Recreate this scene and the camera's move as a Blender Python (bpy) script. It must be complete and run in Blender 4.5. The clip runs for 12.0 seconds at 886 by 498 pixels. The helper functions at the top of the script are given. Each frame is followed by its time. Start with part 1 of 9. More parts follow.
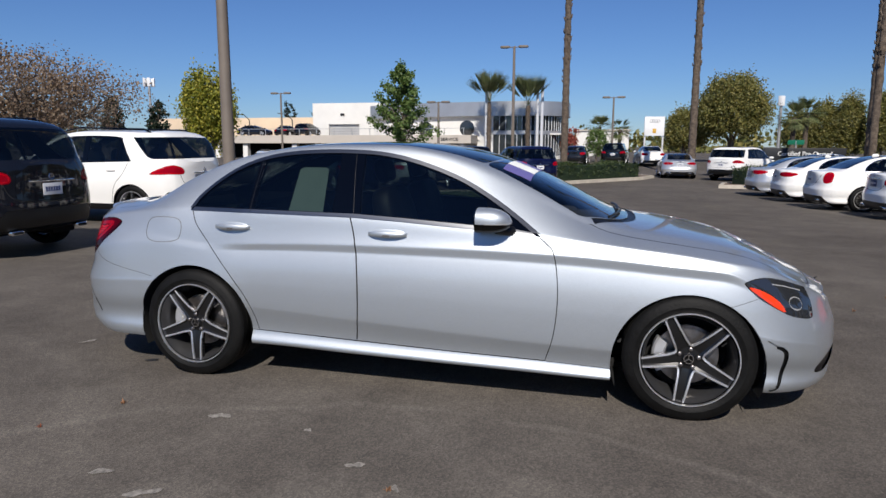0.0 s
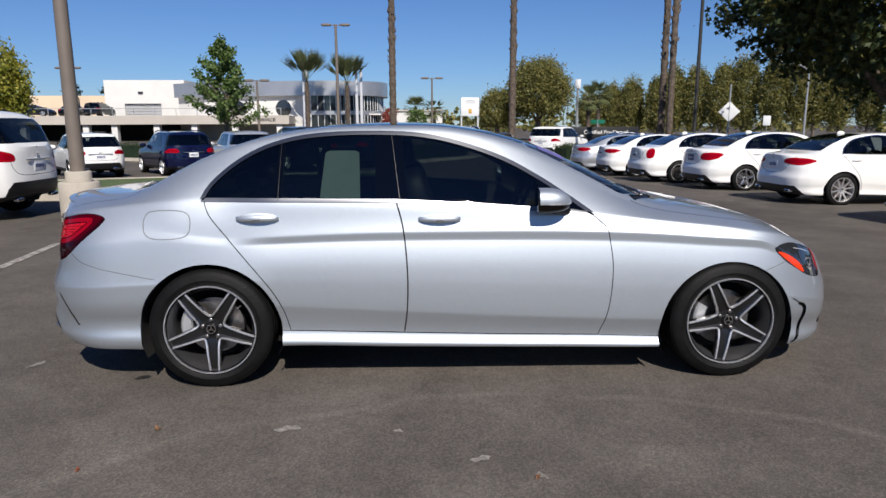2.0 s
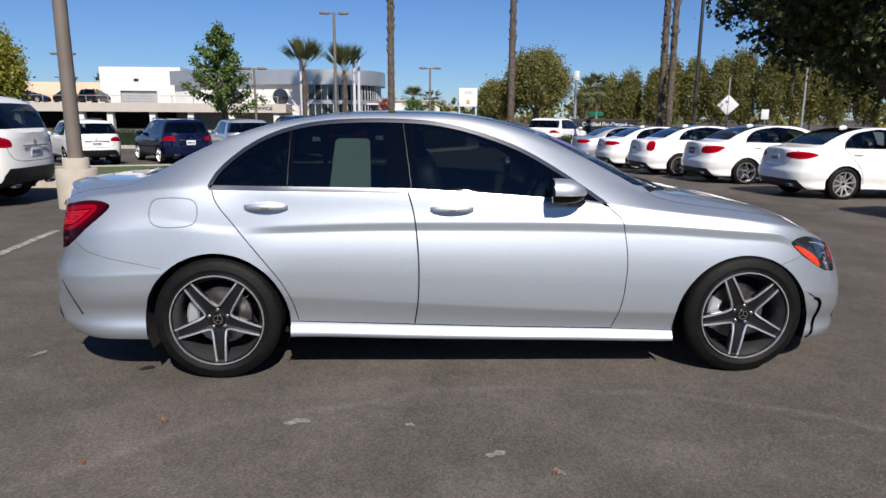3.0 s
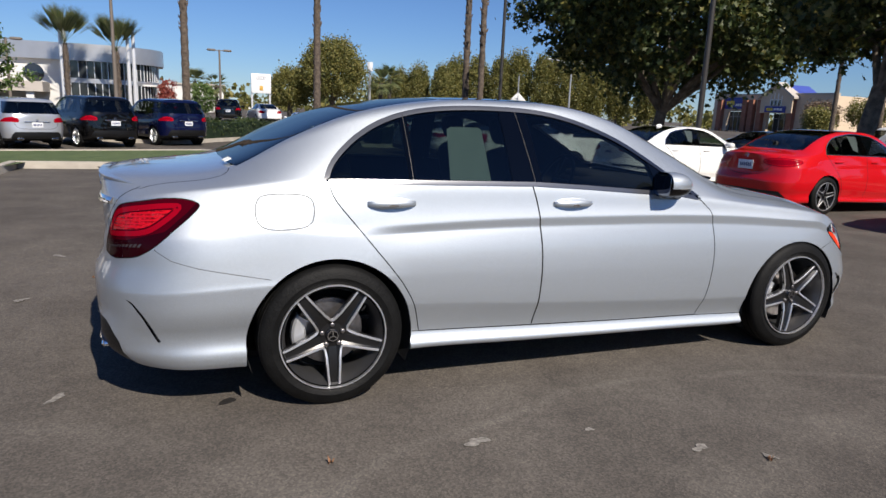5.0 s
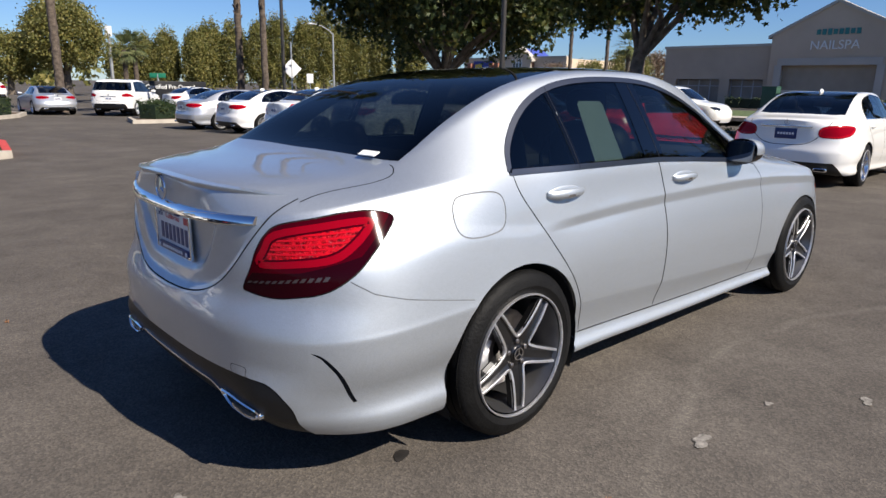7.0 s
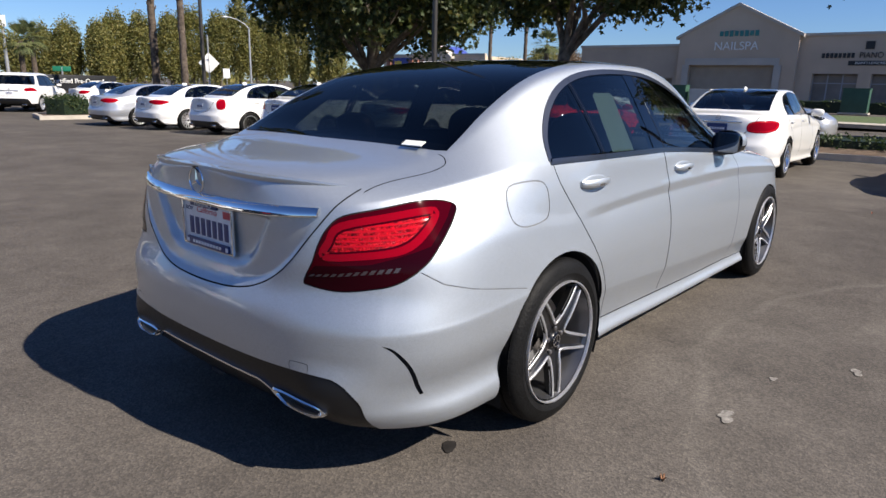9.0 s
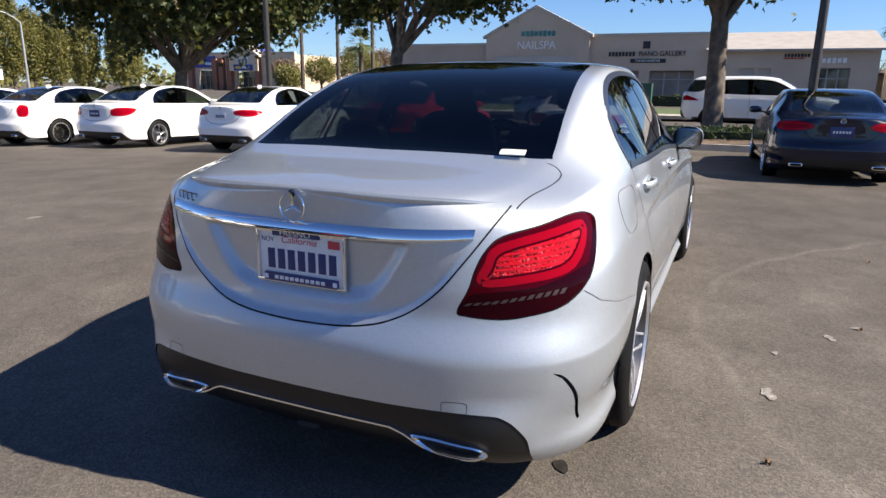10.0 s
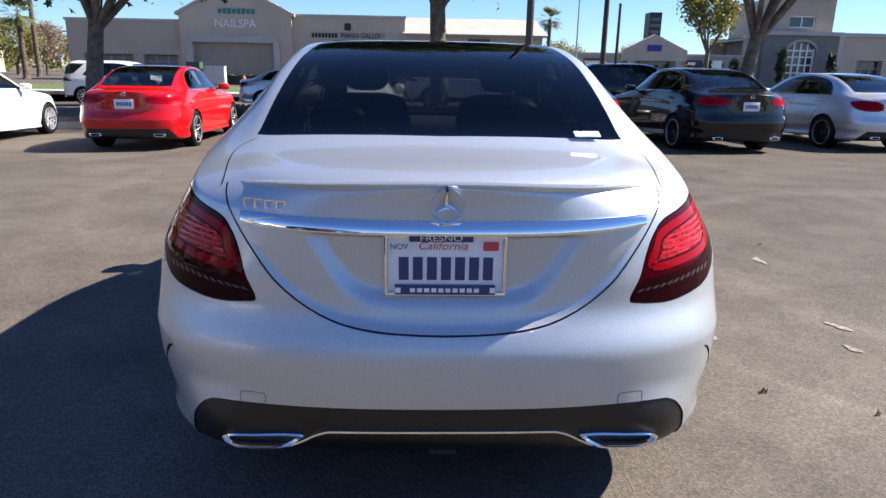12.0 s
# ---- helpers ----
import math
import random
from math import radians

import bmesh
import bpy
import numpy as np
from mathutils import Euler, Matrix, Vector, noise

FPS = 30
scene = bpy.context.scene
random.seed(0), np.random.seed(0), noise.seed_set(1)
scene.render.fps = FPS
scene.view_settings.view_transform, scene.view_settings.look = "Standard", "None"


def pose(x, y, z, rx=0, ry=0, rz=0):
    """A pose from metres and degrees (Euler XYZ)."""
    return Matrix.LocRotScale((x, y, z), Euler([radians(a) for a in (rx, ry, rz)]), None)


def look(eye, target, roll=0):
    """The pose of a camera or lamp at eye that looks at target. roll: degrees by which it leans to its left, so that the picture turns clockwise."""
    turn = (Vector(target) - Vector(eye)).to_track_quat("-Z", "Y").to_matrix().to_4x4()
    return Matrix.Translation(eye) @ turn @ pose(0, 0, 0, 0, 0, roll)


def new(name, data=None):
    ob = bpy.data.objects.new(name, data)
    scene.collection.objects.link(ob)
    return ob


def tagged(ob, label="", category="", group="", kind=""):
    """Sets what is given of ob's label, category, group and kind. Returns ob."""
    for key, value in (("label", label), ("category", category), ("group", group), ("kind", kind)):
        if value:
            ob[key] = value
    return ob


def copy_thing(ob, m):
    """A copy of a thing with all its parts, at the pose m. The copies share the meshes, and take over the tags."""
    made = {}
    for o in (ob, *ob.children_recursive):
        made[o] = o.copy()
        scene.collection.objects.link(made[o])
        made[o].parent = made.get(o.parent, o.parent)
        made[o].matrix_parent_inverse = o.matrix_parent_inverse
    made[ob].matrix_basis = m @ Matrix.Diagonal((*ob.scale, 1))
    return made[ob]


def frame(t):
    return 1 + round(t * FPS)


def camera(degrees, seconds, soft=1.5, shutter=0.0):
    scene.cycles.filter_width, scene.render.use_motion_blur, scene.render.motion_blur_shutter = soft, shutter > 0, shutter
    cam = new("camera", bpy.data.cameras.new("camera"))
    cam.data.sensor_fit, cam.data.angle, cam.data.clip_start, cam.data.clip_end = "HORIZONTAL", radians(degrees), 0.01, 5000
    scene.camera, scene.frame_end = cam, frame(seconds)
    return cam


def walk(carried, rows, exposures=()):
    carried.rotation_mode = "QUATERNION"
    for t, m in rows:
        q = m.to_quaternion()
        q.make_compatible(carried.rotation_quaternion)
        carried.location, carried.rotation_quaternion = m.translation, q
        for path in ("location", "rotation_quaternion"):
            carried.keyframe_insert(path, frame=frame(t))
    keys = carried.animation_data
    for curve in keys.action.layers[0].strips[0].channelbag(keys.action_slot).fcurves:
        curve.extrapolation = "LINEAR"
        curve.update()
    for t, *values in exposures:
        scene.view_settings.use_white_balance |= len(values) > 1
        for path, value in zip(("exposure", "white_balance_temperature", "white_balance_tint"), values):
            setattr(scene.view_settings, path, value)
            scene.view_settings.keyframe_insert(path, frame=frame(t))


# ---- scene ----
cam = camera(68.3, 12.0)
PATH = [
    (0, (0.968, -4.262, 1.399), (0.497, -2.344, 1.086), 0.1),
    (0.5, (0.42, -4.301, 1.39), (0.179, -2.341, 1.075), 0.4),
    (1, (-0.039, -4.373, 1.395), (-0.081, -2.4, 1.067), 0.3),
    (1.5, (-0.262, -4.358, 1.407), (-0.197, -2.39, 1.055), -0.2),
    (2, (-0.332, -4.295, 1.401), (-0.24, -2.332, 1.03), -0.2),
    (2.5, (-0.365, -4.261, 1.393), (-0.267, -2.303, 0.999), -0.0),
    (3, (-0.415, -4.227, 1.388), (-0.31, -2.27, 0.99), 0.4),
    (3.2, (-0.455, -4.205, 1.383), (-0.337, -2.249, 0.985), 0.6),
    (4.8, (-1.819, -3.746, 1.328), (-1.163, -1.905, 0.905), 2.7),
    (5, (-2.042, -3.641, 1.339), (-1.297, -1.831, 0.928), 2.4),
    (5.5, (-2.477, -3.284, 1.322), (-1.536, -1.571, 0.895), 2.0),
    (6, (-2.874, -2.927, 1.306), (-1.748, -1.335, 0.86), 1.6),
    (6.5, (-3.108, -2.592, 1.312), (-1.855, -1.106, 0.841), 1.2),
    (7, (-3.234, -2.372, 1.325), (-1.908, -0.956, 0.839), 1.0),
    (9, (-3.544, -2.051, 1.291), (-2.054, -0.81, 0.801), 1.4),
    (9.5, (-3.7, -1.641, 1.296), (-2.079, -0.577, 0.808), 1.3),
    (10, (-3.915, -1.143, 1.297), (-2.138, -0.364, 0.812), 0.7),
    (10.5, (-3.991, -0.628, 1.271), (-2.105, -0.17, 0.787), 0.3),
    (11, (-4.085, -0.183, 1.271), (-2.152, -0.023, 0.786), 0.5),
    (11.5, (-4.052, 0.023, 1.288), (-2.117, 0.008, 0.781), 0.8),
    (12, (-3.982, 0.065, 1.277), (-2.053, -0.004, 0.752), 1.0),
]
walk(cam, [(t, look(eye, target, roll)) for t, eye, target, roll in PATH],
     [(0, 0.02, 6400, 11), (1.5, 0.03, 6400, 11), (2.5, 0.15, 6420, 11), (5, 0.22, 6600, 11), (6.5, 0.48, 6700, 11), (7, 0.50, 6700, 11), (9, 0.58, 6650, 11.5), (9.5, 0.76, 6750, 11.5), (10, 1.0, 6900, 11.5), (10.5, 1.20, 6900, 12), (11, 1.30, 6880, 12.5), (12, 1.36, 6860, 12.5)])

# ---- light and air ----
SUN_TO = Vector((0.21, -1.10, 1.0)).normalized()
sun_elev = math.asin(SUN_TO.z)
sun_turn = math.atan2(SUN_TO.x, SUN_TO.y)
world = bpy.data.worlds.new("sky")
scene.world = world
world.use_nodes = True
wn = world.node_tree
sky = wn.nodes.new("ShaderNodeTexSky")
sky.sky_type, sky.sun_disc = "NISHITA", False
sky.sun_elevation, sky.sun_rotation = sun_elev, sun_turn
sky.air_density, sky.dust_density, sky.ozone_density = 1.0, 0.0, 4.5
tone = wn.nodes.new("ShaderNodeMix")
tone.data_type, tone.blend_type = "RGBA", "MULTIPLY"
tone.inputs["Factor"].default_value = 1.0
tone.inputs["B"].default_value = (0.685, 0.895, 1.26, 1)
wn.links.new(sky.outputs[0], tone.inputs["A"])
wn.links.new(tone.outputs["Result"], wn.nodes["Background"].inputs[0])
wn.nodes["Background"].inputs[1].default_value = 0.063
sun = new("sun", bpy.data.lights.new("sun", "SUN"))
sun.data.energy, sun.data.angle, sun.data.color = 5.4, radians(0.53), (1.0, 0.93, 0.83)
sun.matrix_world = look((0, -30, 30), Vector((0, -30, 30)) - SUN_TO)

# ---- materials ----
def mat(name, colour, rough=0.5, metal=0.0, coat=0.0, vary=0.0, scale=8.0, bump=0.0, bump_scale=60.0, spec=0.5, second=None, fine=0.0, fine_scale=200.0):
    """A principled material: base colour, broad variation, fine grain and relief at real-world size."""
    m = bpy.data.materials.new(name)
    m.use_nodes = True
    n, l = m.node_tree.nodes, m.node_tree.links
    b = n["Principled BSDF"]
    b.inputs["Base Color"].default_value = (*colour, 1)
    b.inputs["Roughness"].default_value = rough
    b.inputs["Metallic"].default_value = metal
    b.inputs["Coat Weight"].default_value = coat
    b.inputs["Coat Roughness"].default_value = 0.03
    b.inputs["Specular IOR Level"].default_value = spec
    if vary or fine or bump:
        tc = n.new("ShaderNodeTexCoord")
    if vary or fine:
        big = n.new("ShaderNodeTexNoise")
        big.inputs["Scale"].default_value, big.inputs["Detail"].default_value = scale, 5
        l.new(tc.outputs["Object"], big.inputs["Vector"])
        ramp = n.new("ShaderNodeValToRGB")
        lo = second or tuple(c * (1 - vary) for c in colour)
        hi = colour if second else tuple(min(1, c * (1 + vary)) for c in colour)
        ramp.color_ramp.elements[0].position, ramp.color_ramp.elements[1].position = 0.32, 0.68
        ramp.color_ramp.elements[0].color, ramp.color_ramp.elements[1].color = (*lo, 1), (*hi, 1)
        l.new(big.outputs["Fac"], ramp.inputs["Fac"])
        out = ramp.outputs["Color"]
        if fine:
            small = n.new("ShaderNodeTexNoise")
            small.inputs["Scale"].default_value, small.inputs["Detail"].default_value = fine_scale, 3
            l.new(tc.outputs["Object"], small.inputs["Vector"])
            mr = n.new("ShaderNodeMapRange")
            mr.inputs["From Min"].default_value, mr.inputs["From Max"].default_value = 0.3, 0.7
            mr.inputs["To Min"].default_value, mr.inputs["To Max"].default_value = 1 - fine, 1 + fine
            l.new(small.outputs["Fac"], mr.inputs["Value"])
            mul = n.new("ShaderNodeMix")
            mul.data_type, mul.blend_type = "RGBA", "MULTIPLY"
            mul.inputs["Factor"].default_value = 1
            l.new(out, mul.inputs["A"])
            l.new(mr.outputs["Result"], mul.inputs["B"])
            out = mul.outputs["Result"]
        l.new(out, b.inputs["Base Color"])
    if bump:
        bn = n.new("ShaderNodeTexNoise")
        bn.inputs["Scale"].default_value, bn.inputs["Detail"].default_value = bump_scale, 4
        l.new(tc.outputs["Object"], bn.inputs["Vector"])
        bp = n.new("ShaderNodeBump")
        bp.inputs["Strength"].default_value, bp.inputs["Distance"].default_value = bump, 0.01
        l.new(bn.outputs["Fac"], bp.inputs["Height"])
        l.new(bp.outputs["Normal"], b.inputs["Normal"])
    return m


def car_paint(name, colour, flake=0.0, metal=0.0, rough=0.35):
    """Car paint: pigment with metal flakes under a clear coat."""
    m = bpy.data.materials.new(name)
    m.use_nodes = True
    n, l = m.node_tree.nodes, m.node_tree.links
    b = n["Principled BSDF"]
    b.inputs["Base Color"].default_value = (*colour, 1)
    b.inputs["Metallic"].default_value = metal
    b.inputs["Roughness"].default_value = rough
    b.inputs["Coat Weight"].default_value = 1.0
    b.inputs["Specular IOR Level"].default_value = 0.5 if metal else 0.05
    b.inputs["Coat Roughness"].default_value = 0.02
    b.inputs["Coat IOR"].default_value = 1.5
    tc = n.new("ShaderNodeTexCoord")
    if flake:
        v = n.new("ShaderNodeTexVoronoi")
        v.inputs["Scale"].default_value = 900
        l.new(tc.outputs["Object"], v.inputs["Vector"])
        mr = n.new("ShaderNodeMapRange")
        mr.inputs["To Min"].default_value, mr.inputs["To Max"].default_value = 1 - flake, 1 + flake
        l.new(v.outputs["Color"], mr.inputs["Value"])
        mul = n.new("ShaderNodeMix")
        mul.data_type, mul.blend_type = "RGBA", "MULTIPLY"
        mul.inputs["Factor"].default_value = 1
        mul.inputs["A"].default_value = (*colour, 1)
        l.new(mr.outputs["Result"], mul.inputs["B"])
        l.new(mul.outputs["Result"], b.inputs["Base Color"])
    d = n.new("ShaderNodeTexNoise")
    d.inputs["Scale"].default_value, d.inputs["Detail"].default_value = 3, 6
    l.new(tc.outputs["Object"], d.inputs["Vector"])
    dr = n.new("ShaderNodeMapRange")
    dr.inputs["From Min"].default_value, dr.inputs["From Max"].default_value = 0.35, 0.75
    dr.inputs["To Min"].default_value, dr.inputs["To Max"].default_value = 0.015, 0.06
    l.new(d.outputs["Fac"], dr.inputs["Value"])
    l.new(dr.outputs["Result"], b.inputs["Coat Roughness"])
    return m


def tinted_glass(name, tint, gloss=1.0, rough=0.0):
    """A thin pane: tinted see-through glass with a Fresnel gloss."""
    m = bpy.data.materials.new(name)
    m.use_nodes = True
    n, l = m.node_tree.nodes, m.node_tree.links
    n.remove(n["Principled BSDF"])
    tr, gl, mx, lw = n.new("ShaderNodeBsdfTransparent"), n.new("ShaderNodeBsdfGlossy"), n.new("ShaderNodeMixShader"), n.new("ShaderNodeLayerWeight")
    lw.inputs["Blend"].default_value = 0.5
    up5, fr = n.new("ShaderNodeMath"), n.new("ShaderNodeMath")
    up5.operation, fr.operation = "POWER", "MULTIPLY_ADD"
    up5.inputs[1].default_value, fr.inputs[1].default_value, fr.inputs[2].default_value = 5.0, 0.95, 0.05
    l.new(lw.outputs["Facing"], up5.inputs[0])
    l.new(up5.outputs[0], fr.inputs[0])
    tr.inputs["Color"].default_value = (*tint, 1)
    gl.inputs["Color"].default_value = (gloss, gloss, gloss, 1)
    gl.inputs["Roughness"].default_value = rough
    l.new(fr.outputs[0], mx.inputs[0])
    l.new(tr.outputs[0], mx.inputs[1])
    l.new(gl.outputs[0], mx.inputs[2])
    l.new(mx.outputs[0], n["Material Output"].inputs["Surface"])
    return m


def asphalt_material():
    m = bpy.data.materials.new("asphalt")
    m.use_nodes = True
    n, l = m.node_tree.nodes, m.node_tree.links
    b = n["Principled BSDF"]
    b.inputs["Roughness"].default_value = 0.82
    b.inputs["Specular IOR Level"].default_value = 0.10
    tc = n.new("ShaderNodeTexCoord")

    def tex(scale, detail, rough=0.55, stretch=None):
        t = n.new("ShaderNodeTexNoise")
        t.inputs["Scale"].default_value, t.inputs["Detail"].default_value, t.inputs["Roughness"].default_value = scale, detail, rough
        if stretch:
            mp = n.new("ShaderNodeMapping")
            mp.inputs["Scale"].default_value = stretch
            mp.inputs["Rotation"].default_value = (0, 0, 0.35)
            l.new(tc.outputs["Object"], mp.inputs["Vector"])
            l.new(mp.outputs["Vector"], t.inputs["Vector"])
        else:
            l.new(tc.outputs["Object"], t.inputs["Vector"])
        return t.outputs["Fac"]

    def ramp(src, p0, c0, p1, c1):
        r = n.new("ShaderNodeValToRGB")
        r.color_ramp.elements[0].position, r.color_ramp.elements[0].color = p0, (*c0, 1)
        r.color_ramp.elements[1].position, r.color_ramp.elements[1].color = p1, (*c1, 1)
        l.new(src, r.inputs["Fac"])
        return r.outputs["Color"]

    def mix(kind, fac, a, c):
        x = n.new("ShaderNodeMix")
        x.data_type, x.blend_type = "RGBA", kind
        if isinstance(fac, float):
            x.inputs["Factor"].default_value = fac
        else:
            l.new(fac, x.inputs["Factor"])
        l.new(a, x.inputs["A"])
        if isinstance(c, tuple):
            x.inputs["B"].default_value = (*c, 1)
        else:
            l.new(c, x.inputs["B"])
        return x.outputs["Result"]

    def near(x, y, r, wide, strength):
        """A worn ring round a turning circle, broken up along its way."""
        d = n.new("ShaderNodeVectorMath")
        d.operation = "DISTANCE"
        d.inputs[1].default_value = (x, y, 0)
        wob, sway = n.new("ShaderNodeTexNoise"), n.new("ShaderNodeVectorMath")
        wob.inputs["Scale"].default_value, wob.inputs["Detail"].default_value = 0.55, 2
        sway.operation = "MULTIPLY_ADD"
        sway.inputs[1].default_value = (0.9, 0.9, 0)
        l.new(tc.outputs["Object"], wob.inputs["Vector"])
        l.new(wob.outputs["Color"], sway.inputs[0])
        l.new(tc.outputs["Object"], sway.inputs[2])
        l.new(sway.outputs[0], d.inputs[0])
        off, mag, fall = n.new("ShaderNodeMath"), n.new("ShaderNodeMath"), n.new("ShaderNodeMapRange")
        off.operation, mag.operation, off.inputs[1].default_value = "SUBTRACT", "ABSOLUTE", r
        fall.interpolation_type = "SMOOTHSTEP"
        fall.inputs["From Min"].default_value, fall.inputs["From Max"].default_value = 0, wide
        fall.inputs["To Min"].default_value, fall.inputs["To Max"].default_value = strength, 0
        l.new(d.outputs["Value"], off.inputs[0])
        l.new(off.outputs[0], mag.inputs[0])
        l.new(mag.outputs[0], fall.inputs["Value"])
        return fall.outputs["Result"]

    def span(axis, a, b):
        """A soft step along one axis, its edge frayed by noise."""
        sep, add, mr = n.new("ShaderNodeSeparateXYZ"), n.new("ShaderNodeMath"), n.new("ShaderNodeMapRange")
        l.new(tc.outputs["Object"], sep.inputs[0])
        add.operation, add.inputs[1].default_value = "MULTIPLY_ADD", 0.9
        l.new(tex(1.1, 4), add.inputs[0])
        l.new(sep.outputs[axis], add.inputs[2])
        mr.interpolation_type = "SMOOTHSTEP"
        mr.inputs["From Min"].default_value, mr.inputs["From Max"].default_value = a + 0.45, b + 0.45
        l.new(add.outputs[0], mr.inputs["Value"])
        return mr.outputs["Result"]

    base = ramp(tex(0.22, 5), 0.36, (0.087, 0.079, 0.072), 0.66, (0.113, 0.103, 0.094))
    scuff = ramp(tex(0.7, 8, 0.62, (1.0, 0.5, 1.0)), 0.52, (0, 0, 0), 0.78, (0.62, 0.62, 0.62))
    col = mix("MIX", scuff, base, (0.138, 0.126, 0.112))
    # a coarser, darker patch of surfacing
    patch = mix("MULTIPLY", 1.0, span("X", -1.5, 0.1), span("Y", -0.7, -1.3))
    col = mix("MULTIPLY", patch, col, (0.81, 0.81, 0.82))
    # broad dirty blotches
    soil = ramp(tex(1.5, 5, 0.6), 0.36, (0.88, 0.87, 0.86), 0.64, (1.20, 1.19, 1.17))
    col = mix("MULTIPLY", 0.9, col, soil)
    # pale tracks of turning wheels
    fray = ramp(tex(1.6, 6, 0.7), 0.36, (0, 0, 0), 0.66, (1, 1, 1))
    for x, y, r, wide, strength in ((0.55, -4.15, 3.52, 0.06, 0.50), (0.75, -4.45, 3.05, 0.26, 0.36), (-3.9, -4.1, 4.1, 0.16, 0.26), (4.1, -0.1, 4.2, 0.16, 0.24)):
        col = mix("MIX", mix("MULTIPLY", 1.0, fray, near(x, y, r, wide, strength)), col, (0.185, 0.170, 0.152))
    # aggregate: pale stones in dark binder
    v = n.new("ShaderNodeTexVoronoi")
    v.inputs["Scale"].default_value = 120
    l.new(tc.outputs["Object"], v.inputs["Vector"])
    stone = ramp(v.outputs["Color"], 0.25, (0.72, 0.72, 0.72), 0.95, (1.52, 1.47, 1.39))
    col = mix("MULTIPLY", 0.75, col, stone)
    blot = ramp(tex(9, 5, 0.7), 0.30, (0.87, 0.87, 0.87), 0.72, (1.14, 1.135, 1.12))
    col = mix("MULTIPLY", 0.8, col, blot)
    # loose pale crumbs and flecks of dirt
    cr = n.new("ShaderNodeTexVoronoi")
    cr.inputs["Scale"].default_value = 9
    l.new(tc.outputs["Object"], cr.inputs["Vector"])
    crumb = ramp(cr.outputs["Distance"], 0.022, (0.8, 0.8, 0.8), 0.045, (0, 0, 0))
    keep = ramp(tex(3.1, 3), 0.50, (0, 0, 0), 0.60, (1, 1, 1))
    col = mix("MIX", mix("MULTIPLY", 1.0, crumb, keep), col, (0.26, 0.24, 0.21))
    grit = ramp(tex(420, 2), 0.35, (0.7, 0.7, 0.7), 0.7, (1.3, 1.3, 1.3))
    col = mix("MULTIPLY", 0.6, col, grit)
    dark = ramp(tex(2.3, 4), 0.68, (0, 0, 0), 0.82, (0.35, 0.35, 0.35))
    col = mix("MIX", dark, col, (0.06, 0.055, 0.05))
    l.new(col, b.inputs["Base Color"])
    bp = n.new("ShaderNodeBump")
    bp.inputs["Strength"].default_value, bp.inputs["Distance"].default_value = 0.55, 0.004
    l.new(v.outputs["Distance"], bp.inputs["Height"])
    l.new(bp.outputs["Normal"], b.inputs["Normal"])
    return m


ASPHALT = asphalt_material()
SILVER = car_paint("silver_metallic_paint", (0.486, 0.526, 0.564), flake=0.22, metal=0.80, rough=0.51)
WHITE_PAINT = car_paint("white_car_paint", (0.80, 0.80, 0.78))
BLACK_PAINT = car_paint("black_car_paint", (0.003, 0.003, 0.0035))
NAVY_PAINT = car_paint("navy_car_paint", (0.003, 0.006, 0.022))
BLUE_PAINT = car_paint("blue_car_paint", (0.003, 0.005, 0.030))
RED_PAINT = car_paint("red_car_paint", (0.50, 0.006, 0.010))
GREY_PAINT = car_paint("grey_car_paint", (0.007, 0.008, 0.012))
PEARL_PAINT = car_paint("light_silver_car_paint", (0.55, 0.57, 0.60), metal=0.6, rough=0.35)
PRIVACY = tinted_glass("privacy_glass", (0.19, 0.24, 0.225), rough=0.012)
WINDSCREEN = tinted_glass("windscreen_glass", (0.72, 0.77, 0.76))
REAR_GLASS = tinted_glass("rear_window_glass", (0.12, 0.13, 0.14), gloss=0.55)
DARK_GLASS = tinted_glass("dark_car_glass", (0.28, 0.31, 0.31))
ROOF_GLASS = mat("roof_glass", (0.004, 0.005, 0.007), rough=0.03, spec=0.6)
RUBBER = mat("tyre_rubber", (0.005, 0.005, 0.005), rough=0.62, spec=0.18, vary=0.35, scale=14, bump=0.25, bump_scale=90)
BLACK_TRIM = mat("black_plastic_trim", (0.004, 0.004, 0.0045), rough=0.42, bump=0.15, bump_scale=400)
GLOSS_BLACK = mat("gloss_black_trim", (0.001, 0.001, 0.0012), rough=0.02)
SEAM = mat("shut_line", (0.016, 0.016, 0.017), rough=0.9)
CHROME = mat("chrome", (0.82, 0.83, 0.85), rough=0.06, metal=1.0)
SATIN = mat("satin_aluminium", (0.72, 0.73, 0.75), rough=0.22, metal=1.0)
GUNMETAL = mat("gunmetal_wheel_paint", (0.006, 0.006, 0.0065), rough=0.32, coat=0.25)
BARREL = mat("grey_rim_barrel", (0.16, 0.16, 0.165), rough=0.34, metal=0.85, fine=0.06)
MACHINED = mat("machined_spoke_face", (0.90, 0.90, 0.91), rough=0.44, metal=1.0, fine=0.10, fine_scale=400)
ALLOY = mat("machined_alloy", (0.86, 0.86, 0.87), rough=0.46, metal=1.0, fine=0.08, fine_scale=300)
DISC = mat("brake_disc_steel", (0.32, 0.30, 0.29), rough=0.38, metal=1.0, vary=0.2, scale=30)
CALIPER = mat("caliper_silver", (0.62, 0.63, 0.65), rough=0.4, metal=0.7)
LINER = mat("wheel_well_liner", (0.004, 0.004, 0.004), rough=0.95, bump=0.3, bump_scale=120)
CABIN = mat("cabin_fabric", (0.020, 0.020, 0.021), rough=0.85, bump=0.2, bump_scale=250)
LEATHER = mat("black_seat_leather", (0.018, 0.017, 0.017), rough=0.5, bump=0.2, bump_scale=180)
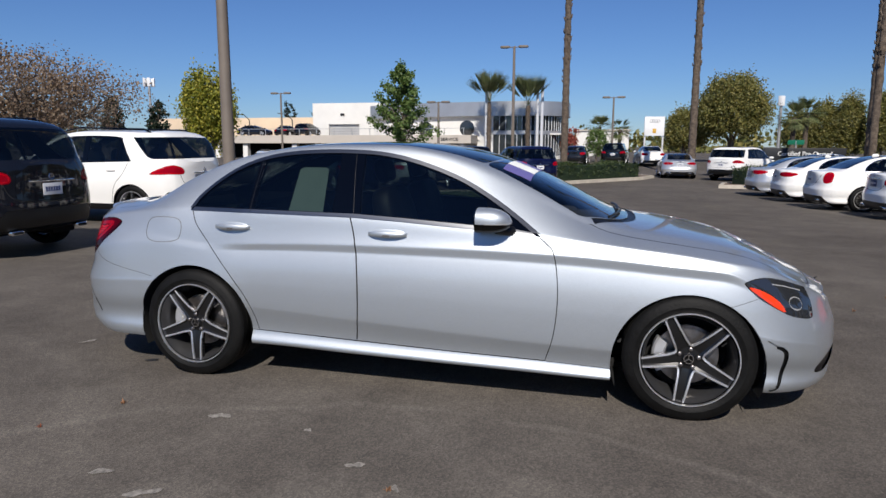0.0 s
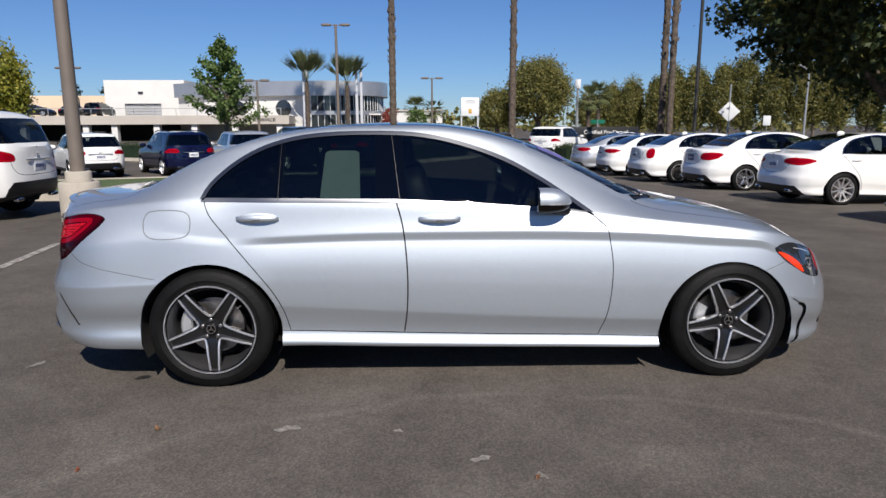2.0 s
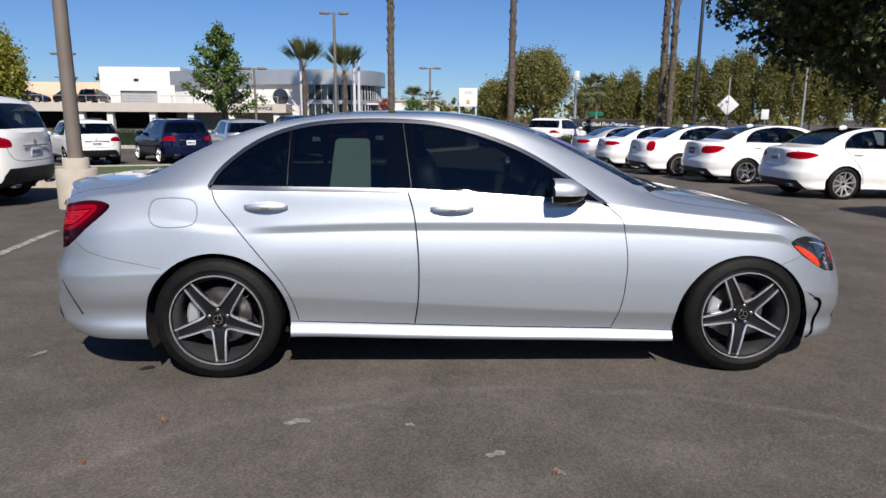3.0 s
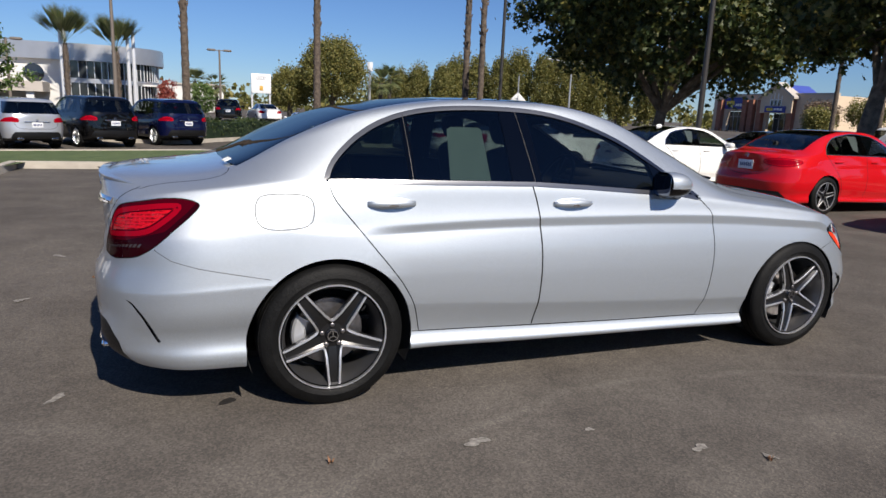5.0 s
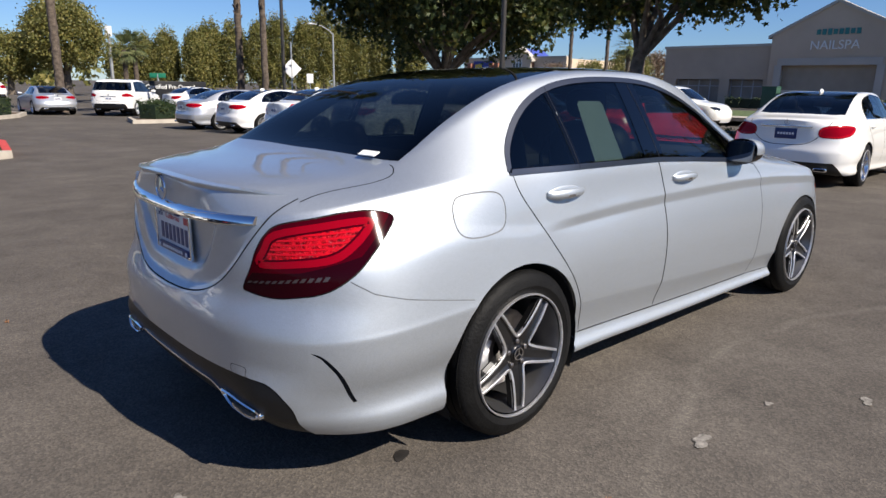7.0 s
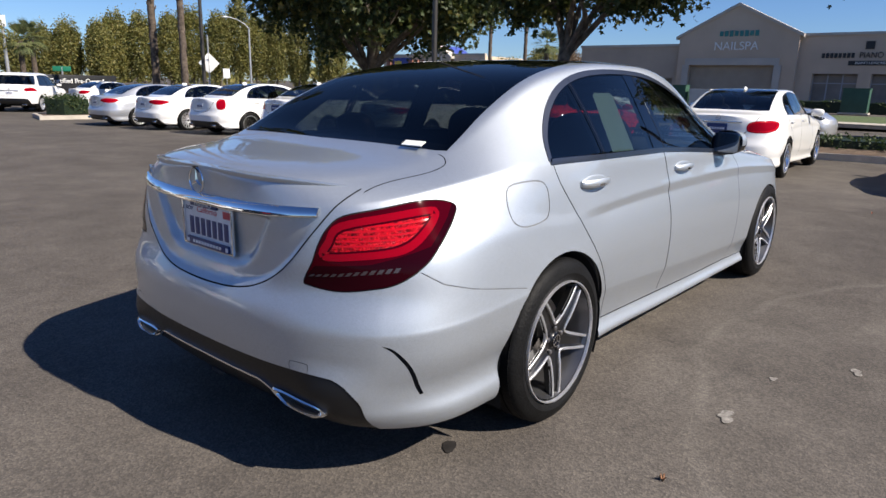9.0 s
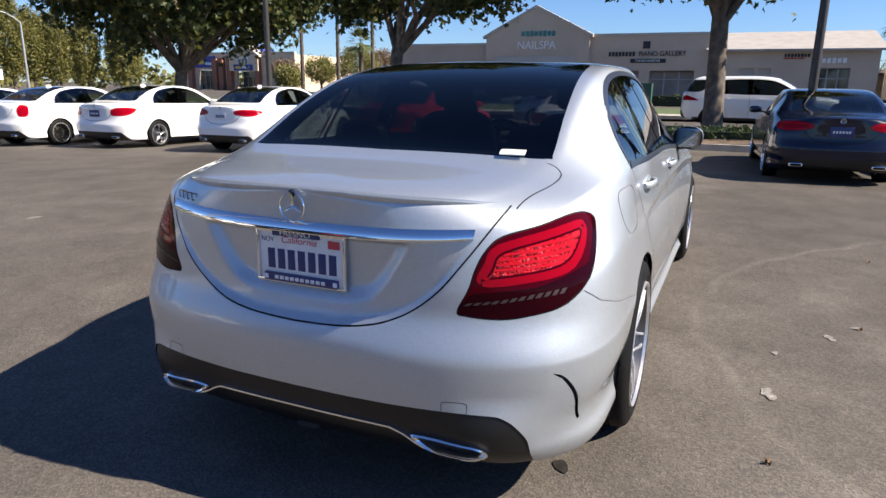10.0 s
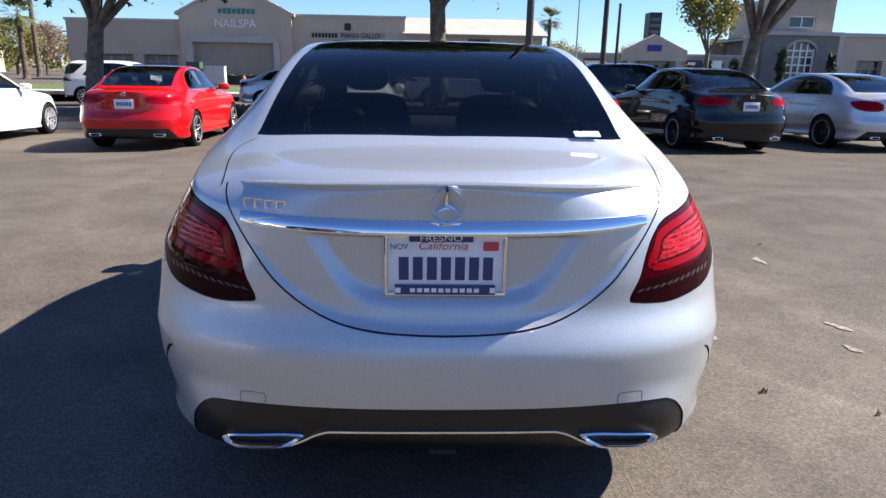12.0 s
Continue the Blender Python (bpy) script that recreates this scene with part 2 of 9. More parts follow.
PANEL_LINE = mat("grey_panel_line", (0.19, 0.20, 0.21), rough=0.6)
DULL_TRIM = mat("brushed_window_trim", (0.20, 0.205, 0.215), rough=0.30, metal=1.0)
RED_DEEP = mat("deep_red_lens", (0.048, 0.0004, 0.004), rough=0.05, spec=0.06)
RED_LENS = mat("red_lens", (0.24, 0.0012, 0.009), rough=0.05, spec=0.08)
RED_GLITTER = mat("red_glitter_reflector", (0.62, 0.004, 0.012), rough=0.10, spec=0.3, second=(0.07, 0.0006, 0.002), vary=0.1, scale=70, bump=0.8, bump_scale=140)
DARK_LENS = mat("smoked_red_lens", (0.016, 0.0008, 0.0030), rough=0.05, spec=0.08)
RED_BRIGHT = mat("bright_red_reflector", (0.50, 0.003, 0.010), rough=0.10, spec=0.3)
CLEAR_LENS = mat("clear_lens", (0.55, 0.56, 0.58), rough=0.06, metal=0.5, coat=1.0)
STRIP_LENS = mat("grey_lens_strip", (0.055, 0.042, 0.048), rough=0.15, metal=0.2)
AMBER = mat("amber_lens", (0.72, 0.045, 0.012), rough=0.06)
PAPER = mat("paper_sheet", (0.78, 0.80, 0.76), rough=0.8, vary=0.05, scale=20)
PLATE_WHITE = mat("plate_white", (0.72, 0.73, 0.75), rough=0.35, vary=0.05, scale=30)
PLATE_BLUE = mat("plate_blue", (0.02, 0.035, 0.13), rough=0.35)
PLATE_RED = mat("plate_red", (0.50, 0.05, 0.07), rough=0.4)
MIRROR = mat("mirror_glass", (0.26, 0.27, 0.29), rough=0.01, metal=1.0)
STAIN_PALE = mat("dried_pale_stain", (0.20, 0.185, 0.165), rough=0.9, vary=0.5, scale=40, bump=0.3, bump_scale=200)
OIL = mat("oil_spot", (0.022, 0.02, 0.019), rough=0.5, vary=0.4, scale=50)
DRY_LEAF = mat("dry_leaf", (0.20, 0.10, 0.05), rough=0.7, vary=0.4, scale=60)
RED_LEAF = mat("reddish_leaf", (0.32, 0.09, 0.04), rough=0.6, vary=0.4, scale=60)
LINE_PAINT = mat("worn_line_paint", (0.30, 0.28, 0.25), rough=0.8, vary=0.6, scale=12)
PURPLE = mat("purple_banner_film", (0.14, 0.12, 0.32), rough=0.4)


# ---- the lot falls away gently to the far side ----
def ground_z(x, y):
    fall = 0.016 * smooth_clip(y - 1.0, 20.0) + 0.012 * smooth_clip(x - 2.5, 8.0)
    d = math.hypot(x, y)
    t = min(1.0, max(0.0, (d - 36.0) / 16.0))
    return -fall * (1 - t * t * (3 - 2 * t))


def smooth_clip(v, top):
    """v held between 0 and top, with a soft start."""
    if v <= 0:
        return 0.0
    v = v * v / (v + 1.0)
    return min(v, top)


# ---- mesh helpers ----
def mesh_object(name, data, material, parent=None, label=""):
    ob = new(name, data)
    mats = material if isinstance(material, (list, tuple)) else [material]
    for m in mats:
        data.materials.append(m)
    if parent is not None:
        ob.parent = parent
    if label:
        tagged(ob, label)
    return ob


def part(name, bm, material, parent=None, label="", smooth=True, angle=None):
    me = bpy.data.meshes.new(name)
    bmesh.ops.recalc_face_normals(bm, faces=bm.faces)
    bm.to_mesh(me)
    bm.free()
    me.polygons.foreach_set("use_smooth", [smooth] * len(me.polygons))
    if smooth:
        me.set_sharp_from_angle(angle=radians(angle or 38))
    return mesh_object(name, me, material, parent, label)


def raw(name, verts, faces, material, parent=None, label="", smooth=False, normals=None, sharp=None):
    me = bpy.data.meshes.new(name)
    me.from_pydata([tuple(map(float, v)) for v in verts], [], [tuple(int(i) for i in f) for f in faces])
    me.update()
    if smooth:
        me.polygons.foreach_set("use_smooth", [True] * len(me.polygons))
        if sharp:
            me.set_sharp_from_angle(angle=radians(sharp))
    if normals is not None:
        me.normals_split_custom_set_from_vertices([tuple(map(float, v)) for v in normals])
    return mesh_object(name, me, material, parent, label)


def bm_box(bm, cx, cy, cz, sx, sy, sz, bevel=0.0, rot=None, segs=2):
    r = bmesh.ops.create_cube(bm, size=1.0)
    vs = r["verts"]
    bmesh.ops.scale(bm, vec=(sx, sy, sz), verts=vs)
    if bevel:
        es = list({e for v in vs for e in v.link_edges})
        r = bmesh.ops.bevel(bm, geom=es, offset=bevel, segments=segs, affect="EDGES", profile=0.6)
        vs = list({v for f in r["faces"] for v in f.verts} | {v for v in vs if v.is_valid})
    m = Matrix.Translation((cx, cy, cz)) @ (rot.to_4x4() if rot is not None else Matrix())
    bmesh.ops.transform(bm, matrix=m, verts=vs)
    return vs


def box_part(name, c, s, material, parent=None, label="", bevel=0.0, rot=None):
    bm = bmesh.new()
    bm_box(bm, *c, *s, bevel=bevel, rot=rot)
    return part(name, bm, material, parent, label)


def bm_tube(bm, pts, radii, seg=12, caps=True):
    """A tube through points with a radius at each."""
    rings = []
    pts = [Vector(p) for p in pts]
    ref = None
    for i, p in enumerate(pts):
        d = (pts[min(i + 1, len(pts) - 1)] - pts[max(i - 1, 0)]).normalized()
        if ref is None:
            ref = d.orthogonal().normalized()
        ref = (ref - d * ref.dot(d)).normalized()
        u, w = ref, d.cross(ref)
        r = radii[i] if isinstance(radii, (list, tuple)) else radii
        rings.append([bm.verts.new(p + (u * math.cos(a) + w * math.sin(a)) * r) for a in [2 * math.pi * k / seg for k in range(seg)]])
    for a, b in zip(rings, rings[1:]):
        for k in range(seg):
            bm.faces.new((a[k], a[(k + 1) % seg], b[(k + 1) % seg], b[k]))
    if caps:
        bm.faces.new(rings[0][::-1])
        bm.faces.new(rings[-1])


def bm_prism(bm, outline, z0, z1):
    lo = [bm.verts.new((x, y, z0)) for x, y in outline]
    hi = [bm.verts.new((x, y, z1)) for x, y in outline]
    n = len(outline)
    for i in range(n):
        bm.faces.new((lo[i], lo[(i + 1) % n], hi[(i + 1) % n], hi[i]))
    bm.faces.new(lo[::-1])
    bm.faces.new(hi)


def bm_revolve(bm, profile, seg=48, axis="Y", closed=False):
    """Turn a profile of (radius, along) about an axis."""
    rings = []
    for k in range(seg):
        a = 2 * math.pi * k / seg
        c, s = math.cos(a), math.sin(a)
        if axis == "Y":
            rings.append([bm.verts.new((r * c, h, r * s)) for r, h in profile])
        else:
            rings.append([bm.verts.new((r * c, r * s, h)) for r, h in profile])
    m = len(profile)
    for k in range(seg):
        a, b = rings[k], rings[(k + 1) % seg]
        for i in range(m if closed else m - 1):
            j = (i + 1) % m
            bm.faces.new((a[i], a[j], b[j], b[i]))


def bm_super(bm, c, s, e1=0.5, e2=0.5, nu=20, nv=12, rot=None):
    """A rounded box (superellipsoid) of half sizes s."""
    def f(v, e):
        return math.copysign(abs(v) ** e, v)
    grid = []
    for i in range(nv + 1):
        ph = -math.pi / 2 + math.pi * i / nv
        row = []
        for k in range(nu):
            th = 2 * math.pi * k / nu
            p = Vector((s[0] * f(math.cos(ph), e1) * f(math.cos(th), e2), s[1] * f(math.cos(ph), e1) * f(math.sin(th), e2), s[2] * f(math.sin(ph), e1)))
            if rot is not None:
                p = rot @ p
            row.append(bm.verts.new(p + Vector(c)))
        grid.append(row)
    for a, b in zip(grid, grid[1:]):
        for k in range(nu):
            bm.faces.new((a[k], a[(k + 1) % nu], b[(k + 1) % nu], b[k]))
    bmesh.ops.remove_doubles(bm, verts=[v for r in (grid[0], grid[-1]) for v in r], dist=1e-5)


def sweep(bm, path, section):
    """Sweep a section, (side, up) pairs given per point or once, along a path of (point, side, up)."""
    rings = []
    for i, (p, u, w) in enumerate(path):
        sec = section(i / (len(path) - 1)) if callable(section) else section
        rings.append([bm.verts.new(Vector(p) + Vector(u) * a + Vector(w) * b) for a, b in sec])
    n = len(rings[0])
    for a, b in zip(rings, rings[1:]):
        for k in range(n):
            bm.faces.new((a[k], a[(k + 1) % n], b[(k + 1) % n], b[k]))
    bm.faces.new(rings[0][::-1])
    bm.faces.new(rings[-1])


# ---- car body: a smooth shell, cut into its panels ----
def curve(knots, soft=0.05):
    """A smooth curve through (x, y) knots, as a function of arrays."""
    k = np.array(sorted(knots), float)
    g = np.linspace(k[0, 0] - 0.4, k[-1, 0] + 0.4, 900)
    h = np.gradient(k[:, 1], k[:, 0])
    v = np.empty_like(g)
    idx = np.clip(np.searchsorted(k[:, 0], g) - 1, 0, len(k) - 2)
    x0, x1 = k[idx, 0], k[idx + 1, 0]
    t = np.clip((g - x0) / (x1 - x0), 0, 1)
    d = x1 - x0
    slope = (k[1:, 1] - k[:-1, 1]) / (k[1:, 0] - k[:-1, 0])
    h[1:-1] = np.where(slope[1:] * slope[:-1] > 0, h[1:-1], 0)
    v = (2 * t**3 - 3 * t**2 + 1) * k[idx, 1] + (t**3 - 2 * t**2 + t) * d * h[idx] + (-2 * t**3 + 3 * t**2) * k[idx + 1, 1] + (t**3 - t**2) * d * h[idx + 1]
    if soft:
        step = g[1] - g[0]
        r = int(3 * soft / step) + 1
        w = np.exp(-0.5 * (np.arange(-r, r + 1) * step / soft) ** 2)
        v = np.convolve(np.pad(v, r, mode="edge"), w / w.sum(), mode="valid")
    return lambda x: np.interp(x, g, v)


def smooth01(t):
    t = np.clip(t, 0, 1)
    return t * t * (3 - 2 * t)


def inside(poly, pts):
    """Which points lie inside a polygon."""
    x, y = pts[:, 0], pts[:, 1]
    res = np.zeros(len(pts), bool)
    n = len(poly)
    for i in range(n):
        x0, y0 = poly[i]
        x1, y1 = poly[(i + 1) % n]
        if y0 == y1:
            continue
        c = (y0 > y) != (y1 > y)
        res ^= c & (x < (x1 - x0) * (y - y0) / (y1 - y0) + x0)
    return res


def offset(poly, d):
    """A polygon moved outward by d."""
    p = np.array(poly, float)
    area = 0.5 * np.sum(p[:, 0] * np.roll(p[:, 1], -1) - np.roll(p[:, 0], -1) * p[:, 1])
    s = 1 if area > 0 else -1
    e = np.roll(p, -1, 0) - p
    nrm = np.stack([e[:, 1], -e[:, 0]], 1) * s
    nrm /= np.linalg.norm(nrm, axis=1)[:, None] + 1e-9
    prev = np.roll(nrm, 1, 0)
    b = nrm + prev
    b /= np.maximum(1 + np.sum(nrm * prev, 1), 0.35)[:, None]
    return p + b * d


def ribbon(line, width):
    """A narrow closed polygon along an open line."""
    p = np.array(line, float)
    t = np.gradient(p, axis=0)
    nrm = np.stack([-t[:, 1], t[:, 0]], 1)
    nrm /= np.linalg.norm(nrm, axis=1)[:, None] + 1e-9
    return np.vstack([p + nrm * width / 2, (p - nrm * width / 2)[::-1]])


def spline2(pts, n=6, closed=False):
    """A smooth line through points (Catmull-Rom)."""
    p = [np.array(q, float) for q in pts]
    out = []
    m = len(p)
    for i in range(m if closed else m - 1):
        if closed:
            a, b, c, d = p[(i - 1) % m], p[i], p[(i + 1) % m], p[(i + 2) % m]
        else:
            a, b, c, d = p[max(i - 1, 0)], p[i], p[i + 1], p[min(i + 2, m - 1)]
        for k in range(n):
            t = k / n
            out.append(0.5 * (2 * b + (c - a) * t + (2 * a - 5 * b + 4 * c - d) * t * t + (3 * b - a - 3 * c + d) * t**3))
    if not closed:
        out.append(p[-1])
    return np.array(out)


class Shell:
    """Half of a car body (y > 0) as triangles with normals; regions are cut out of it and named."""

    def __init__(self, spec, ns, nv):
        self.spec = spec
        top, belt, sill, wid = curve(spec["top"], 0.035), curve(spec["belt"]), curve(spec["sill"]), curve(spec["wid"])
        rail_y, rail_z = curve(spec["rail_y"]), curve(spec["rail_z"], 0.04)
        xr, xf = curve(spec["rear"], 0.012), curve(spec["front"], 0.02)
        x0, x1 = spec["rear_x"], spec["front_x"]
        ar, nr, af, nf = spec["corner"]
        tr = np.linspace(0, 0.86, ns // 4)
        X = list(x0 + ar - ar * (1 - tr**nr) ** (1 / nr))
        C = list(tr)
        xs = X[-1]
        tf = np.linspace(0.86, 0, ns // 4)
        Xf = x1 - af + af * (1 - tf**nf) ** (1 / nf)
        mid = np.linspace(xs, Xf[0], ns // 2 + 2)[1:-1]
        for m in mid:
            c = 1.0
            if m < x0 + ar:
                c = (1 - ((x0 + ar - m) / ar) ** nr) ** (1 / nr)
            if m > x1 - af:
                c = min(c, (1 - ((m - x1 + af) / af) ** nf) ** (1 / nf))
            X.append(m)
            C.append(c)
        X += list(Xf)
        C += list(tf)
        X, C = np.array(X), np.array(C)
        N = len(X)
        W, zb, zs, zt, yr, zr = wid(X), sill(X), belt(X), top(X), rail_y(X), rail_z(X)
        zr = np.minimum(zr, zt - 0.004)
        zs = np.minimum(zs, zt - 0.03)
        zr = np.maximum(zr, zs + 0.35 * (zt - zs))
        h = zs - zb
        sect = spec["section"]
        ctrl = [(0 * W, zb), (0.55 * W, zb), (0.86 * W, zb)]
        # towards the bumpers another section may take over
        e = smooth01((-X - 1.02) / 0.36) + smooth01((X - 1.55) / 0.3)
        marks = [(g, curve(line)(X)) for g, line in spec.get("levels", [])]
        ez = smooth01((-X - 1.25) / 0.6) + smooth01((X - 1.55) / 0.3)
        nodes = [(0.0, zb)] + [(g, ez * (zb + g * h) + (1 - ez) * z) for g, z in marks] + [(1.0, zs)]

        def level(g):
            out = zs + 0 * g
            for (ga, za), (gb, zc) in zip(nodes[::-1][1:], nodes[::-1]):
                out = np.where(g <= gb, za + (zc - za) * (g - ga) / (gb - ga), out)
            return out

        ends = spec.get("section_ends", sect)
        tuck = spec.get("tuck", 0.0) * smooth01((-X - 1.55) / 0.5)
        ctrl += [((f + (fe - f) * e - tuck * smooth01((g - 0.70) / 0.30)) * W, level(g + (ge - g) * e)) for (f, g), (fe, ge) in zip(sect, ends)]
        ybelt = (sect[-1][0] + (ends[-1][0] - sect[-1][0]) * e - tuck) * W
        yr = np.minimum(yr, ybelt - 0.015)
        bow = spec.get("bow", 0.012)
        for q in (0.12, 0.35, 0.65, 0.88):
            ctrl.append((ybelt + (yr - ybelt) * q + bow * math.sin(math.pi * q), zs + (zr - zs) * q))
        ctrl += [(yr, zr), (0.93 * yr, zr + 0.38 * (zt - zr)), (0.75 * yr, zr + 0.72 * (zt - zr)), (0.5 * yr, zr + 0.92 * (zt - zr)), (0.25 * yr, zt), (0 * W, zt)]
        cy = np.stack([c[0] for c in ctrl], 1) * C[:, None]
        cz = np.stack([c[1] for c in ctrl], 1)
        # uniform cubic B-spline down each section, mirrored at both ends
        cy = np.concatenate([-cy[:, 1:2], cy, -cy[:, -2:-1]], 1)
        cz = np.concatenate([cz[:, 1:2], cz, cz[:, -2:-1]], 1)
        K = cy.shape[1] - 3
        # spread the samples by the length of the middle section
        mid_i = N // 2
        u = np.linspace(0, K - 1e-6, 400)

        def ev(cc, uu):
            i = np.minimum(uu.astype(int), K - 1)
            t = uu - i
            B = [(1 - t) ** 3 / 6, (3 * t**3 - 6 * t**2 + 4) / 6, (-3 * t**3 + 3 * t**2 + 3 * t + 1) / 6, t**3 / 6]
            return sum(cc[:, i + k] * B[k][None, :] for k in range(4))

        L = np.concatenate([[0], np.cumsum(np.hypot(np.diff(ev(cy, u)[mid_i]), np.diff(ev(cz, u)[mid_i])))])
        Lb = np.concatenate([[0], np.cumsum(np.full(399, L[-1] / 399))])
        uu = np.interp(np.linspace(0, L[-1], nv), 0.6 * L + 0.4 * Lb, u)
        y, z = ev(cy, uu), ev(cz, uu)
        fr = np.clip(1 - (X - x0) / ar, 0, 1)
        ff = np.clip(1 - (x1 - X) / af, 0, 1)
        x = X[:, None] + (xr(z) - x0) * smooth01(fr)[:, None] + (xf(z) - x1) * smooth01(ff)[:, None]
        y = np.abs(y)
        y[0, :] = 0
        y[-1, :] = 0
        if spec.get("shape"):
            x, y, z = spec["shape"](x, y, z)
        P = np.stack([x, y, z], 2)
        ext = np.concatenate([P[1:2] * (1, -1, 1), P, P[-2:-1] * (1, -1, 1)], 0)
        du = ext[2:] - ext[:-2]
        e2 = np.concatenate([P[:, 1:2] * (1, -1, 1), P, P[:, -2:-1] * (1, -1, 1)], 1)
        dv = e2[:, 2:] - e2[:, :-2]
        n = np.cross(du, dv)
        ln = np.linalg.norm(n, axis=2)
        bad = ln < 1e-7
        n[bad] = np.stack([np.sign(x[bad]), 0 * x[bad], 0.3 + 0 * x[bad]], 1)
        n /= np.linalg.norm(n, axis=2)[:, :, None]
        if n[mid_i, int(nv * 0.45), 1] < 0:
            n = -n
        arc = np.concatenate([[0], np.cumsum(np.hypot(np.diff(X), np.diff(C * 0.86)))])
        self.arc_x, self.arc_y, self.arc = X, C * 0.86, arc
        self.pos = [tuple(v) for v in P.reshape(-1, 3)]
        self.nrm = [tuple(v) for v in n.reshape(-1, 3)]
        self.par = list(np.repeat(arc, nv))
        idx = np.arange(N * nv).reshape(N, nv)
        a, b, c, d = idx[:-1, :-1], idx[1:, :-1], idx[1:, 1:], idx[:-1, 1:]
        t = np.concatenate([np.stack([a, b, c], 2).reshape(-1, 3), np.stack([a, c, d], 2).reshape(-1, 3)])
        self.tri = t
        self.name = np.array(["body"] * len(t), dtype=object)
        self.tree = None

    def p_at(self, x=None, y=None):
        """Way round the body from the middle of the tail, by x along the side or by y across the tail."""
        half = len(self.arc) // 2
        if y is not None:
            return float(np.interp(y, self.arc_y[:half], self.arc[:half]))
        return float(np.interp(x, self.arc_x, self.arc))

    def coords(self, how):
        p = np.array(self.pos)
        if how == "side":
            return p[:, [0, 2]]
        if how == "rear":
            return p[:, [1, 2]]
        if how == "top":
            return p[:, [0, 1]]
        return np.stack([np.array(self.par), p[:, 2]], 1)

    def cut(self, name, poly, how="side", source=None, test=None):
        """Name all triangles inside poly; those that its edge crosses are split. test(centres, normals) narrows the choice."""
        poly = [tuple(map(float, q)) for q in poly]
        uv = self.coords(how)
        tri = self.tri
        T = uv[tri]
        lo, hi = T.min(1), T.max(1)
        pp = np.array(poly)
        cand = (hi[:, 0] > pp[:, 0].min()) & (lo[:, 0] < pp[:, 0].max()) & (hi[:, 1] > pp[:, 1].min()) & (lo[:, 1] < pp[:, 1].max())
        if source is not None:
            cand &= np.isin(self.name, source)
        if test is not None:
            P, Nn = np.array(self.pos), np.array(self.nrm)
            cand &= test(P[tri].mean(1), Nn[tri].mean(1))
        n = len(poly)
        hits = {}
        for k in range(n):
            (ax, ay), (bx, by) = poly[k], poly[(k + 1) % n]
            m = cand & (hi[:, 0] >= min(ax, bx)) & (lo[:, 0] <= max(ax, bx)) & (hi[:, 1] >= min(ay, by)) & (lo[:, 1] <= max(ay, by))
            ids = np.nonzero(m)[0]
            if not len(ids):
                continue
            q = T[ids]
            s = (bx - ax) * (q[:, :, 1] - ay) - (by - ay) * (q[:, :, 0] - ax)
            for i in ids[(s.max(1) > 1e-12) & (s.min(1) < -1e-12)]:
                hits.setdefault(int(i), []).append(k)
        whole = np.ones(len(tri), bool)
        for i in hits:
            whole[i] = False
        inn = np.zeros(len(tri), bool)
        rest = np.nonzero(whole & cand)[0]
        if len(rest):
            inn[rest] = inside(poly, T[rest].mean(1))
        names = self.name.copy()
        names[inn] = name
        uvl = {}
        cache = {}
        nt, nn, cen, who = [], [], [], []

        def uvof(v):
            return uvl[v] if v in uvl else tuple(uv[v])

        for i, ks in hits.items():
            pieces = [list(map(int, tri[i]))]
            for k in ks:
                (ax, ay), (bx, by) = poly[k], poly[(k + 1) % n]
                nxt = []
                for pc in pieces:
                    sd = []
                    for v in pc:
                        q = uvof(v)
                        sd.append((bx - ax) * (q[1] - ay) - (by - ay) * (q[0] - ax))
                    if max(sd) <= 1e-12 or min(sd) >= -1e-12:
                        nxt.append(pc)
                        continue
                    L, R = [], []
                    for j in range(len(pc)):
                        v, w, s0, s1 = pc[j], pc[(j + 1) % len(pc)], sd[j], sd[(j + 1) % len(pc)]
                        if s0 >= 0:
                            L.append(v)
                        if s0 <= 0:
                            R.append(v)
                        if s0 * s1 < 0:
                            key = (min(v, w), max(v, w), k)
                            if key not in cache:
                                t = s0 / (s0 - s1)
                                mixv = lambda a, b: tuple(a[c] + (b[c] - a[c]) * t for c in range(len(a)))
                                self.pos.append(mixv(self.pos[v], self.pos[w]))
                                self.nrm.append(mixv(self.nrm[v], self.nrm[w]))
                                self.par.append(self.par[v] + (self.par[w] - self.par[v]) * t)
                                cache[key] = len(self.pos) - 1
                                uvl[cache[key]] = mixv(uvof(v), uvof(w))
                            L.append(cache[key])
                            R.append(cache[key])
                    nxt += [q for q in (L, R) if len(q) > 2]
                pieces = nxt
            for pc in pieces:
                c = np.mean([uvof(v) for v in pc], 0)
                for j in range(1, len(pc) - 1):
                    nt.append((pc[0], pc[j], pc[j + 1]))
                    cen.append(c)
                    who.append(self.name[i])
        self.tri, self.name = tri[whole], names[whole]
        if nt:
            inn = inside(poly, np.array(cen))
            new_names = np.array([name if b else w for b, w in zip(inn, who)], dtype=object)
            self.tri = np.concatenate([self.tri, np.array(nt)])
            self.name = np.concatenate([self.name, new_names])

    def seam(self, line, width=0.005, how="side", source=None, test=None, name="shut_line"):
        self.cut(name, ribbon(line, width), how, source, test)

    def ring(self, poly, width=0.005, how="side", source=None, test=None, name="shut_line"):
        """Cut a closed seam round poly."""
        q = np.vstack([poly, poly[:1]])
        self.cut(name, ribbon(q, width), how, source, test)

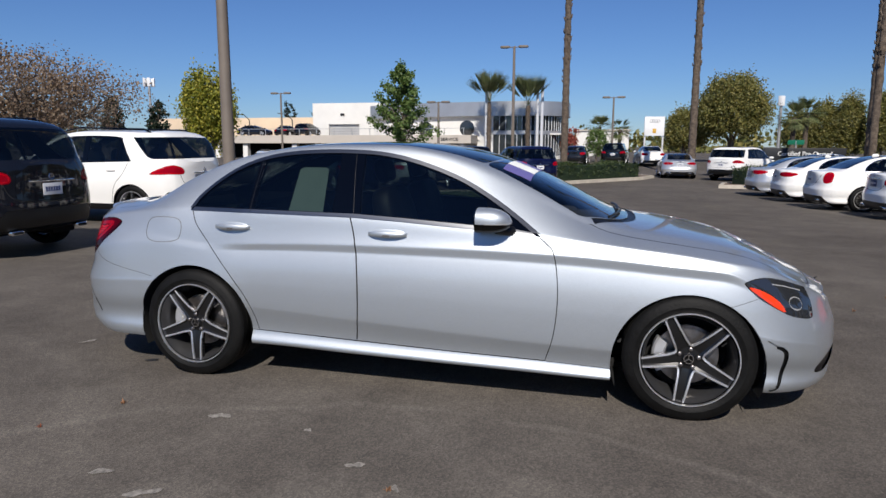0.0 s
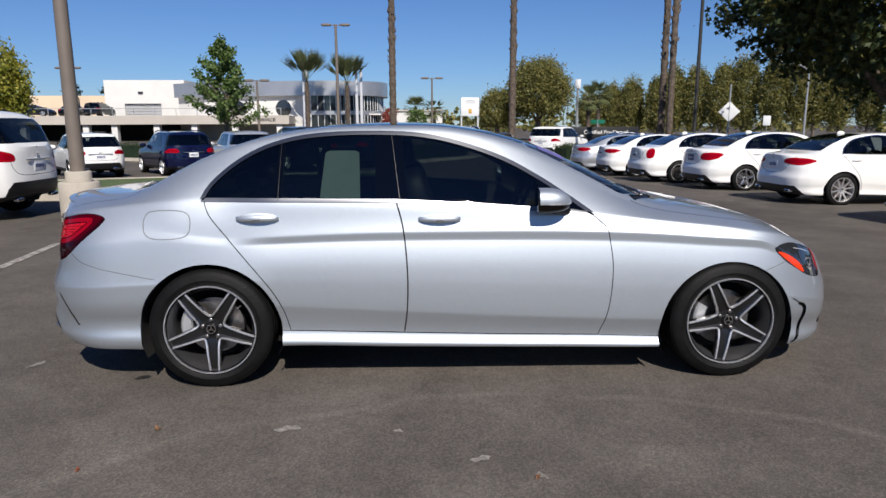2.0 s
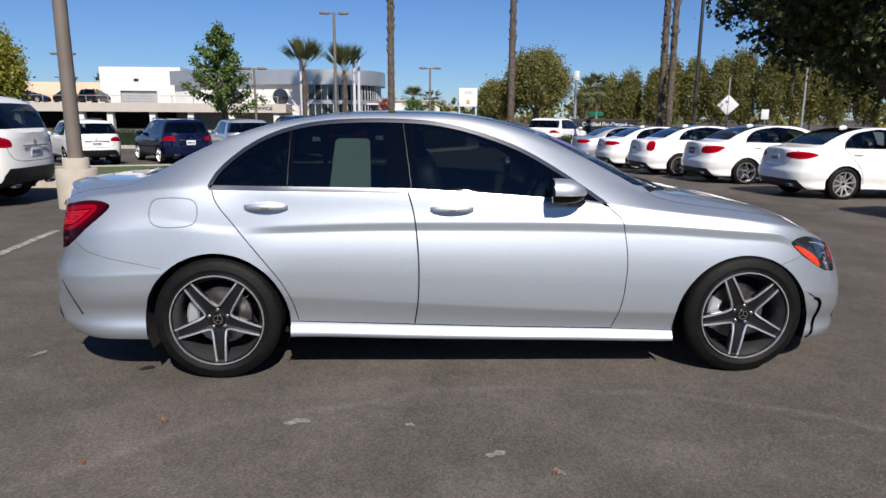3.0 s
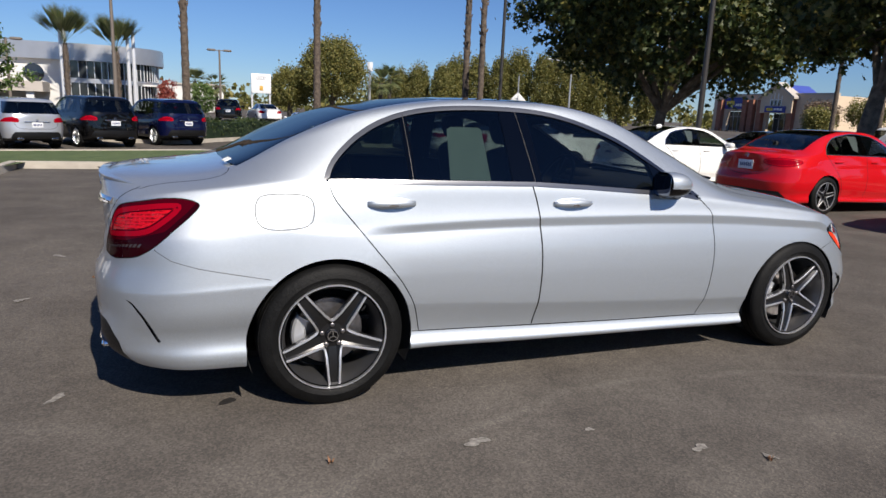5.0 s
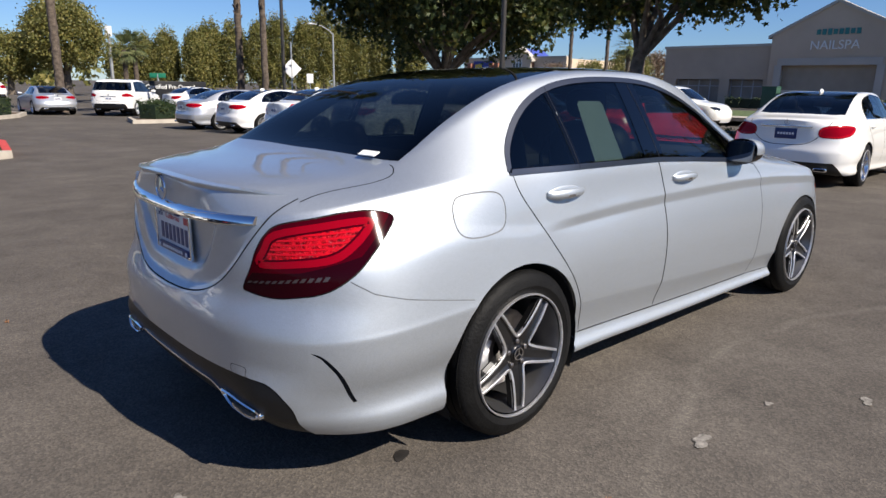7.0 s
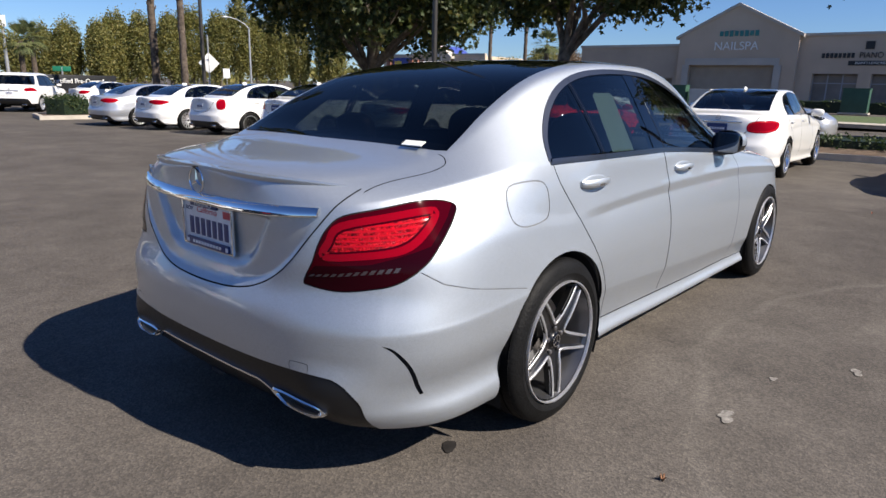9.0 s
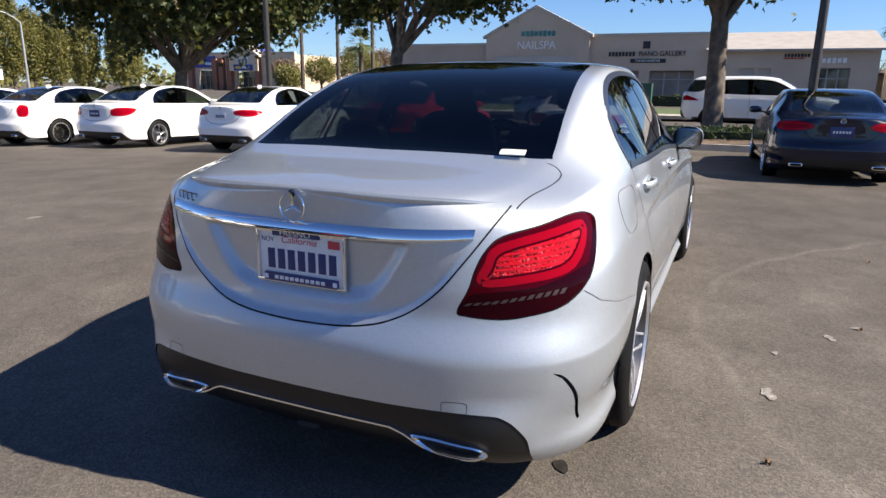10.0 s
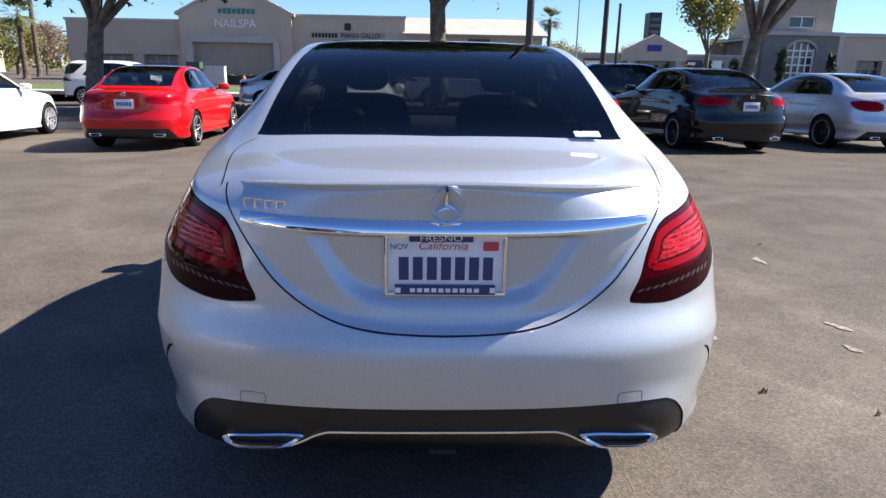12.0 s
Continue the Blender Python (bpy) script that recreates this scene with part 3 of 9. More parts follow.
    def emit(self, names, obj, material, parent, push=0.0, both=True, label="", side=0):
        """Make one mesh object of the named regions, on both sides, or on one (side +1 is the car's left)."""
        sel = np.isin(self.name, names if isinstance(names, (list, tuple)) else [names])
        tri = self.tri[sel]
        if not len(tri):
            return None
        used, inv = np.unique(tri, return_inverse=True)
        inv = inv.reshape(-1, 3)
        P, Nn = np.array(self.pos)[used], np.array(self.nrm)[used]
        Nn /= np.linalg.norm(Nn, axis=1)[:, None] + 1e-9
        P = P + Nn * push
        area = np.linalg.norm(np.cross(P[inv[:, 1]] - P[inv[:, 0]], P[inv[:, 2]] - P[inv[:, 0]]), axis=1)
        inv = inv[area > 1e-10]
        fn = np.cross(P[inv[:, 1]] - P[inv[:, 0]], P[inv[:, 2]] - P[inv[:, 0]])
        if np.sum(fn * Nn[inv[:, 0]]) < 0:
            inv = inv[:, ::-1]
        flip = np.array([1, -1, 1])
        if side == 0:
            V, F, M = np.vstack([P, P * flip]), np.vstack([inv, inv[:, ::-1] + len(P)]), np.vstack([Nn, Nn * flip])
            c = np.abs(P[:, 1]) < 1e-6
            M[: len(P)][c, 1] = 0
            M[len(P):][c, 1] = 0
        elif side > 0:
            V, F, M = P, inv, Nn
        else:
            V, F, M = P * flip, inv[:, ::-1], Nn * flip
        return raw(obj, V, F, material, parent, label, smooth=True, normals=M)

    def bvh(self):
        from mathutils.bvhtree import BVHTree
        if self.tree is None:
            self.tree = BVHTree.FromPolygons(self.pos, [tuple(int(i) for i in t) for t in self.tri])
        return self.tree

    def on_tail(self, y, z):
        h = self.bvh().ray_cast(Vector((-9, abs(y), z)), Vector((1, 0, 0)))
        return h[0].x if h[0] else self.spec["rear_x"]

    def on_side(self, x, z):
        h = self.bvh().ray_cast(Vector((x, 9, z)), Vector((0, -1, 0)))
        return h[0].y if h[0] else 0.85


# ---- wheels ----
def wheel(parent, x, y, side, R=0.33, rim=0.243, width=0.225, style="star", turn=0.0, face=None, fine=True):
    """A wheel with tyre, rim, spokes, disc and caliper. side -1: the outer face looks to -y."""
    hub = new("wheel")
    hub.parent = parent
    hub.matrix_basis = pose(x, y, R, 0, 0, 0 if side < 0 else 180)
    face = face or GUNMETAL
    seg = 72 if fine else 36
    w = width / 2
    bm = bmesh.new()
    r0 = rim - 0.004
    prof = [(r0, -w + 0.012), (r0 + 0.012, -w + 0.002), (r0 + 0.035, -w - 0.006), (R - 0.035, -w + 0.000), (R - 0.016, -w + 0.008), (R - 0.006, -w + 0.020), (R - 0.002, -w + 0.034)]
    for g in ((-0.055, -0.047), (-0.006, 0.003), (0.044, 0.052)):
        prof += [(R, g[0]), (R - 0.007, g[0] + 0.001), (R - 0.007, g[1] - 0.001), (R, g[1])]
    prof += [(R - 0.002, w - 0.034), (R - 0.016, w - 0.008), (R - 0.035, w), (r0 + 0.02, w), (r0, w - 0.012)]
    bm_revolve(bm, prof, seg, closed=True)
    tyre = part("tyre", bm, RUBBER, hub, "black rubber tyre", angle=30)
    if fine:
        # tread blocks on both shoulders
        bm = bmesh.new()
        for s in (-1, 1):
            for k in range(64):
                a = 2 * math.pi * (k + 0.25 * s) / 64
                rot = Matrix.Rotation(-a, 3, "Y")
                p = rot @ Vector((R - 0.0075, s * (w - 0.036), 0))
                bm_box(bm, p.x, p.y, p.z, 0.010, 0.022, 0.026, rot=rot)
        tagged(part("tread", bm, RUBBER, tyre, smooth=False), kind="stuff")
    bm = bmesh.new()
    lip = 0.0045 if fine else 0.009
    bm_revolve(bm, [(rim + 0.002, -w + 0.004), (rim, -w - 0.006), (rim - lip, -w - 0.006), (rim - lip - 0.002, -w + 0.006)], seg, closed=True)
    part("rim_lip", bm, ALLOY, hub, "polished rim lip")
    bm = bmesh.new()
    bm_revolve(bm, [(rim - 0.013, -w + 0.005), (rim - 0.022, -w + 0.035), (rim - 0.034, -w + 0.06), (rim - 0.034, w - 0.02), (rim - 0.006, w - 0.005)], seg)
    part("rim", bm, BARREL if fine else face, hub)
    # brake behind the spokes
    bm = bmesh.new()
    bm_revolve(bm, [(0.05, -0.005), (0.155, -0.005), (0.157, -0.002), (0.157, 0.016), (0.155, 0.02), (0.05, 0.02)], 40, closed=True)
    part("brake_disc", bm, DISC, hub)
    if fine:
        bm = bmesh.new()
        path = []
        for k in range(11):
            a = radians(148 + 64 * k / 10)
            path.append(((0.145 * math.cos(a), -0.02, 0.145 * math.sin(a)), Vector((math.cos(a), 0, math.sin(a))), Vector((0, 1, 0))))
        sweep(bm, path, [(-0.032, -0.018), (-0.022, -0.027), (0.022, -0.027), (0.032, -0.018), (0.032, 0.025), (-0.032, 0.025)])
        part("caliper", bm, CALIPER, hub, "silver brake caliper")
    bm = bmesh.new()
    bm_revolve(bm, [(0.0, w - 0.03), (rim - 0.035, w - 0.03), (rim - 0.035, w - 0.028), (0.0, w - 0.028)], 32)
    part("backing_plate", bm, LINER, hub)
    zf = -w + 0.012
    arms = {"star": 5, "five": 5, "ten": 10, "multi": 14, "twin": 5}[style]
    edge = ALLOY if style in ("star", "multi", "ten") else SATIN
    if style != "star" and face is GUNMETAL:
        edge = GUNMETAL
    for k in range(arms):
        a = turn + 2 * math.pi * k / arms
        rot = Matrix.Rotation(-a, 3, "Y")

        def lay(pts):
            return [rot @ Vector(p) for p in pts]

        if style in ("star", "five"):
            wi, wo = (0.041, 0.0285) if style == "star" else (0.036, 0.026)
            ri, ro = 0.035, rim - 0.012
            # dark web with a sunk middle
            bm = bmesh.new()
            rows = []
            for j in range(7):
                t = j / 6
                r = ri + (ro - ri) * t
                hw = wi + (wo - wi) * t
                d = zf + 0.020 * (1 - t) ** 1.5 - 0.004 * math.sin(math.pi * t)
                rows.append([bm.verts.new(v) for v in lay([(r, d + 0.035, -hw), (r, d, -hw), (r, d + 0.001, -hw + 0.007), (r, d + 0.010, -hw * 0.45), (r, d + 0.010, hw * 0.45), (r, d + 0.001, hw - 0.007), (r, d, hw), (r, d + 0.035, hw)])])
            for p, q in zip(rows, rows[1:]):
                for j in range(7):
                    bm.faces.new((p[j], p[j + 1], q[j + 1], q[j]))
            spoke = part("spoke", bm, face, hub, angle=20)
            if style == "star":
                # the bright edge runs in along one spoke, round the valley and out along the next
                line = []
                for q in (0, 1):
                    b = a + 2 * math.pi * q / arms
                    c, n = Vector((math.cos(b), 0, math.sin(b))), Vector((-math.sin(b), 0, math.cos(b))) * (1 if q == 0 else -1)
                    run = []
                    for r in (ro, 0.19, 0.15, 0.115, 0.098):
                        tt = (r - ri) / (ro - ri)
                        p = c * r + n * (wi + (wo - wi) * tt - 0.0055)
                        run.append((p.x, zf + 0.020 * (1 - tt) ** 1.5 - 0.004 * math.sin(math.pi * tt) - 0.002, p.z))
                    line.append(run)
                b = a + math.pi / arms
                bend = (0.071 * math.cos(b), zf + 0.0135, 0.071 * math.sin(b))
                p = spline2(line[0] + [bend] + line[1][::-1], 4)
                tan = np.gradient(p, axis=0)
                path = []
                for v, t in zip(p, tan):
                    side_way = Vector((0, 1, 0)).cross(Vector(t)).normalized()
                    path.append((Vector(v), side_way, Vector((0, 1, 0))))
                bm = bmesh.new()
                sweep(bm, path, [(-0.0056, 0.012), (-0.0052, 0.0005), (-0.0038, -0.0014), (0.0038, -0.0014), (0.0052, 0.0005), (0.0056, 0.012)])
                part("polished_edge", bm, MACHINED if fine else edge, spoke, "machined bright spoke edge", smooth=False)
        else:
            hw = {"ten": 0.013, "multi": 0.009, "twin": 0.022}[style]
            bm = bmesh.new()
            sweep(bm, [(rot @ Vector((r, zf + 0.02 * (1 - (r - 0.04) / (rim - 0.05)) ** 1.5, 0)), rot @ Vector((0, 0, 1)), Vector((0, 1, 0))) for r in np.linspace(0.04, rim - 0.012, 6)],
                  lambda t: [(-hw * (1.25 - 0.35 * t), 0.02), (-hw * (1.1 - 0.35 * t), 0.0), (hw * (1.1 - 0.35 * t), 0.0), (hw * (1.25 - 0.35 * t), 0.02)])
            part("spoke", bm, edge, hub, angle=25)
    bm = bmesh.new()
    bm_revolve(bm, [(0.0, zf + 0.012), (0.024, zf + 0.012), (0.030, zf + 0.016), (0.034, zf + 0.024), (0.062, zf + 0.026), (0.066, zf + 0.05)], 32)
    part("hub", bm, face, hub)
    bm = bmesh.new()
    bm_revolve(bm, [(0.0, zf + 0.009), (0.024, zf + 0.009), (0.027, zf + 0.0115), (0.027, zf + 0.014)], 32)
    cap = part("centre_cap", bm, GLOSS_BLACK, hub)
    if fine:
        bm = bmesh.new()
        bm_revolve(bm, [(0.0215, zf + 0.009), (0.0215, zf + 0.0065), (0.025, zf + 0.0065), (0.025, zf + 0.009)], 32, closed=True)
        for k in range(3):
            rot = Matrix.Rotation(-(2 * math.pi * k / 3 + math.pi / 2), 3, "Y")
            p = rot @ Vector((0.011, zf + 0.0075, 0))
            bm_box(bm, p.x, p.y, p.z, 0.022, 0.002, 0.004, rot=rot)
        part("emblem", bm, CHROME, cap, "bright round emblem")
        for k in range(5):
            a = turn + 2 * math.pi * (k + 0.5) / 5
            bm = bmesh.new()
            c, s = 0.050 * math.cos(a), 0.050 * math.sin(a)
            bm_tube(bm, [(c, zf + 0.030, s), (c, zf + 0.014, s), (c, zf + 0.012, s)], [0.010, 0.010, 0.007], 10)
            part("wheel_bolt", bm, DISC, hub)
        bm = bmesh.new()
        a = turn + 2.2
        bm_tube(bm, [(0.2 * math.cos(a), -w + 0.05, 0.2 * math.sin(a)), (0.17 * math.cos(a), -w + 0.03, 0.17 * math.sin(a))], 0.004, 8)
        part("valve", bm, BLACK_TRIM, hub)
    return hub


def wheel_well(parent, x, z, r, y0, y1, s):
    """A dark liner over a wheel: an arch and its inner wall."""
    bm = bmesh.new()
    ang = np.linspace(radians(-22), radians(202), 24)
    rings = [[bm.verts.new((x + r * math.cos(a), s * yy, z + r * math.sin(a))) for a in ang] for yy in (y0, y1)]
    for i in range(23):
        bm.faces.new((rings[0][i], rings[0][i + 1], rings[1][i + 1], rings[1][i]))
    bm.faces.new(rings[0])
    part("wheel_well", bm, LINER, parent)


def text_bars(parent, bars, material, name="lettering", label=""):
    """Bars in the plane x = const of a tail: (y, z, x, width, height)."""
    bm = bmesh.new()
    for y, z, x, w, h in bars:
        bm_box(bm, x, y, z, 0.002, w, h, bevel=0.0006)
    return part(name, bm, material, parent, label)


def written(name, text, size, material, m, parent=None, depth=0.002, align="CENTER", squeeze=1.0, label=""):
    """Words as a mesh, in Blender's own font."""
    cu = bpy.data.curves.new(name, "FONT")
    cu.body, cu.size, cu.align_x, cu.align_y, cu.extrude = text, size, align, "CENTER", depth
    tmp = bpy.data.objects.new(name, cu)
    scene.collection.objects.link(tmp)
    bpy.context.view_layer.update()
    me = bpy.data.meshes.new_from_object(tmp.evaluated_get(bpy.context.evaluated_depsgraph_get()))
    bpy.data.objects.remove(tmp)
    me.transform(m @ Matrix.Diagonal((squeeze, 1, 1, 1)))
    return mesh_object(name, me, material, parent, label)


# ---- the silver sedan ----
SECTION = [(0.940, 0.0), (0.965, 0.008), (0.973, 0.020), (0.974, 0.035), (0.966, 0.052), (0.957, 0.068), (0.952, 0.085), (0.949, 0.098), (0.950, 0.112), (0.956, 0.15), (0.969, 0.20), (0.980, 0.236), (0.9815, 0.244), (0.983, 0.250), (0.9845, 0.262), (0.989, 0.33), (0.9915, 0.42), (0.9918, 0.455), (0.9918, 0.472), (0.9917, 0.484), (0.9910, 0.51), (0.988, 0.58), (0.980, 0.66), (0.9655, 0.745), (0.960, 0.768), (0.9585, 0.778), (0.9605, 0.80), (0.9635, 0.828), (0.9625, 0.837), (0.9555, 0.862), (0.9470, 0.90), (0.9405, 0.94), (0.931, 1.0)]
END_CURVE = [(0.948, 0.0), (0.957, 0.015), (0.966, 0.03), (0.971, 0.055), (0.974, 0.075), (0.971, 0.10), (0.966, 0.122), (0.958, 0.15), (0.956, 0.18), (0.961, 0.212), (0.976, 0.258), (0.988, 0.288), (0.993, 0.303), (0.996, 0.316), (0.997, 0.335), (0.9985, 0.40), (1.001, 0.455), (1.001, 0.472), (0.9975, 0.487), (0.991, 0.55), (0.983, 0.62), (0.976, 0.70), (0.966, 0.775), (0.963, 0.79), (0.961, 0.80), (0.960, 0.806), (0.956, 0.822), (0.951, 0.842), (0.945, 0.87), (0.938, 0.90), (0.928, 0.935), (0.918, 0.965), (0.904, 1.0)]
SECTION_ENDS = [(float(np.interp(g, [q[1] for q in END_CURVE], [q[0] for q in END_CURVE])), g) for _, g in SECTION]
# heights along the body of the sill joint, the low crease and the shoulder crease
LEVELS = [(0.098, [(-1.4, 0.322), (-1.04, 0.310), (-0.43, 0.286), (0.19, 0.265), (0.70, 0.252), (1.0, 0.240), (1.8, 0.225)]),
          (0.245, [(-1.4, 0.46), (-0.97, 0.443), (-0.43, 0.410), (0.18, 0.376), (0.73, 0.350), (1.8, 0.33)]),
          (0.834, [(-1.5, 0.815), (-1.13, 0.825), (-0.72, 0.839), (-0.12, 0.845), (0.48, 0.841), (0.95, 0.825), (1.29, 0.801), (1.58, 0.780), (1.9, 0.74)])]
LID = [(0.0, 0.612), (0.10, 0.615), (0.20, 0.624), (0.29, 0.645), (0.372, 0.686), (0.445, 0.748), (0.502, 0.822), (0.550, 0.892), (0.584, 0.950), (0.596, 0.985), (0.60, 1.03)]
NICHE = [(0.0, 0.672), (0.12, 0.674), (0.20, 0.682), (0.255, 0.705), (0.300, 0.755), (0.335, 0.81), (0.372, 0.872)]


def dist_to(line, y, z):
    """Distance from points to a polyline."""
    best = np.full(y.shape, 9.0)
    for (ay, az), (by, bz) in zip(line, line[1:]):
        L2 = (by - ay) ** 2 + (bz - az) ** 2
        t = np.clip(((y - ay) * (by - ay) + (z - az) * (bz - az)) / L2, 0, 1)
        best = np.minimum(best, np.hypot(y - ay - t * (by - ay), z - az - t * (bz - az)))
    return best


def sedan_tail(x, y, z):
    """Sinks the boot lid behind the bumper and the niche of the plate into the lid."""
    rear = x < -2.0
    lid = spline2(LID, 6)
    lid_in = inside(np.vstack([lid, [(0, 1.03)], [(-0.2, 1.03)], [(-0.2, 0.612)]]), np.stack([y.ravel(), z.ravel()], 1)).reshape(y.shape)
    low = smooth01((0.90 - z) / 0.16)
    d = dist_to(lid, y, z)
    x = np.where(rear & lid_in, x + 0.011 * smooth01(d / 0.02) * low, x)
    niche = spline2(NICHE, 6)
    box = np.vstack([niche, [(0, 0.872)], [(-0.2, 0.872)], [(-0.2, 0.672)]])
    n_in = inside(box, np.stack([y.ravel(), z.ravel()], 1)).reshape(y.shape)
    x = np.where(rear & n_in, x + 0.025 * smooth01(dist_to(niche, y, z) / 0.050), x)
    # the lower bumper is squarer, to carry the exhaust ends
    x = np.where(x < -1.9, x - 0.045 * smooth01((0.47 - z) / 0.14) * np.exp(-(((y - 0.63) / 0.15) ** 2)), x)
    return x, y, z


SEDAN = dict(
    rear_x=-2.425, front_x=2.255, corner=(0.60, 3.1, 0.72, 2.75),
    top=[(-2.43, 0.990), (-2.395, 1.010), (-2.34, 1.020), (-2.07, 1.040), (-1.90, 1.058), (-1.80, 1.088), (-1.58, 1.200), (-1.27, 1.325), (-0.96, 1.392), (-0.6, 1.420), (-0.35, 1.422), (-0.05, 1.402), (0.25, 1.345), (0.51, 1.255), (0.79, 1.125), (1.0, 1.015), (1.12, 0.972), (1.2, 0.962), (1.39, 0.932), (1.78, 0.852), (2.05, 0.755), (2.18, 0.68), (2.255, 0.61)],
    belt=[(-2.43, 0.90), (-2.2, 0.945), (-1.9, 0.985), (-1.6, 1.012), (-1.3, 1.015), (-0.4, 0.996), (0, 0.972), (0.4, 0.948), (0.75, 0.918), (1.1, 0.882), (1.5, 0.838), (1.9, 0.755), (2.1, 0.66), (2.2, 0.58)],
    sill=[(-2.42, 0.238), (-2.2, 0.215), (-1.9, 0.215), (-1.5, 0.20), (-1.0, 0.218), (-0.43, 0.202), (0.5, 0.182), (1.0, 0.172), (1.4, 0.185), (1.75, 0.165), (2.2, 0.150)],
    wid=[(-2.43, 0.868), (-2.1, 0.884), (-1.7, 0.892), (-1.42, 0.897), (-1.0, 0.890), (0, 0.888), (1.0, 0.890), (1.42, 0.897), (1.7, 0.885), (2.0, 0.86), (2.2, 0.83)],
    rail_y=[(-2.4, 0.60), (-1.95, 0.61), (-1.75, 0.615), (-1.5, 0.61), (-1.0, 0.595), (-0.3, 0.60), (0.2, 0.60), (0.5, 0.615), (0.8, 0.66), (0.95, 0.675), (1.3, 0.66), (1.8, 0.62), (2.2, 0.55)],
    rail_z=[(-2.4, 0.975), (-2.1, 1.005), (-1.9, 1.03), (-1.82, 1.055), (-1.58, 1.180), (-1.27, 1.305), (-0.96, 1.368), (-0.6, 1.395), (-0.3, 1.395), (-0.03, 1.370), (0.25, 1.290), (0.51, 1.165), (0.79, 1.025), (0.9, 0.975), (1.0, 0.950), (1.3, 0.915), (1.78, 0.825), (2.05, 0.72), (2.2, 0.63)],
    rear=[(0.16, -2.26), (0.22, -2.33), (0.28, -2.385), (0.34, -2.408), (0.42, -2.420), (0.50, -2.425), (0.575, -2.421), (0.615, -2.405), (0.65, -2.390), (0.75, -2.382), (0.88, -2.380), (0.94, -2.380), (0.975, -2.383), (1.0, -2.388), (1.05, -2.39)],
    front=[(0.13, 2.20), (0.18, 2.238), (0.28, 2.252), (0.4, 2.255), (0.5, 2.245), (0.55, 2.228), (0.65, 2.20), (0.75, 2.15)],
    section=SECTION, section_ends=SECTION_ENDS, levels=LEVELS, tuck=0.058, shape=sedan_tail)


def build_sedan():
    car = tagged(new("sedan"), "silver metallic four-door sedan with tinted windows, parked on asphalt", "car")
    sh = Shell(SEDAN, 210, 220)
    side = lambda c, n: (n[:, 1] > 0.25)
    up = lambda c, n: (n[:, 2] > 0.3)
    tail = lambda c, n: (n[:, 0] < -0.25) & (c[:, 0] < -1.9)
    # wheel openings
    for cx, cz in ((-1.42, 0.312), (1.412, 0.288)):
        a = np.radians(np.linspace(-4, 184, 48))
        arch = np.vstack([np.stack([cx + 0.376 * np.cos(a), cz + 0.376 * np.sin(a)], 1), [(cx - 0.376, 0.0), (cx + 0.376, 0.0)]])
        sh.cut("hole", arch, "side", test=lambda c, n: c[:, 1] > 0.45)
    # side windows
    dlo = spline2([(-1.447, 1.020), (-1.40, 1.105), (-1.28, 1.212), (-1.13, 1.293), (-0.95, 1.342), (-0.73, 1.364), (-0.46, 1.366), (-0.25, 1.350), (-0.04, 1.302), (0.18, 1.222), (0.36, 1.125), (0.50, 1.035), (0.60, 0.965), (0.655, 0.925)], 6)
    base = np.array([(0.655, 0.921), (0.50, 0.945), (0.24, 0.961), (-0.10, 0.985), (-0.4, 1.002), (-1.0, 1.012), (-1.44, 1.016)])
    dlo_all = np.vstack([dlo, base])
    sh.cut("window_frame", dlo_all, "side", test=side)
    inner = offset(dlo_all, -0.018)

    def pane(nm, x0, x1, lean0=0.0, lean1=0.0):
        box = [(x0 - lean0, 0.9), (x1 - lean1, 0.9), (x1 + lean1, 1.45), (x0 + lean0, 1.45)]
        # the part of the opening between two uprights
        pts = [tuple(q) for q in inner]

        def clip(pts, ax, ay, bx, by):
            out = []
            for i in range(len(pts)):
                p, q = pts[i], pts[(i + 1) % len(pts)]
                f = lambda r: (bx - ax) * (r[1] - ay) - (by - ay) * (r[0] - ax)
                a, b = f(p), f(q)
                if a >= 0:
                    out.append(p)
                if a * b < 0:
                    t = a / (a - b)
                    out.append((p[0] + (q[0] - p[0]) * t, p[1] + (q[1] - p[1]) * t))
            return out
        pts = clip(pts, *box[1], *box[2])
        pts = clip(pts, *box[3], *box[0])
        sh.cut(nm, pts, "side", ["window_frame"], side)

    pane("quarter_window", -1.6, -1.058)
    pane("rear_window_pane", -1.025, -0.530, 0.0, -0.006)
    pane("front_window_pane", -0.372, 0.335, -0.022, -0.05)
    for x0, x1 in ((-1.041, -1.041), (-0.398, -0.442)):
        sh.seam([(x0, 1.012), (x1, 1.350)], 0.0026, "side", ["window_frame"], side, "window_edge")
    sh.ring(offset(dlo_all, -0.004), 0.021, "side", ["body", "window_frame"], side, "window_chrome")
    # doors
    rear_door = np.vstack([spline2([(-0.420, 1.005), (-0.388, 0.883), (-0.370, 0.731), (-0.363, 0.577), (-0.368, 0.42), (-0.385, 0.286)], 6), [(-0.74, 0.299)], spline2([(-1.000, 0.309), (-1.033, 0.438), (-1.087, 0.542), (-1.156, 0.635), (-1.219, 0.712), (-1.306, 0.819), (-1.387, 0.918), (-1.416, 0.968), (-1.430, 1.020)], 6)])
    front_door = np.vstack([spline2([(0.62, 0.945), (0.69, 0.885), (0.727, 0.838), (0.751, 0.69), (0.753, 0.56), (0.736, 0.40), (0.694, 0.254)], 6), [(0.19, 0.266)], spline2([(-0.382, 0.286), (-0.365, 0.42), (-0.360, 0.577), (-0.367, 0.731), (-0.385, 0.883), (-0.417, 1.005)], 6)])
    sh.cut("rear_door", rear_door, "side", ["body"], side)
    sh.cut("front_door", front_door, "side", ["body"], side)
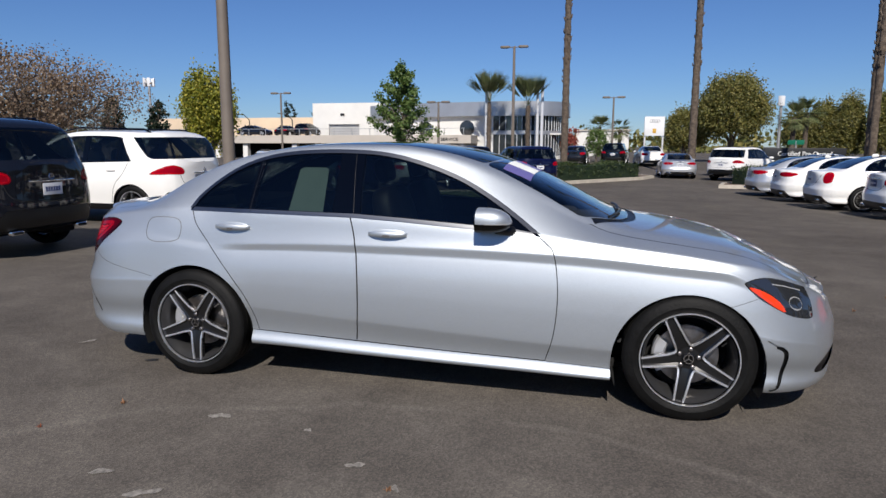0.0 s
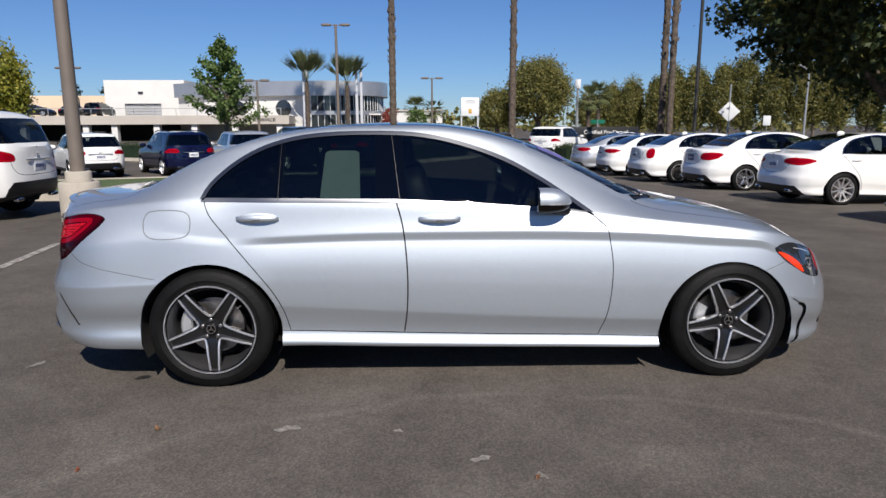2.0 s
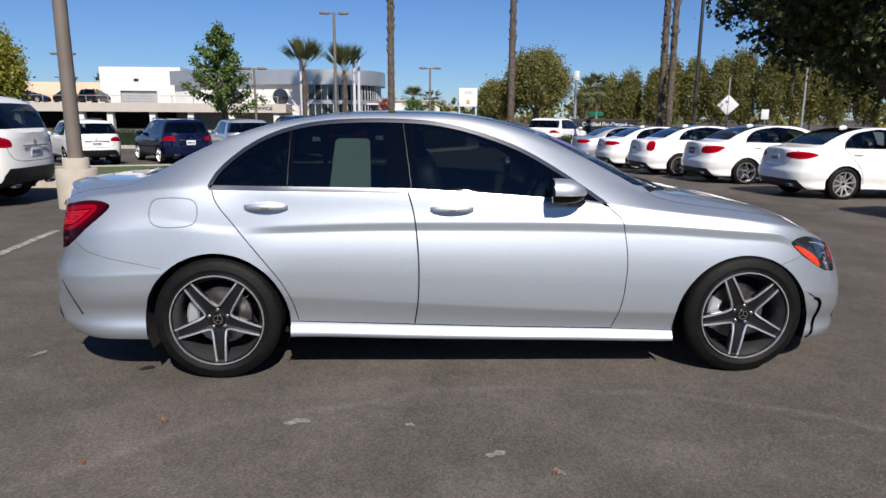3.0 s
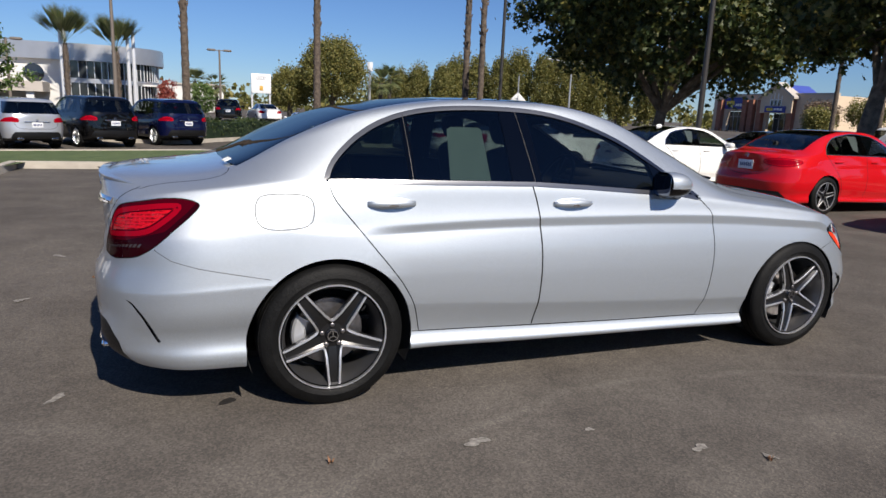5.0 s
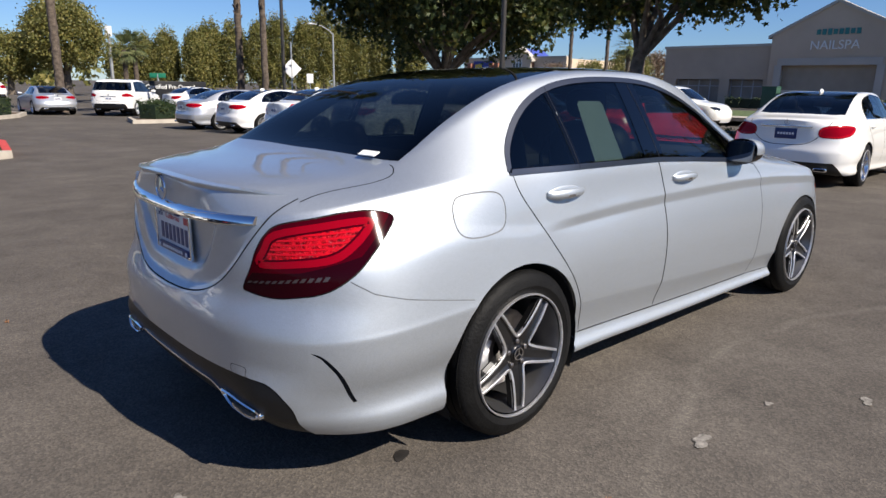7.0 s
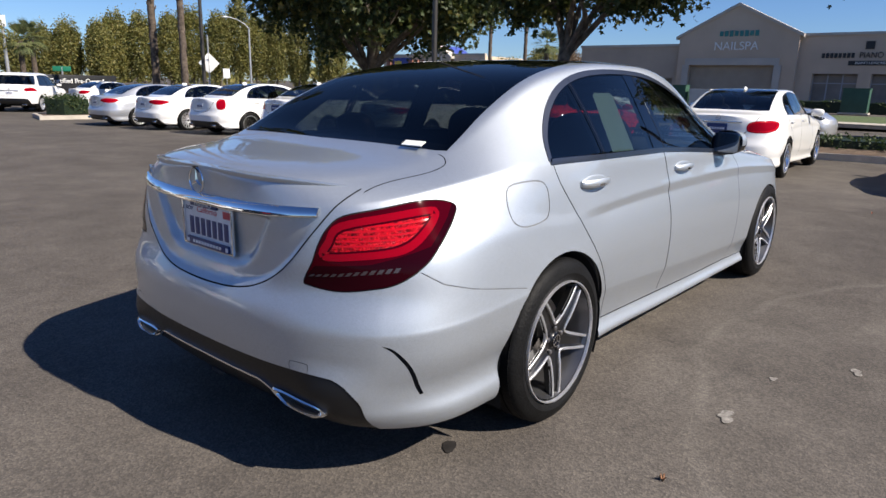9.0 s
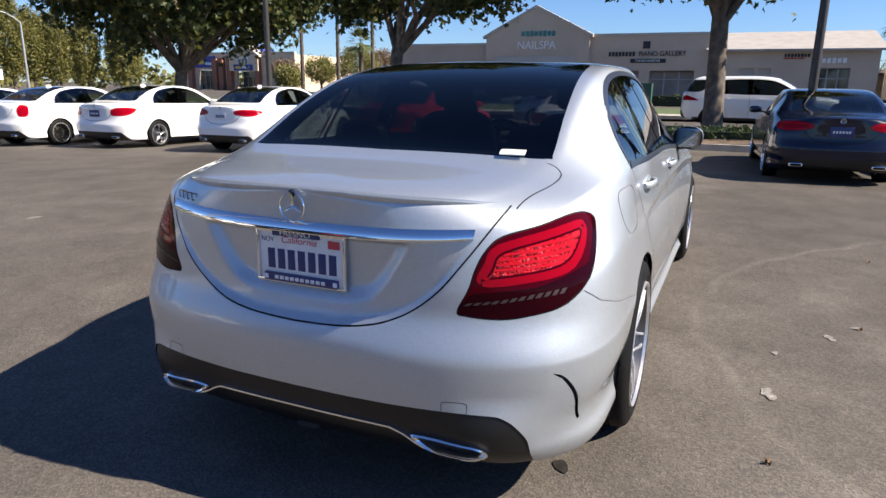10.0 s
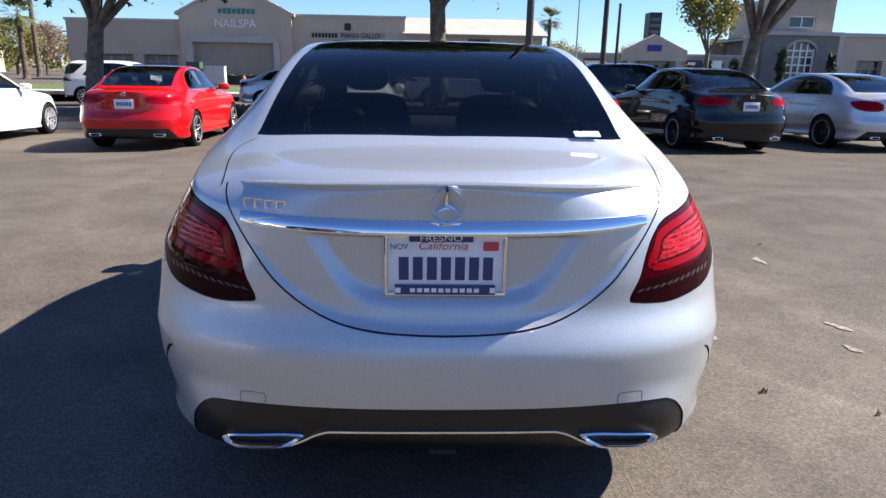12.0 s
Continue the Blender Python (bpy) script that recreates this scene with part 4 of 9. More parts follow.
    sh.ring(rear_door, 0.0050, "side", ["rear_door", "body", "front_door"], side)
    sh.ring(front_door, 0.0050, "side", ["rear_door", "body", "front_door"], side)
    # sill
    sh.cut("side_skirt", [(-1.10, 0.312), (-0.43, 0.286), (0.19, 0.265), (0.70, 0.252), (1.10, 0.236), (1.10, 0.05), (-1.10, 0.05)], "side", ["body"], lambda c, n: c[:, 1] > 0.5)
    sh.seam([(-1.06, 0.311), (-0.43, 0.286), (0.19, 0.265), (0.70, 0.252), (1.06, 0.238)], 0.0034, "side", ["body", "side_skirt", "rear_door", "front_door"], side)
    # fuel flap
    flap = spline2([(-1.745, 0.89), (-1.733, 0.943), (-1.69, 0.964), (-1.57, 0.966), (-1.513, 0.948), (-1.499, 0.90), (-1.513, 0.845), (-1.565, 0.824), (-1.67, 0.820), (-1.728, 0.840)], 5, True)
    sh.cut("fuel_flap", flap, "side", ["body"], side)
    sh.ring(flap, 0.0055, "side", ["fuel_flap", "body"], side, "panel_line")
    # glass of roof, screens
    sh.cut("windscreen", np.vstack([spline2([(1.115, 0.0), (1.10, 0.25), (1.03, 0.45), (0.90, 0.605), (0.84, 0.635)], 5), spline2([(0.62, 0.585), (0.40, 0.545), (0.32, 0.52), (0.355, 0.3), (0.37, 0.0)], 5), [(0.37, -0.1), (1.115, -0.1)]]), "top", ["body"], lambda c, n: (n[:, 2] > 0.2) & (c[:, 2] > 0.9))
    sh.cut("roof_panel", np.vstack([[(0.352, -0.1), (0.352, 0.0)], spline2([(0.335, 0.3), (0.305, 0.50), (0.2, 0.535), (-0.3, 0.55), (-0.75, 0.535), (-0.80, 0.49), (-0.83, 0.3), (-0.84, 0.0)], 5), [(-0.84, -0.1)]]), "top", ["body"], up)
    sh.cut("rear_window", np.vstack([[(-0.855, -0.1), (-0.855, 0.0)], spline2([(-0.845, 0.3), (-0.82, 0.47), (-0.86, 0.515), (-1.1, 0.535), (-1.5, 0.572), (-1.76, 0.598), (-1.805, 0.59), (-1.83, 0.45), (-1.845, 0.0)], 5), [(-1.845, -0.1)]]), "top", ["body"], up)
    sh.cut("roof_gap", [(-0.88, -0.1), (-0.88, 0.50), (-0.80, 0.485), (-0.80, -0.1)], "top", ["body"], up)
    # bonnet
    sh.seam(spline2([(0.90, 0.665), (1.05, 0.70), (1.3, 0.72), (1.6, 0.70), (1.85, 0.65), (2.0, 0.56), (2.06, 0.4), (2.08, 0.0)], 6), 0.005, "top", ["body"], up)
    sh.cut("cowl", np.vstack([spline2([(1.120, 0.0), (1.105, 0.25), (1.035, 0.455), (0.905, 0.612)], 5), spline2([(0.93, 0.655), (1.06, 0.50), (1.15, 0.28), (1.165, 0.0)], 5), [(1.165, -0.1), (1.12, -0.1)]]), "top", ["body"], up)
    # boot lid
    lid = spline2(LID, 6)
    sh.cut("boot_lid", np.vstack([lid, [(0, 1.03)], [(-0.1, 1.03)], [(-0.1, 0.612)]]), "rear", ["body"], lambda c, n: (n[:, 0] < -0.6) & (c[:, 0] < -2.2))
    sh.seam(lid[lid[:, 1] < 0.997], 0.005, "rear", ["body", "boot_lid"], lambda c, n: (n[:, 0] < -0.22) & (c[:, 0] < -2.2))
    lid_top = spline2([(-2.412, 0.599), (-2.31, 0.602), (-2.15, 0.616), (-1.98, 0.648), (-1.88, 0.655), (-1.84, 0.63), (-1.83, 0.595)], 6)
    sh.cut("boot_lid", np.vstack([lid_top, [(-1.85, 0.0), (-1.85, -0.1), (-2.5, -0.1), (-2.5, 0.58)]]), "top", ["body"], lambda c, n: (n[:, 2] > 0.55) & (c[:, 0] < -1.83) & (c[:, 2] > 0.9))
    sh.seam(lid_top, 0.004, "top", ["body", "boot_lid"], lambda c, n: (n[:, 2] > 0.1) & (c[:, 0] < -1.8) & (c[:, 2] > 0.966))
    # tail lamps, by the way round the corner
    px = lambda v: sh.p_at(x=v)
    narrow = lambda z: np.interp(z, [0.60, 0.70, 0.78, 0.85, 0.90, 0.95, 1.0], [1.01, 1.0, 0.985, 0.965, 0.945, 0.92, 0.89])
    at = lambda y, z: (sh.p_at(y=y / narrow(z)), z)
    lamp = spline2([at(0.505, 0.696), at(0.535, 0.755), at(0.566, 0.815), at(0.602, 0.866), at(0.646, 0.902), (px(-2.21), 0.927), (px(-2.12), 0.942), (px(-2.03), 0.942), (px(-1.970), 0.922), (px(-2.005), 0.880), (px(-2.085), 0.818), (px(-2.17), 0.750), (px(-2.238), 0.708), at(0.70, 0.690), at(0.62, 0.678), at(0.53, 0.684)], 5, True)
    sh.cut("tail_lamp", lamp, "arc", ["body"], lambda c, n: c[:, 0] < -1.9)
    sh.ring(lamp, 0.004, "arc", ["body", "tail_lamp"], lambda c, n: c[:, 0] < -1.9)
    low = np.array([at(0.49, 0.69), at(0.545, 0.748), at(0.70, 0.765), (px(-2.12), 0.815), (px(-2.02), 0.892), (px(-1.96), 0.95), (px(-1.95), 0.80), (px(-2.2), 0.66), at(0.6, 0.65)])
    sh.cut("lamp_foot", low, "arc", ["tail_lamp"])
    glow = offset(spline2([at(0.572, 0.775), at(0.595, 0.825), at(0.635, 0.875), (px(-2.19), 0.908), (px(-2.07), 0.919), (px(-2.055), 0.902), (px(-2.12), 0.850), (px(-2.2), 0.805), at(0.69, 0.785)], 4, True), -0.004)
    sh.ring(glow, 0.020, "arc", ["tail_lamp"], None, "lamp_guide")
    sh.cut("lamp_core", offset(glow, -0.016), "arc", ["tail_lamp"])
    for k, z in enumerate((0.812, 0.826, 0.840, 0.854, 0.868, 0.882)):
        sh.seam([(at(0.61, z)[0] + 0.012 * k, z), (px(-2.2), z + 0.012), (px(-2.09), z + 0.022)], 0.0055, "arc", ["lamp_core"], None, "lamp_row")
    line = spline2([at(0.525, 0.716), at(0.62, 0.728), at(0.70, 0.742), (px(-2.22), 0.752)], 8)
    step = np.concatenate([[0], np.cumsum(np.hypot(*np.diff(line, axis=0).T))])
    for k in range(12):
        q = [(np.interp(v * step[-1], step, line[:, 0]), np.interp(v * step[-1], step, line[:, 1])) for v in ((k + 0.1) / 12, (k + 0.72) / 12)]
        (ua, za), (ub, zb) = q
        h = 0.004 + 0.0035 * k / 11
        sh.cut("lamp_strip", [(ua - 0.006, za - h), (ub - 0.006, zb - h), (ub + 0.006, zb + h), (ua + 0.006, za + h)], "arc", ["lamp_foot"])
    # bumpers
    sh.seam([(px(-2.17), 0.742), (px(-2.10), 0.700), (px(-1.98), 0.668), (px(-1.69), 0.610)], 0.0035, "arc", ["body"], lambda c, n: c[:, 0] < -1.5, "panel_line")
    dif = np.vstack([spline2([(0, 0.408), (0.35, 0.410), (0.58, 0.412), (0.645, 0.400), (0.685, 0.360), (0.705, 0.31), (0.712, 0.2)], 6), [(0.6, 0.05), (-0.1, 0.05), (-0.1, 0.408)]])
    sh.cut("diffuser", dif, "rear", ["body"], lambda c, n: (c[:, 0] < -1.95) & (n[:, 0] < 0.2))
    slit = np.vstack([spline2([(px(-2.262), 0.527), (px(-2.232), 0.512), (px(-2.188), 0.452), (px(-2.130), 0.348)], 5), spline2([(px(-2.142), 0.346), (px(-2.199), 0.450), (px(-2.238), 0.508)], 5)])
    sh.cut("vent_back", slit, "arc", ["body"], lambda c, n: c[:, 0] < -1.9)
    tow = spline2([(0.475, 0.412), (0.475, 0.435), (0.485, 0.442), (0.535, 0.442), (0.545, 0.435), (0.545, 0.412)], 4)
    sh.seam(tow, 0.0025, "rear", ["body"], tail, "panel_line")
    # front lamp and vent
    hl = np.vstack([spline2([(px(1.74), 0.662), (px(1.685), 0.710), (px(1.678), 0.735), (px(1.78), 0.752), (px(1.90), 0.735), (px(2.035), 0.690)], 5), spline2([(px(2.045), 0.62), (px(2.035), 0.548), (px(1.95), 0.556), (px(1.88), 0.582), (px(1.76), 0.648)], 5)])
    sh.cut("head_lamp", hl, "arc", ["body"], lambda c, n: c[:, 0] > 1.4)
    sh.ring(hl, 0.004, "arc", ["body", "head_lamp"], lambda c, n: c[:, 0] > 1.4)
    sh.cut("side_marker", spline2([(px(1.694), 0.708), (px(1.74), 0.702), (px(1.815), 0.668), (px(1.865), 0.626), (px(1.882), 0.588), (px(1.84), 0.604), (px(1.76), 0.658)], 4, True), "arc", ["head_lamp"])
    sh.ring(spline2([(px(1.915), 0.640), (px(1.945), 0.655), (px(1.98), 0.64), (px(1.985), 0.605), (px(1.955), 0.592), (px(1.92), 0.610)], 4, True), 0.007, "arc", ["head_lamp"], None, "projector")
    sh.seam([(px(1.83), 0.722), (px(1.90), 0.710), (px(2.0), 0.680)], 0.005, "arc", ["head_lamp"], None, "day_light")
    sh.seam([(px(1.60), 0.610), (px(1.745), 0.657)], 0.0035, "arc", ["body"], lambda c, n: c[:, 0] > 1.4, "panel_line")
    rec = spline2([(px(1.775), 0.435), (px(1.83), 0.425), (px(1.878), 0.402), (px(1.886), 0.33), (px(1.866), 0.195), (px(1.81), 0.195)], 3, True)
    sh.cut("vent_bay", rec, "arc", ["body"], lambda c, n: c[:, 0] > 1.5)
    sh.cut("vent_fore", np.vstack([spline2([(px(1.835), 0.418), (px(1.872), 0.408), (px(1.893), 0.375), (px(1.888), 0.30), (px(1.866), 0.19)], 5), spline2([(px(1.856), 0.19), (px(1.872), 0.30), (px(1.876), 0.365), (px(1.862), 0.392), (px(1.835), 0.405)], 5)]), "arc", ["body", "vent_bay"], lambda c, n: c[:, 0] > 1.5)
    sh.cut("lower_grille", spline2([(px(2.06), 0.255), (px(2.12), 0.33), (px(2.19), 0.36), (px(2.19), 0.30), (px(2.13), 0.24)], 4, True), "arc", ["body"], lambda c, n: c[:, 0] > 1.8)
    sh.cut("grille", [(-0.1, 0.62), (0.42, 0.62), (0.38, 0.40), (0.30, 0.36), (-0.1, 0.36)], "rear", ["body"], lambda c, n: (c[:, 0] > 1.8) & (n[:, 0] > 0.4))

    sh.emit("body", "body", SILVER, car, label="silver metallic body shell")
    for s in (1, -1):
        for nm, ob in (("rear_door", "door"), ("front_door", "door")):
            d = sh.emit(nm, ob, SILVER, car, side=s)
            xh = -1.148 if nm == "rear_door" else -0.188
            door_handle(d, sh, xh, 0.920 if nm == "rear_door" else 0.908, s)
        sh.emit("fuel_flap", "fuel_flap", SILVER, car, side=s) if s < 0 else sh.emit("fuel_flap", "side_panel", SILVER, car, side=s)
        sh.emit("side_skirt", "side_skirt", SILVER, car, side=s)
        for nm in ("quarter_window", "rear_window_pane", "front_window_pane"):
            sh.emit(nm, "side_window", PRIVACY if nm != "front_window_pane" else tint_front, car, side=s, label="dark tinted side window", push=-0.002)
        sh.emit("window_frame", "window_pillar", GLOSS_BLACK, car, side=s)
        tagged(sh.emit("window_edge", "pillar_edge", BLACK_TRIM, car, side=s, push=0.001), kind="stuff")
        sh.emit("window_chrome", "window_trim", DULL_TRIM, car, side=s, push=0.003, label="bright metal window surround")
        t = sh.emit(["tail_lamp"], "tail_lamp", RED_DEEP, car, side=s, label="red wraparound tail lamp")
        sh.emit("lamp_foot", "lamp_base", DARK_LENS, t, side=s)
        sh.emit("lamp_guide", "light_guide", RED_LENS, t, side=s, push=0.001)
        sh.emit("lamp_core", "reflector", RED_GLITTER, t, side=s, push=0.0005)
        tagged(sh.emit("lamp_row", "reflector_ridge", RED_BRIGHT, t, side=s, push=0.002), kind="stuff")
        sh.emit("lamp_strip", "reversing_strip", STRIP_LENS, t, side=s, push=0.001)
        h = sh.emit("head_lamp", "head_lamp", HEAD_GLASS, car, side=s, label="dark glossy headlamp")
        sh.emit("projector", "projector", CLEAR_LENS, h, side=s, push=-0.003)
        sh.emit("day_light", "light_guide", CLEAR_LENS, h, side=s)
        sh.emit("vent_bay", "vent_bay", SILVER, car, side=s, push=-0.008)
        sh.emit("lower_grille", "lower_grille", BLACK_TRIM, car, side=s, push=-0.010)
        sh.emit("side_marker", "side_marker", AMBER, h, side=s, push=0.001, label="orange side marker")
    for s in (1, -1):
        sh.emit("vent_back", "bumper_vent", SEAM, car, push=-0.008, side=s)
        sh.emit("vent_fore", "bumper_vent", BLACK_TRIM, car, push=-0.012, side=s)
    tagged(sh.emit("shut_line", "panel_gap", SEAM, car, push=-0.004), kind="stuff")
    tagged(sh.emit("panel_line", "panel_line", PANEL_LINE, car, push=-0.002), kind="stuff")
    sh.emit("windscreen", "windscreen", WINDSCREEN, car)
    sh.emit("rear_window", "rear_window", REAR_GLASS, car, label="dark tinted rear window")
    sh.emit("roof_panel", "glass_roof", ROOF_GLASS, car, push=0.001, label="black glass roof panel")
    sh.emit("roof_gap", "roof_gap", GLOSS_BLACK, car, push=-0.001)
    sh.emit("cowl", "cowl", BLACK_TRIM, car, push=-0.006)
    lid_ob = sh.emit("boot_lid", "boot_lid", SILVER, car)
    sh.emit("diffuser", "diffuser", BLACK_TRIM, car, push=-0.004, label="black plastic rear diffuser")
    sh.emit("grille", "grille", GLOSS_BLACK, car, push=-0.01)
    sh.emit(["body", "rear_door", "front_door", "window_frame", "window_chrome", "roof_panel", "boot_lid", "shut_line", "panel_line", "fuel_flap"], "lining", CABIN, car, push=-0.022)
    # floor
    bm = bmesh.new()
    bm_box(bm, -0.1, 0, 0.20, 4.2, 1.30, 0.03)
    part("underbody", bm, LINER, car)
    for cx, cz in ((-1.42, 0.312), (1.412, 0.288)):
        for s in (1, -1):
            wheel_well(car, cx, cz, 0.377, 0.52, 0.862, s)
    for cx, t in ((-1.42, -math.pi / 2 + 0.03), (1.42, -math.pi / 2 - 0.17)):
        for s in (-1, 1):
            wheel(car, cx, s * 0.778, s, turn=t)
    sedan_tail_details(car, sh, lid_ob)
    sedan_mirrors(car)
    sedan_cabin(car, sh)
    return car


def door_handle(door, sh, x, z, s):
    """A bright pull handle over a shallow bowl."""
    y = sh.on_side(x, z)
    bm = bmesh.new()
    bm_super(bm, (x, s * (y - 0.003), z - 0.003), (0.108, 0.0075, 0.036), 0.9, 0.9, 36, 12)
    part("handle_bowl", bm, SILVER, door)
    bm = bmesh.new()
    path = []
    for k in range(13):
        t = k / 12
        xx = x - 0.112 + 0.224 * t
        yy = sh.on_side(xx, z) + 0.004 + 0.026 * math.sin(math.pi * min(1, max(0, t))) ** 0.6
        path.append(((xx, s * yy, z + 0.004), Vector((0, 0, 1)), Vector((0, s, 0))))
    sweep(bm, path, lambda t: [(a * (0.35 + 0.65 * math.sin(math.pi * (0.08 + 0.84 * t)) ** 0.5), b) for a, b in ((-0.015, -0.004), (-0.017, 0.002), (-0.009, 0.008), (0.009, 0.008), (0.017, 0.002), (0.015, -0.004))])
    h = part("door_handle", bm, SILVER, door, angle=60)
    bm = bmesh.new()
    path = []
    for k in range(11):
        t = k / 10
        xx = x - 0.095 + 0.19 * t
        yy = sh.on_side(xx, z) + 0.012 + 0.024 * math.sin(math.pi * t) ** 0.6
        path.append(((xx, s * yy, z + 0.0), Vector((0, 0, 1)), Vector((0, s, 0))))
    sweep(bm, path, [(-0.0065, -0.004), (-0.0065, 0.0022), (0.0025, 0.0022), (0.0025, -0.004)])
    part("chrome_strip", bm, CHROME, h, "chrome strip")


def sedan_tail_details(car, sh, lid_ob):
    # bright strip over the plate
    bm = bmesh.new()
    path = []
    for k in range(41):
        y = -0.532 + 1.064 * k / 40
        z = 0.903 - 0.010 * (1 - (abs(y) / 0.53) ** 2) + 0.004 * (abs(y) / 0.53) ** 6
        path.append(((sh.on_tail(y, 0.915) - 0.002, y, z), Vector((0, 0, 1)), Vector((-1, 0, 0))))
    sweep(bm, path, lambda t: [(a * (1 - 0.25 * abs(2 * t - 1) ** 6), b) for a, b in ((-0.015, -0.03), (-0.0165, 0.010), (-0.0150, 0.0150), (-0.0115, 0.0160), (0.019, 0.0030), (0.020, 0.000), (0.020, -0.012))])
    part("chrome_strip", bm, CHROME, lid_ob, "chrome strip across the boot lid", angle=50)
    # crisp lip along the rear edge of the lid
    bm = bmesh.new()
    path = []
    for k in range(49):
        y = -0.555 + 1.11 * k / 48
        xt = sh.on_tail(y, 0.975)
        h = sh.bvh().ray_cast(Vector((xt + 0.03, abs(y) + 1e-4, 3)), Vector((0, 0, -1)))
        path.append(((xt, y, h[0].z if h[0] else 1.0), Vector((0, 0, 1)), Vector((-1, 0, 0))))
    sweep(bm, path, lambda t: [(a - 0.004 * abs(2 * t - 1) ** 6, b - 0.022 * abs(2 * t - 1) ** 5) for a, b in ((-0.028, -0.008), (-0.012, 0.002), (-0.004, 0.0065), (-0.0005, 0.006), (0.0006, -0.02), (0.0002, -0.05), (-0.012, -0.05))])
    part("boot_lip", bm, SILVER, lid_ob, "silver lip along the boot lid", angle=25)
    # round emblem of ring and three arms
    xe = min(sh.on_tail(0.0, 0.956), sh.on_tail(0.0, 0.985)) - 0.006
    bm = bmesh.new()
    ring = []
    bm_revolve(bm, [(0.0405, -0.004), (0.0425, -0.007), (0.0445, -0.004), (0.0425, 0.002)], 48, "Z", closed=True)
    for k in range(3):
        a = math.pi / 2 + 2 * math.pi * k / 3
        tip = Vector((0.042 * math.cos(a), 0.042 * math.sin(a), -0.004))
        u = Vector((-math.sin(a), math.cos(a), 0))
        c = Vector((0, 0, -0.009))
        v = [bm.verts.new(q) for q in (u * 0.007 + Vector((0, 0, -0.002)), c, u * -0.007 + Vector((0, 0, -0.002)), tip)]
        bm.faces.new((v[0], v[1], v[3]))
        bm.faces.new((v[1], v[2], v[3]))
    bmesh.ops.transform(bm, matrix=Matrix.Translation((xe, 0, 0.956)) @ Matrix(((0, 0, 1, 0), (-1, 0, 0, 0), (0, 1, 0, 0), (0, 0, 0, 1))), verts=bm.verts)
    part("emblem", bm, CHROME, lid_ob, "chrome round emblem", angle=20)
    # model badge as plain bright bars
    bars = []
    for k, y in enumerate((0.512, 0.482, 0.452, 0.422)):
        bars.append((y, 0.941, sh.on_tail(y, 0.941) - 0.002, 0.021, 0.021))
    for y, z, x, w, h in bars:
        bm = bmesh.new()
        ends = [(y - w / 2, z + h / 2), (y + w / 2, z + h / 2), (y + w / 2, z - h / 2), (y - w / 2, z - h / 2)]
        if y < 0.46:
            ends.append(ends[0])
        sweep(bm, [((x, a, b), Vector((0, math.copysign(1, a - y), math.copysign(1, b - z))), Vector((-1, 0, 0))) for a, b in ends], [(-0.0022, -0.0015), (0.0022, -0.0015), (0.0022, 0.0018), (-0.0022, 0.0018)])
        part("badge_bar", bm, CHROME, lid_ob, "chrome badge bar", smooth=False)
    # number plate in its frame
    xp = sh.on_tail(0.0, 0.80) - 0.010
    y0, y1, z0, z1 = -0.152, 0.152, 0.718, 0.868
    yc, zc = 0.0, 0.793
    plate = new("number_plate")
    plate.parent = car
    tagged(plate, "white number plate in a slim chrome frame")
    box_part("plate", (xp, yc, zc), (0.006, 0.300, 0.148), PLATE_WHITE, plate, bevel=0.003)
    bm = bmesh.new()
    for cy, cz, sy, sz in ((0, 0.077, 0.316, 0.009), (0, -0.078, 0.316, 0.008), (0.154, 0, 0.008, 0.154), (-0.154, 0, 0.008, 0.154)):
        bm_box(bm, xp - 0.006, yc + cy, zc + cz, 0.010, sy, sz, bevel=0.003)
    part("plate_frame", bm, CHROME, plate, "chrome plate frame")
    box_part("frame_band", (xp - 0.008, yc, zc - 0.066), (0.010, 0.262, 0.026), PLATE_BLUE, plate, "dark blue band with pale bars", bevel=0.002)
    box_part("frame_band", (xp - 0.008, yc + 0.012, zc + 0.073), (0.012, 0.165, 0.019), PLATE_BLUE, plate, "dark blue band", bevel=0.002)
    text_bars(plate, [(yc + 0.085 - 0.0185 * k, zc - 0.066, xp - 0.0135, 0.013, 0.011) for k in range(10)], PLATE_WHITE)
    text_bars(plate, [(yc + 0.123, zc - 0.066, xp - 0.0135, 0.014, 0.014), (yc - 0.123, zc - 0.066, xp - 0.0135, 0.014, 0.014)], PLATE_WHITE)
    text_bars(plate, [(yc + 0.108 - 0.0365 * k, zc - 0.010, xp - 0.0035, 0.026, 0.062) for k in range(7)], PLATE_BLUE, label="dark blue bars")
    back = Matrix.Translation((xp - 0.0145, yc + 0.012, zc + 0.073)) @ Matrix(((0, 0, -1, 0), (-1, 0, 0, 0), (0, 1, 0, 0), (0, 0, 0, 1)))
    written("lettering", "FRESNO", 0.021, PLATE_WHITE, back, plate, 0.0006, squeeze=1.45)
    back = Matrix.Translation((xp - 0.0035, yc + 0.005, zc + 0.050)) @ Matrix(((0, 0, -1, 0), (-1, 0, 0, 0), (0, 1, 0, 0), (0, 0, 0, 1)))
    written("lettering", "California", 0.030, PLATE_RED, back @ Matrix(((1, 0.25, 0, 0), (0, 1, 0, 0), (0, 0, 1, 0), (0, 0, 0, 1))), plate, 0.0005, squeeze=1.1)
    back = Matrix.Translation((xp - 0.0035, yc + 0.120, zc + 0.048)) @ Matrix(((0, 0, -1, 0), (-1, 0, 0, 0), (0, 1, 0, 0), (0, 0, 0, 1)))
    written("lettering", "NOV", 0.022, PLATE_BLUE, back, plate, 0.0005, squeeze=0.95)
    box_part("sticker", (xp - 0.004, yc - 0.117, zc + 0.051), (0.002, 0.040, 0.024), PLATE_RED, plate, "red registration sticker")
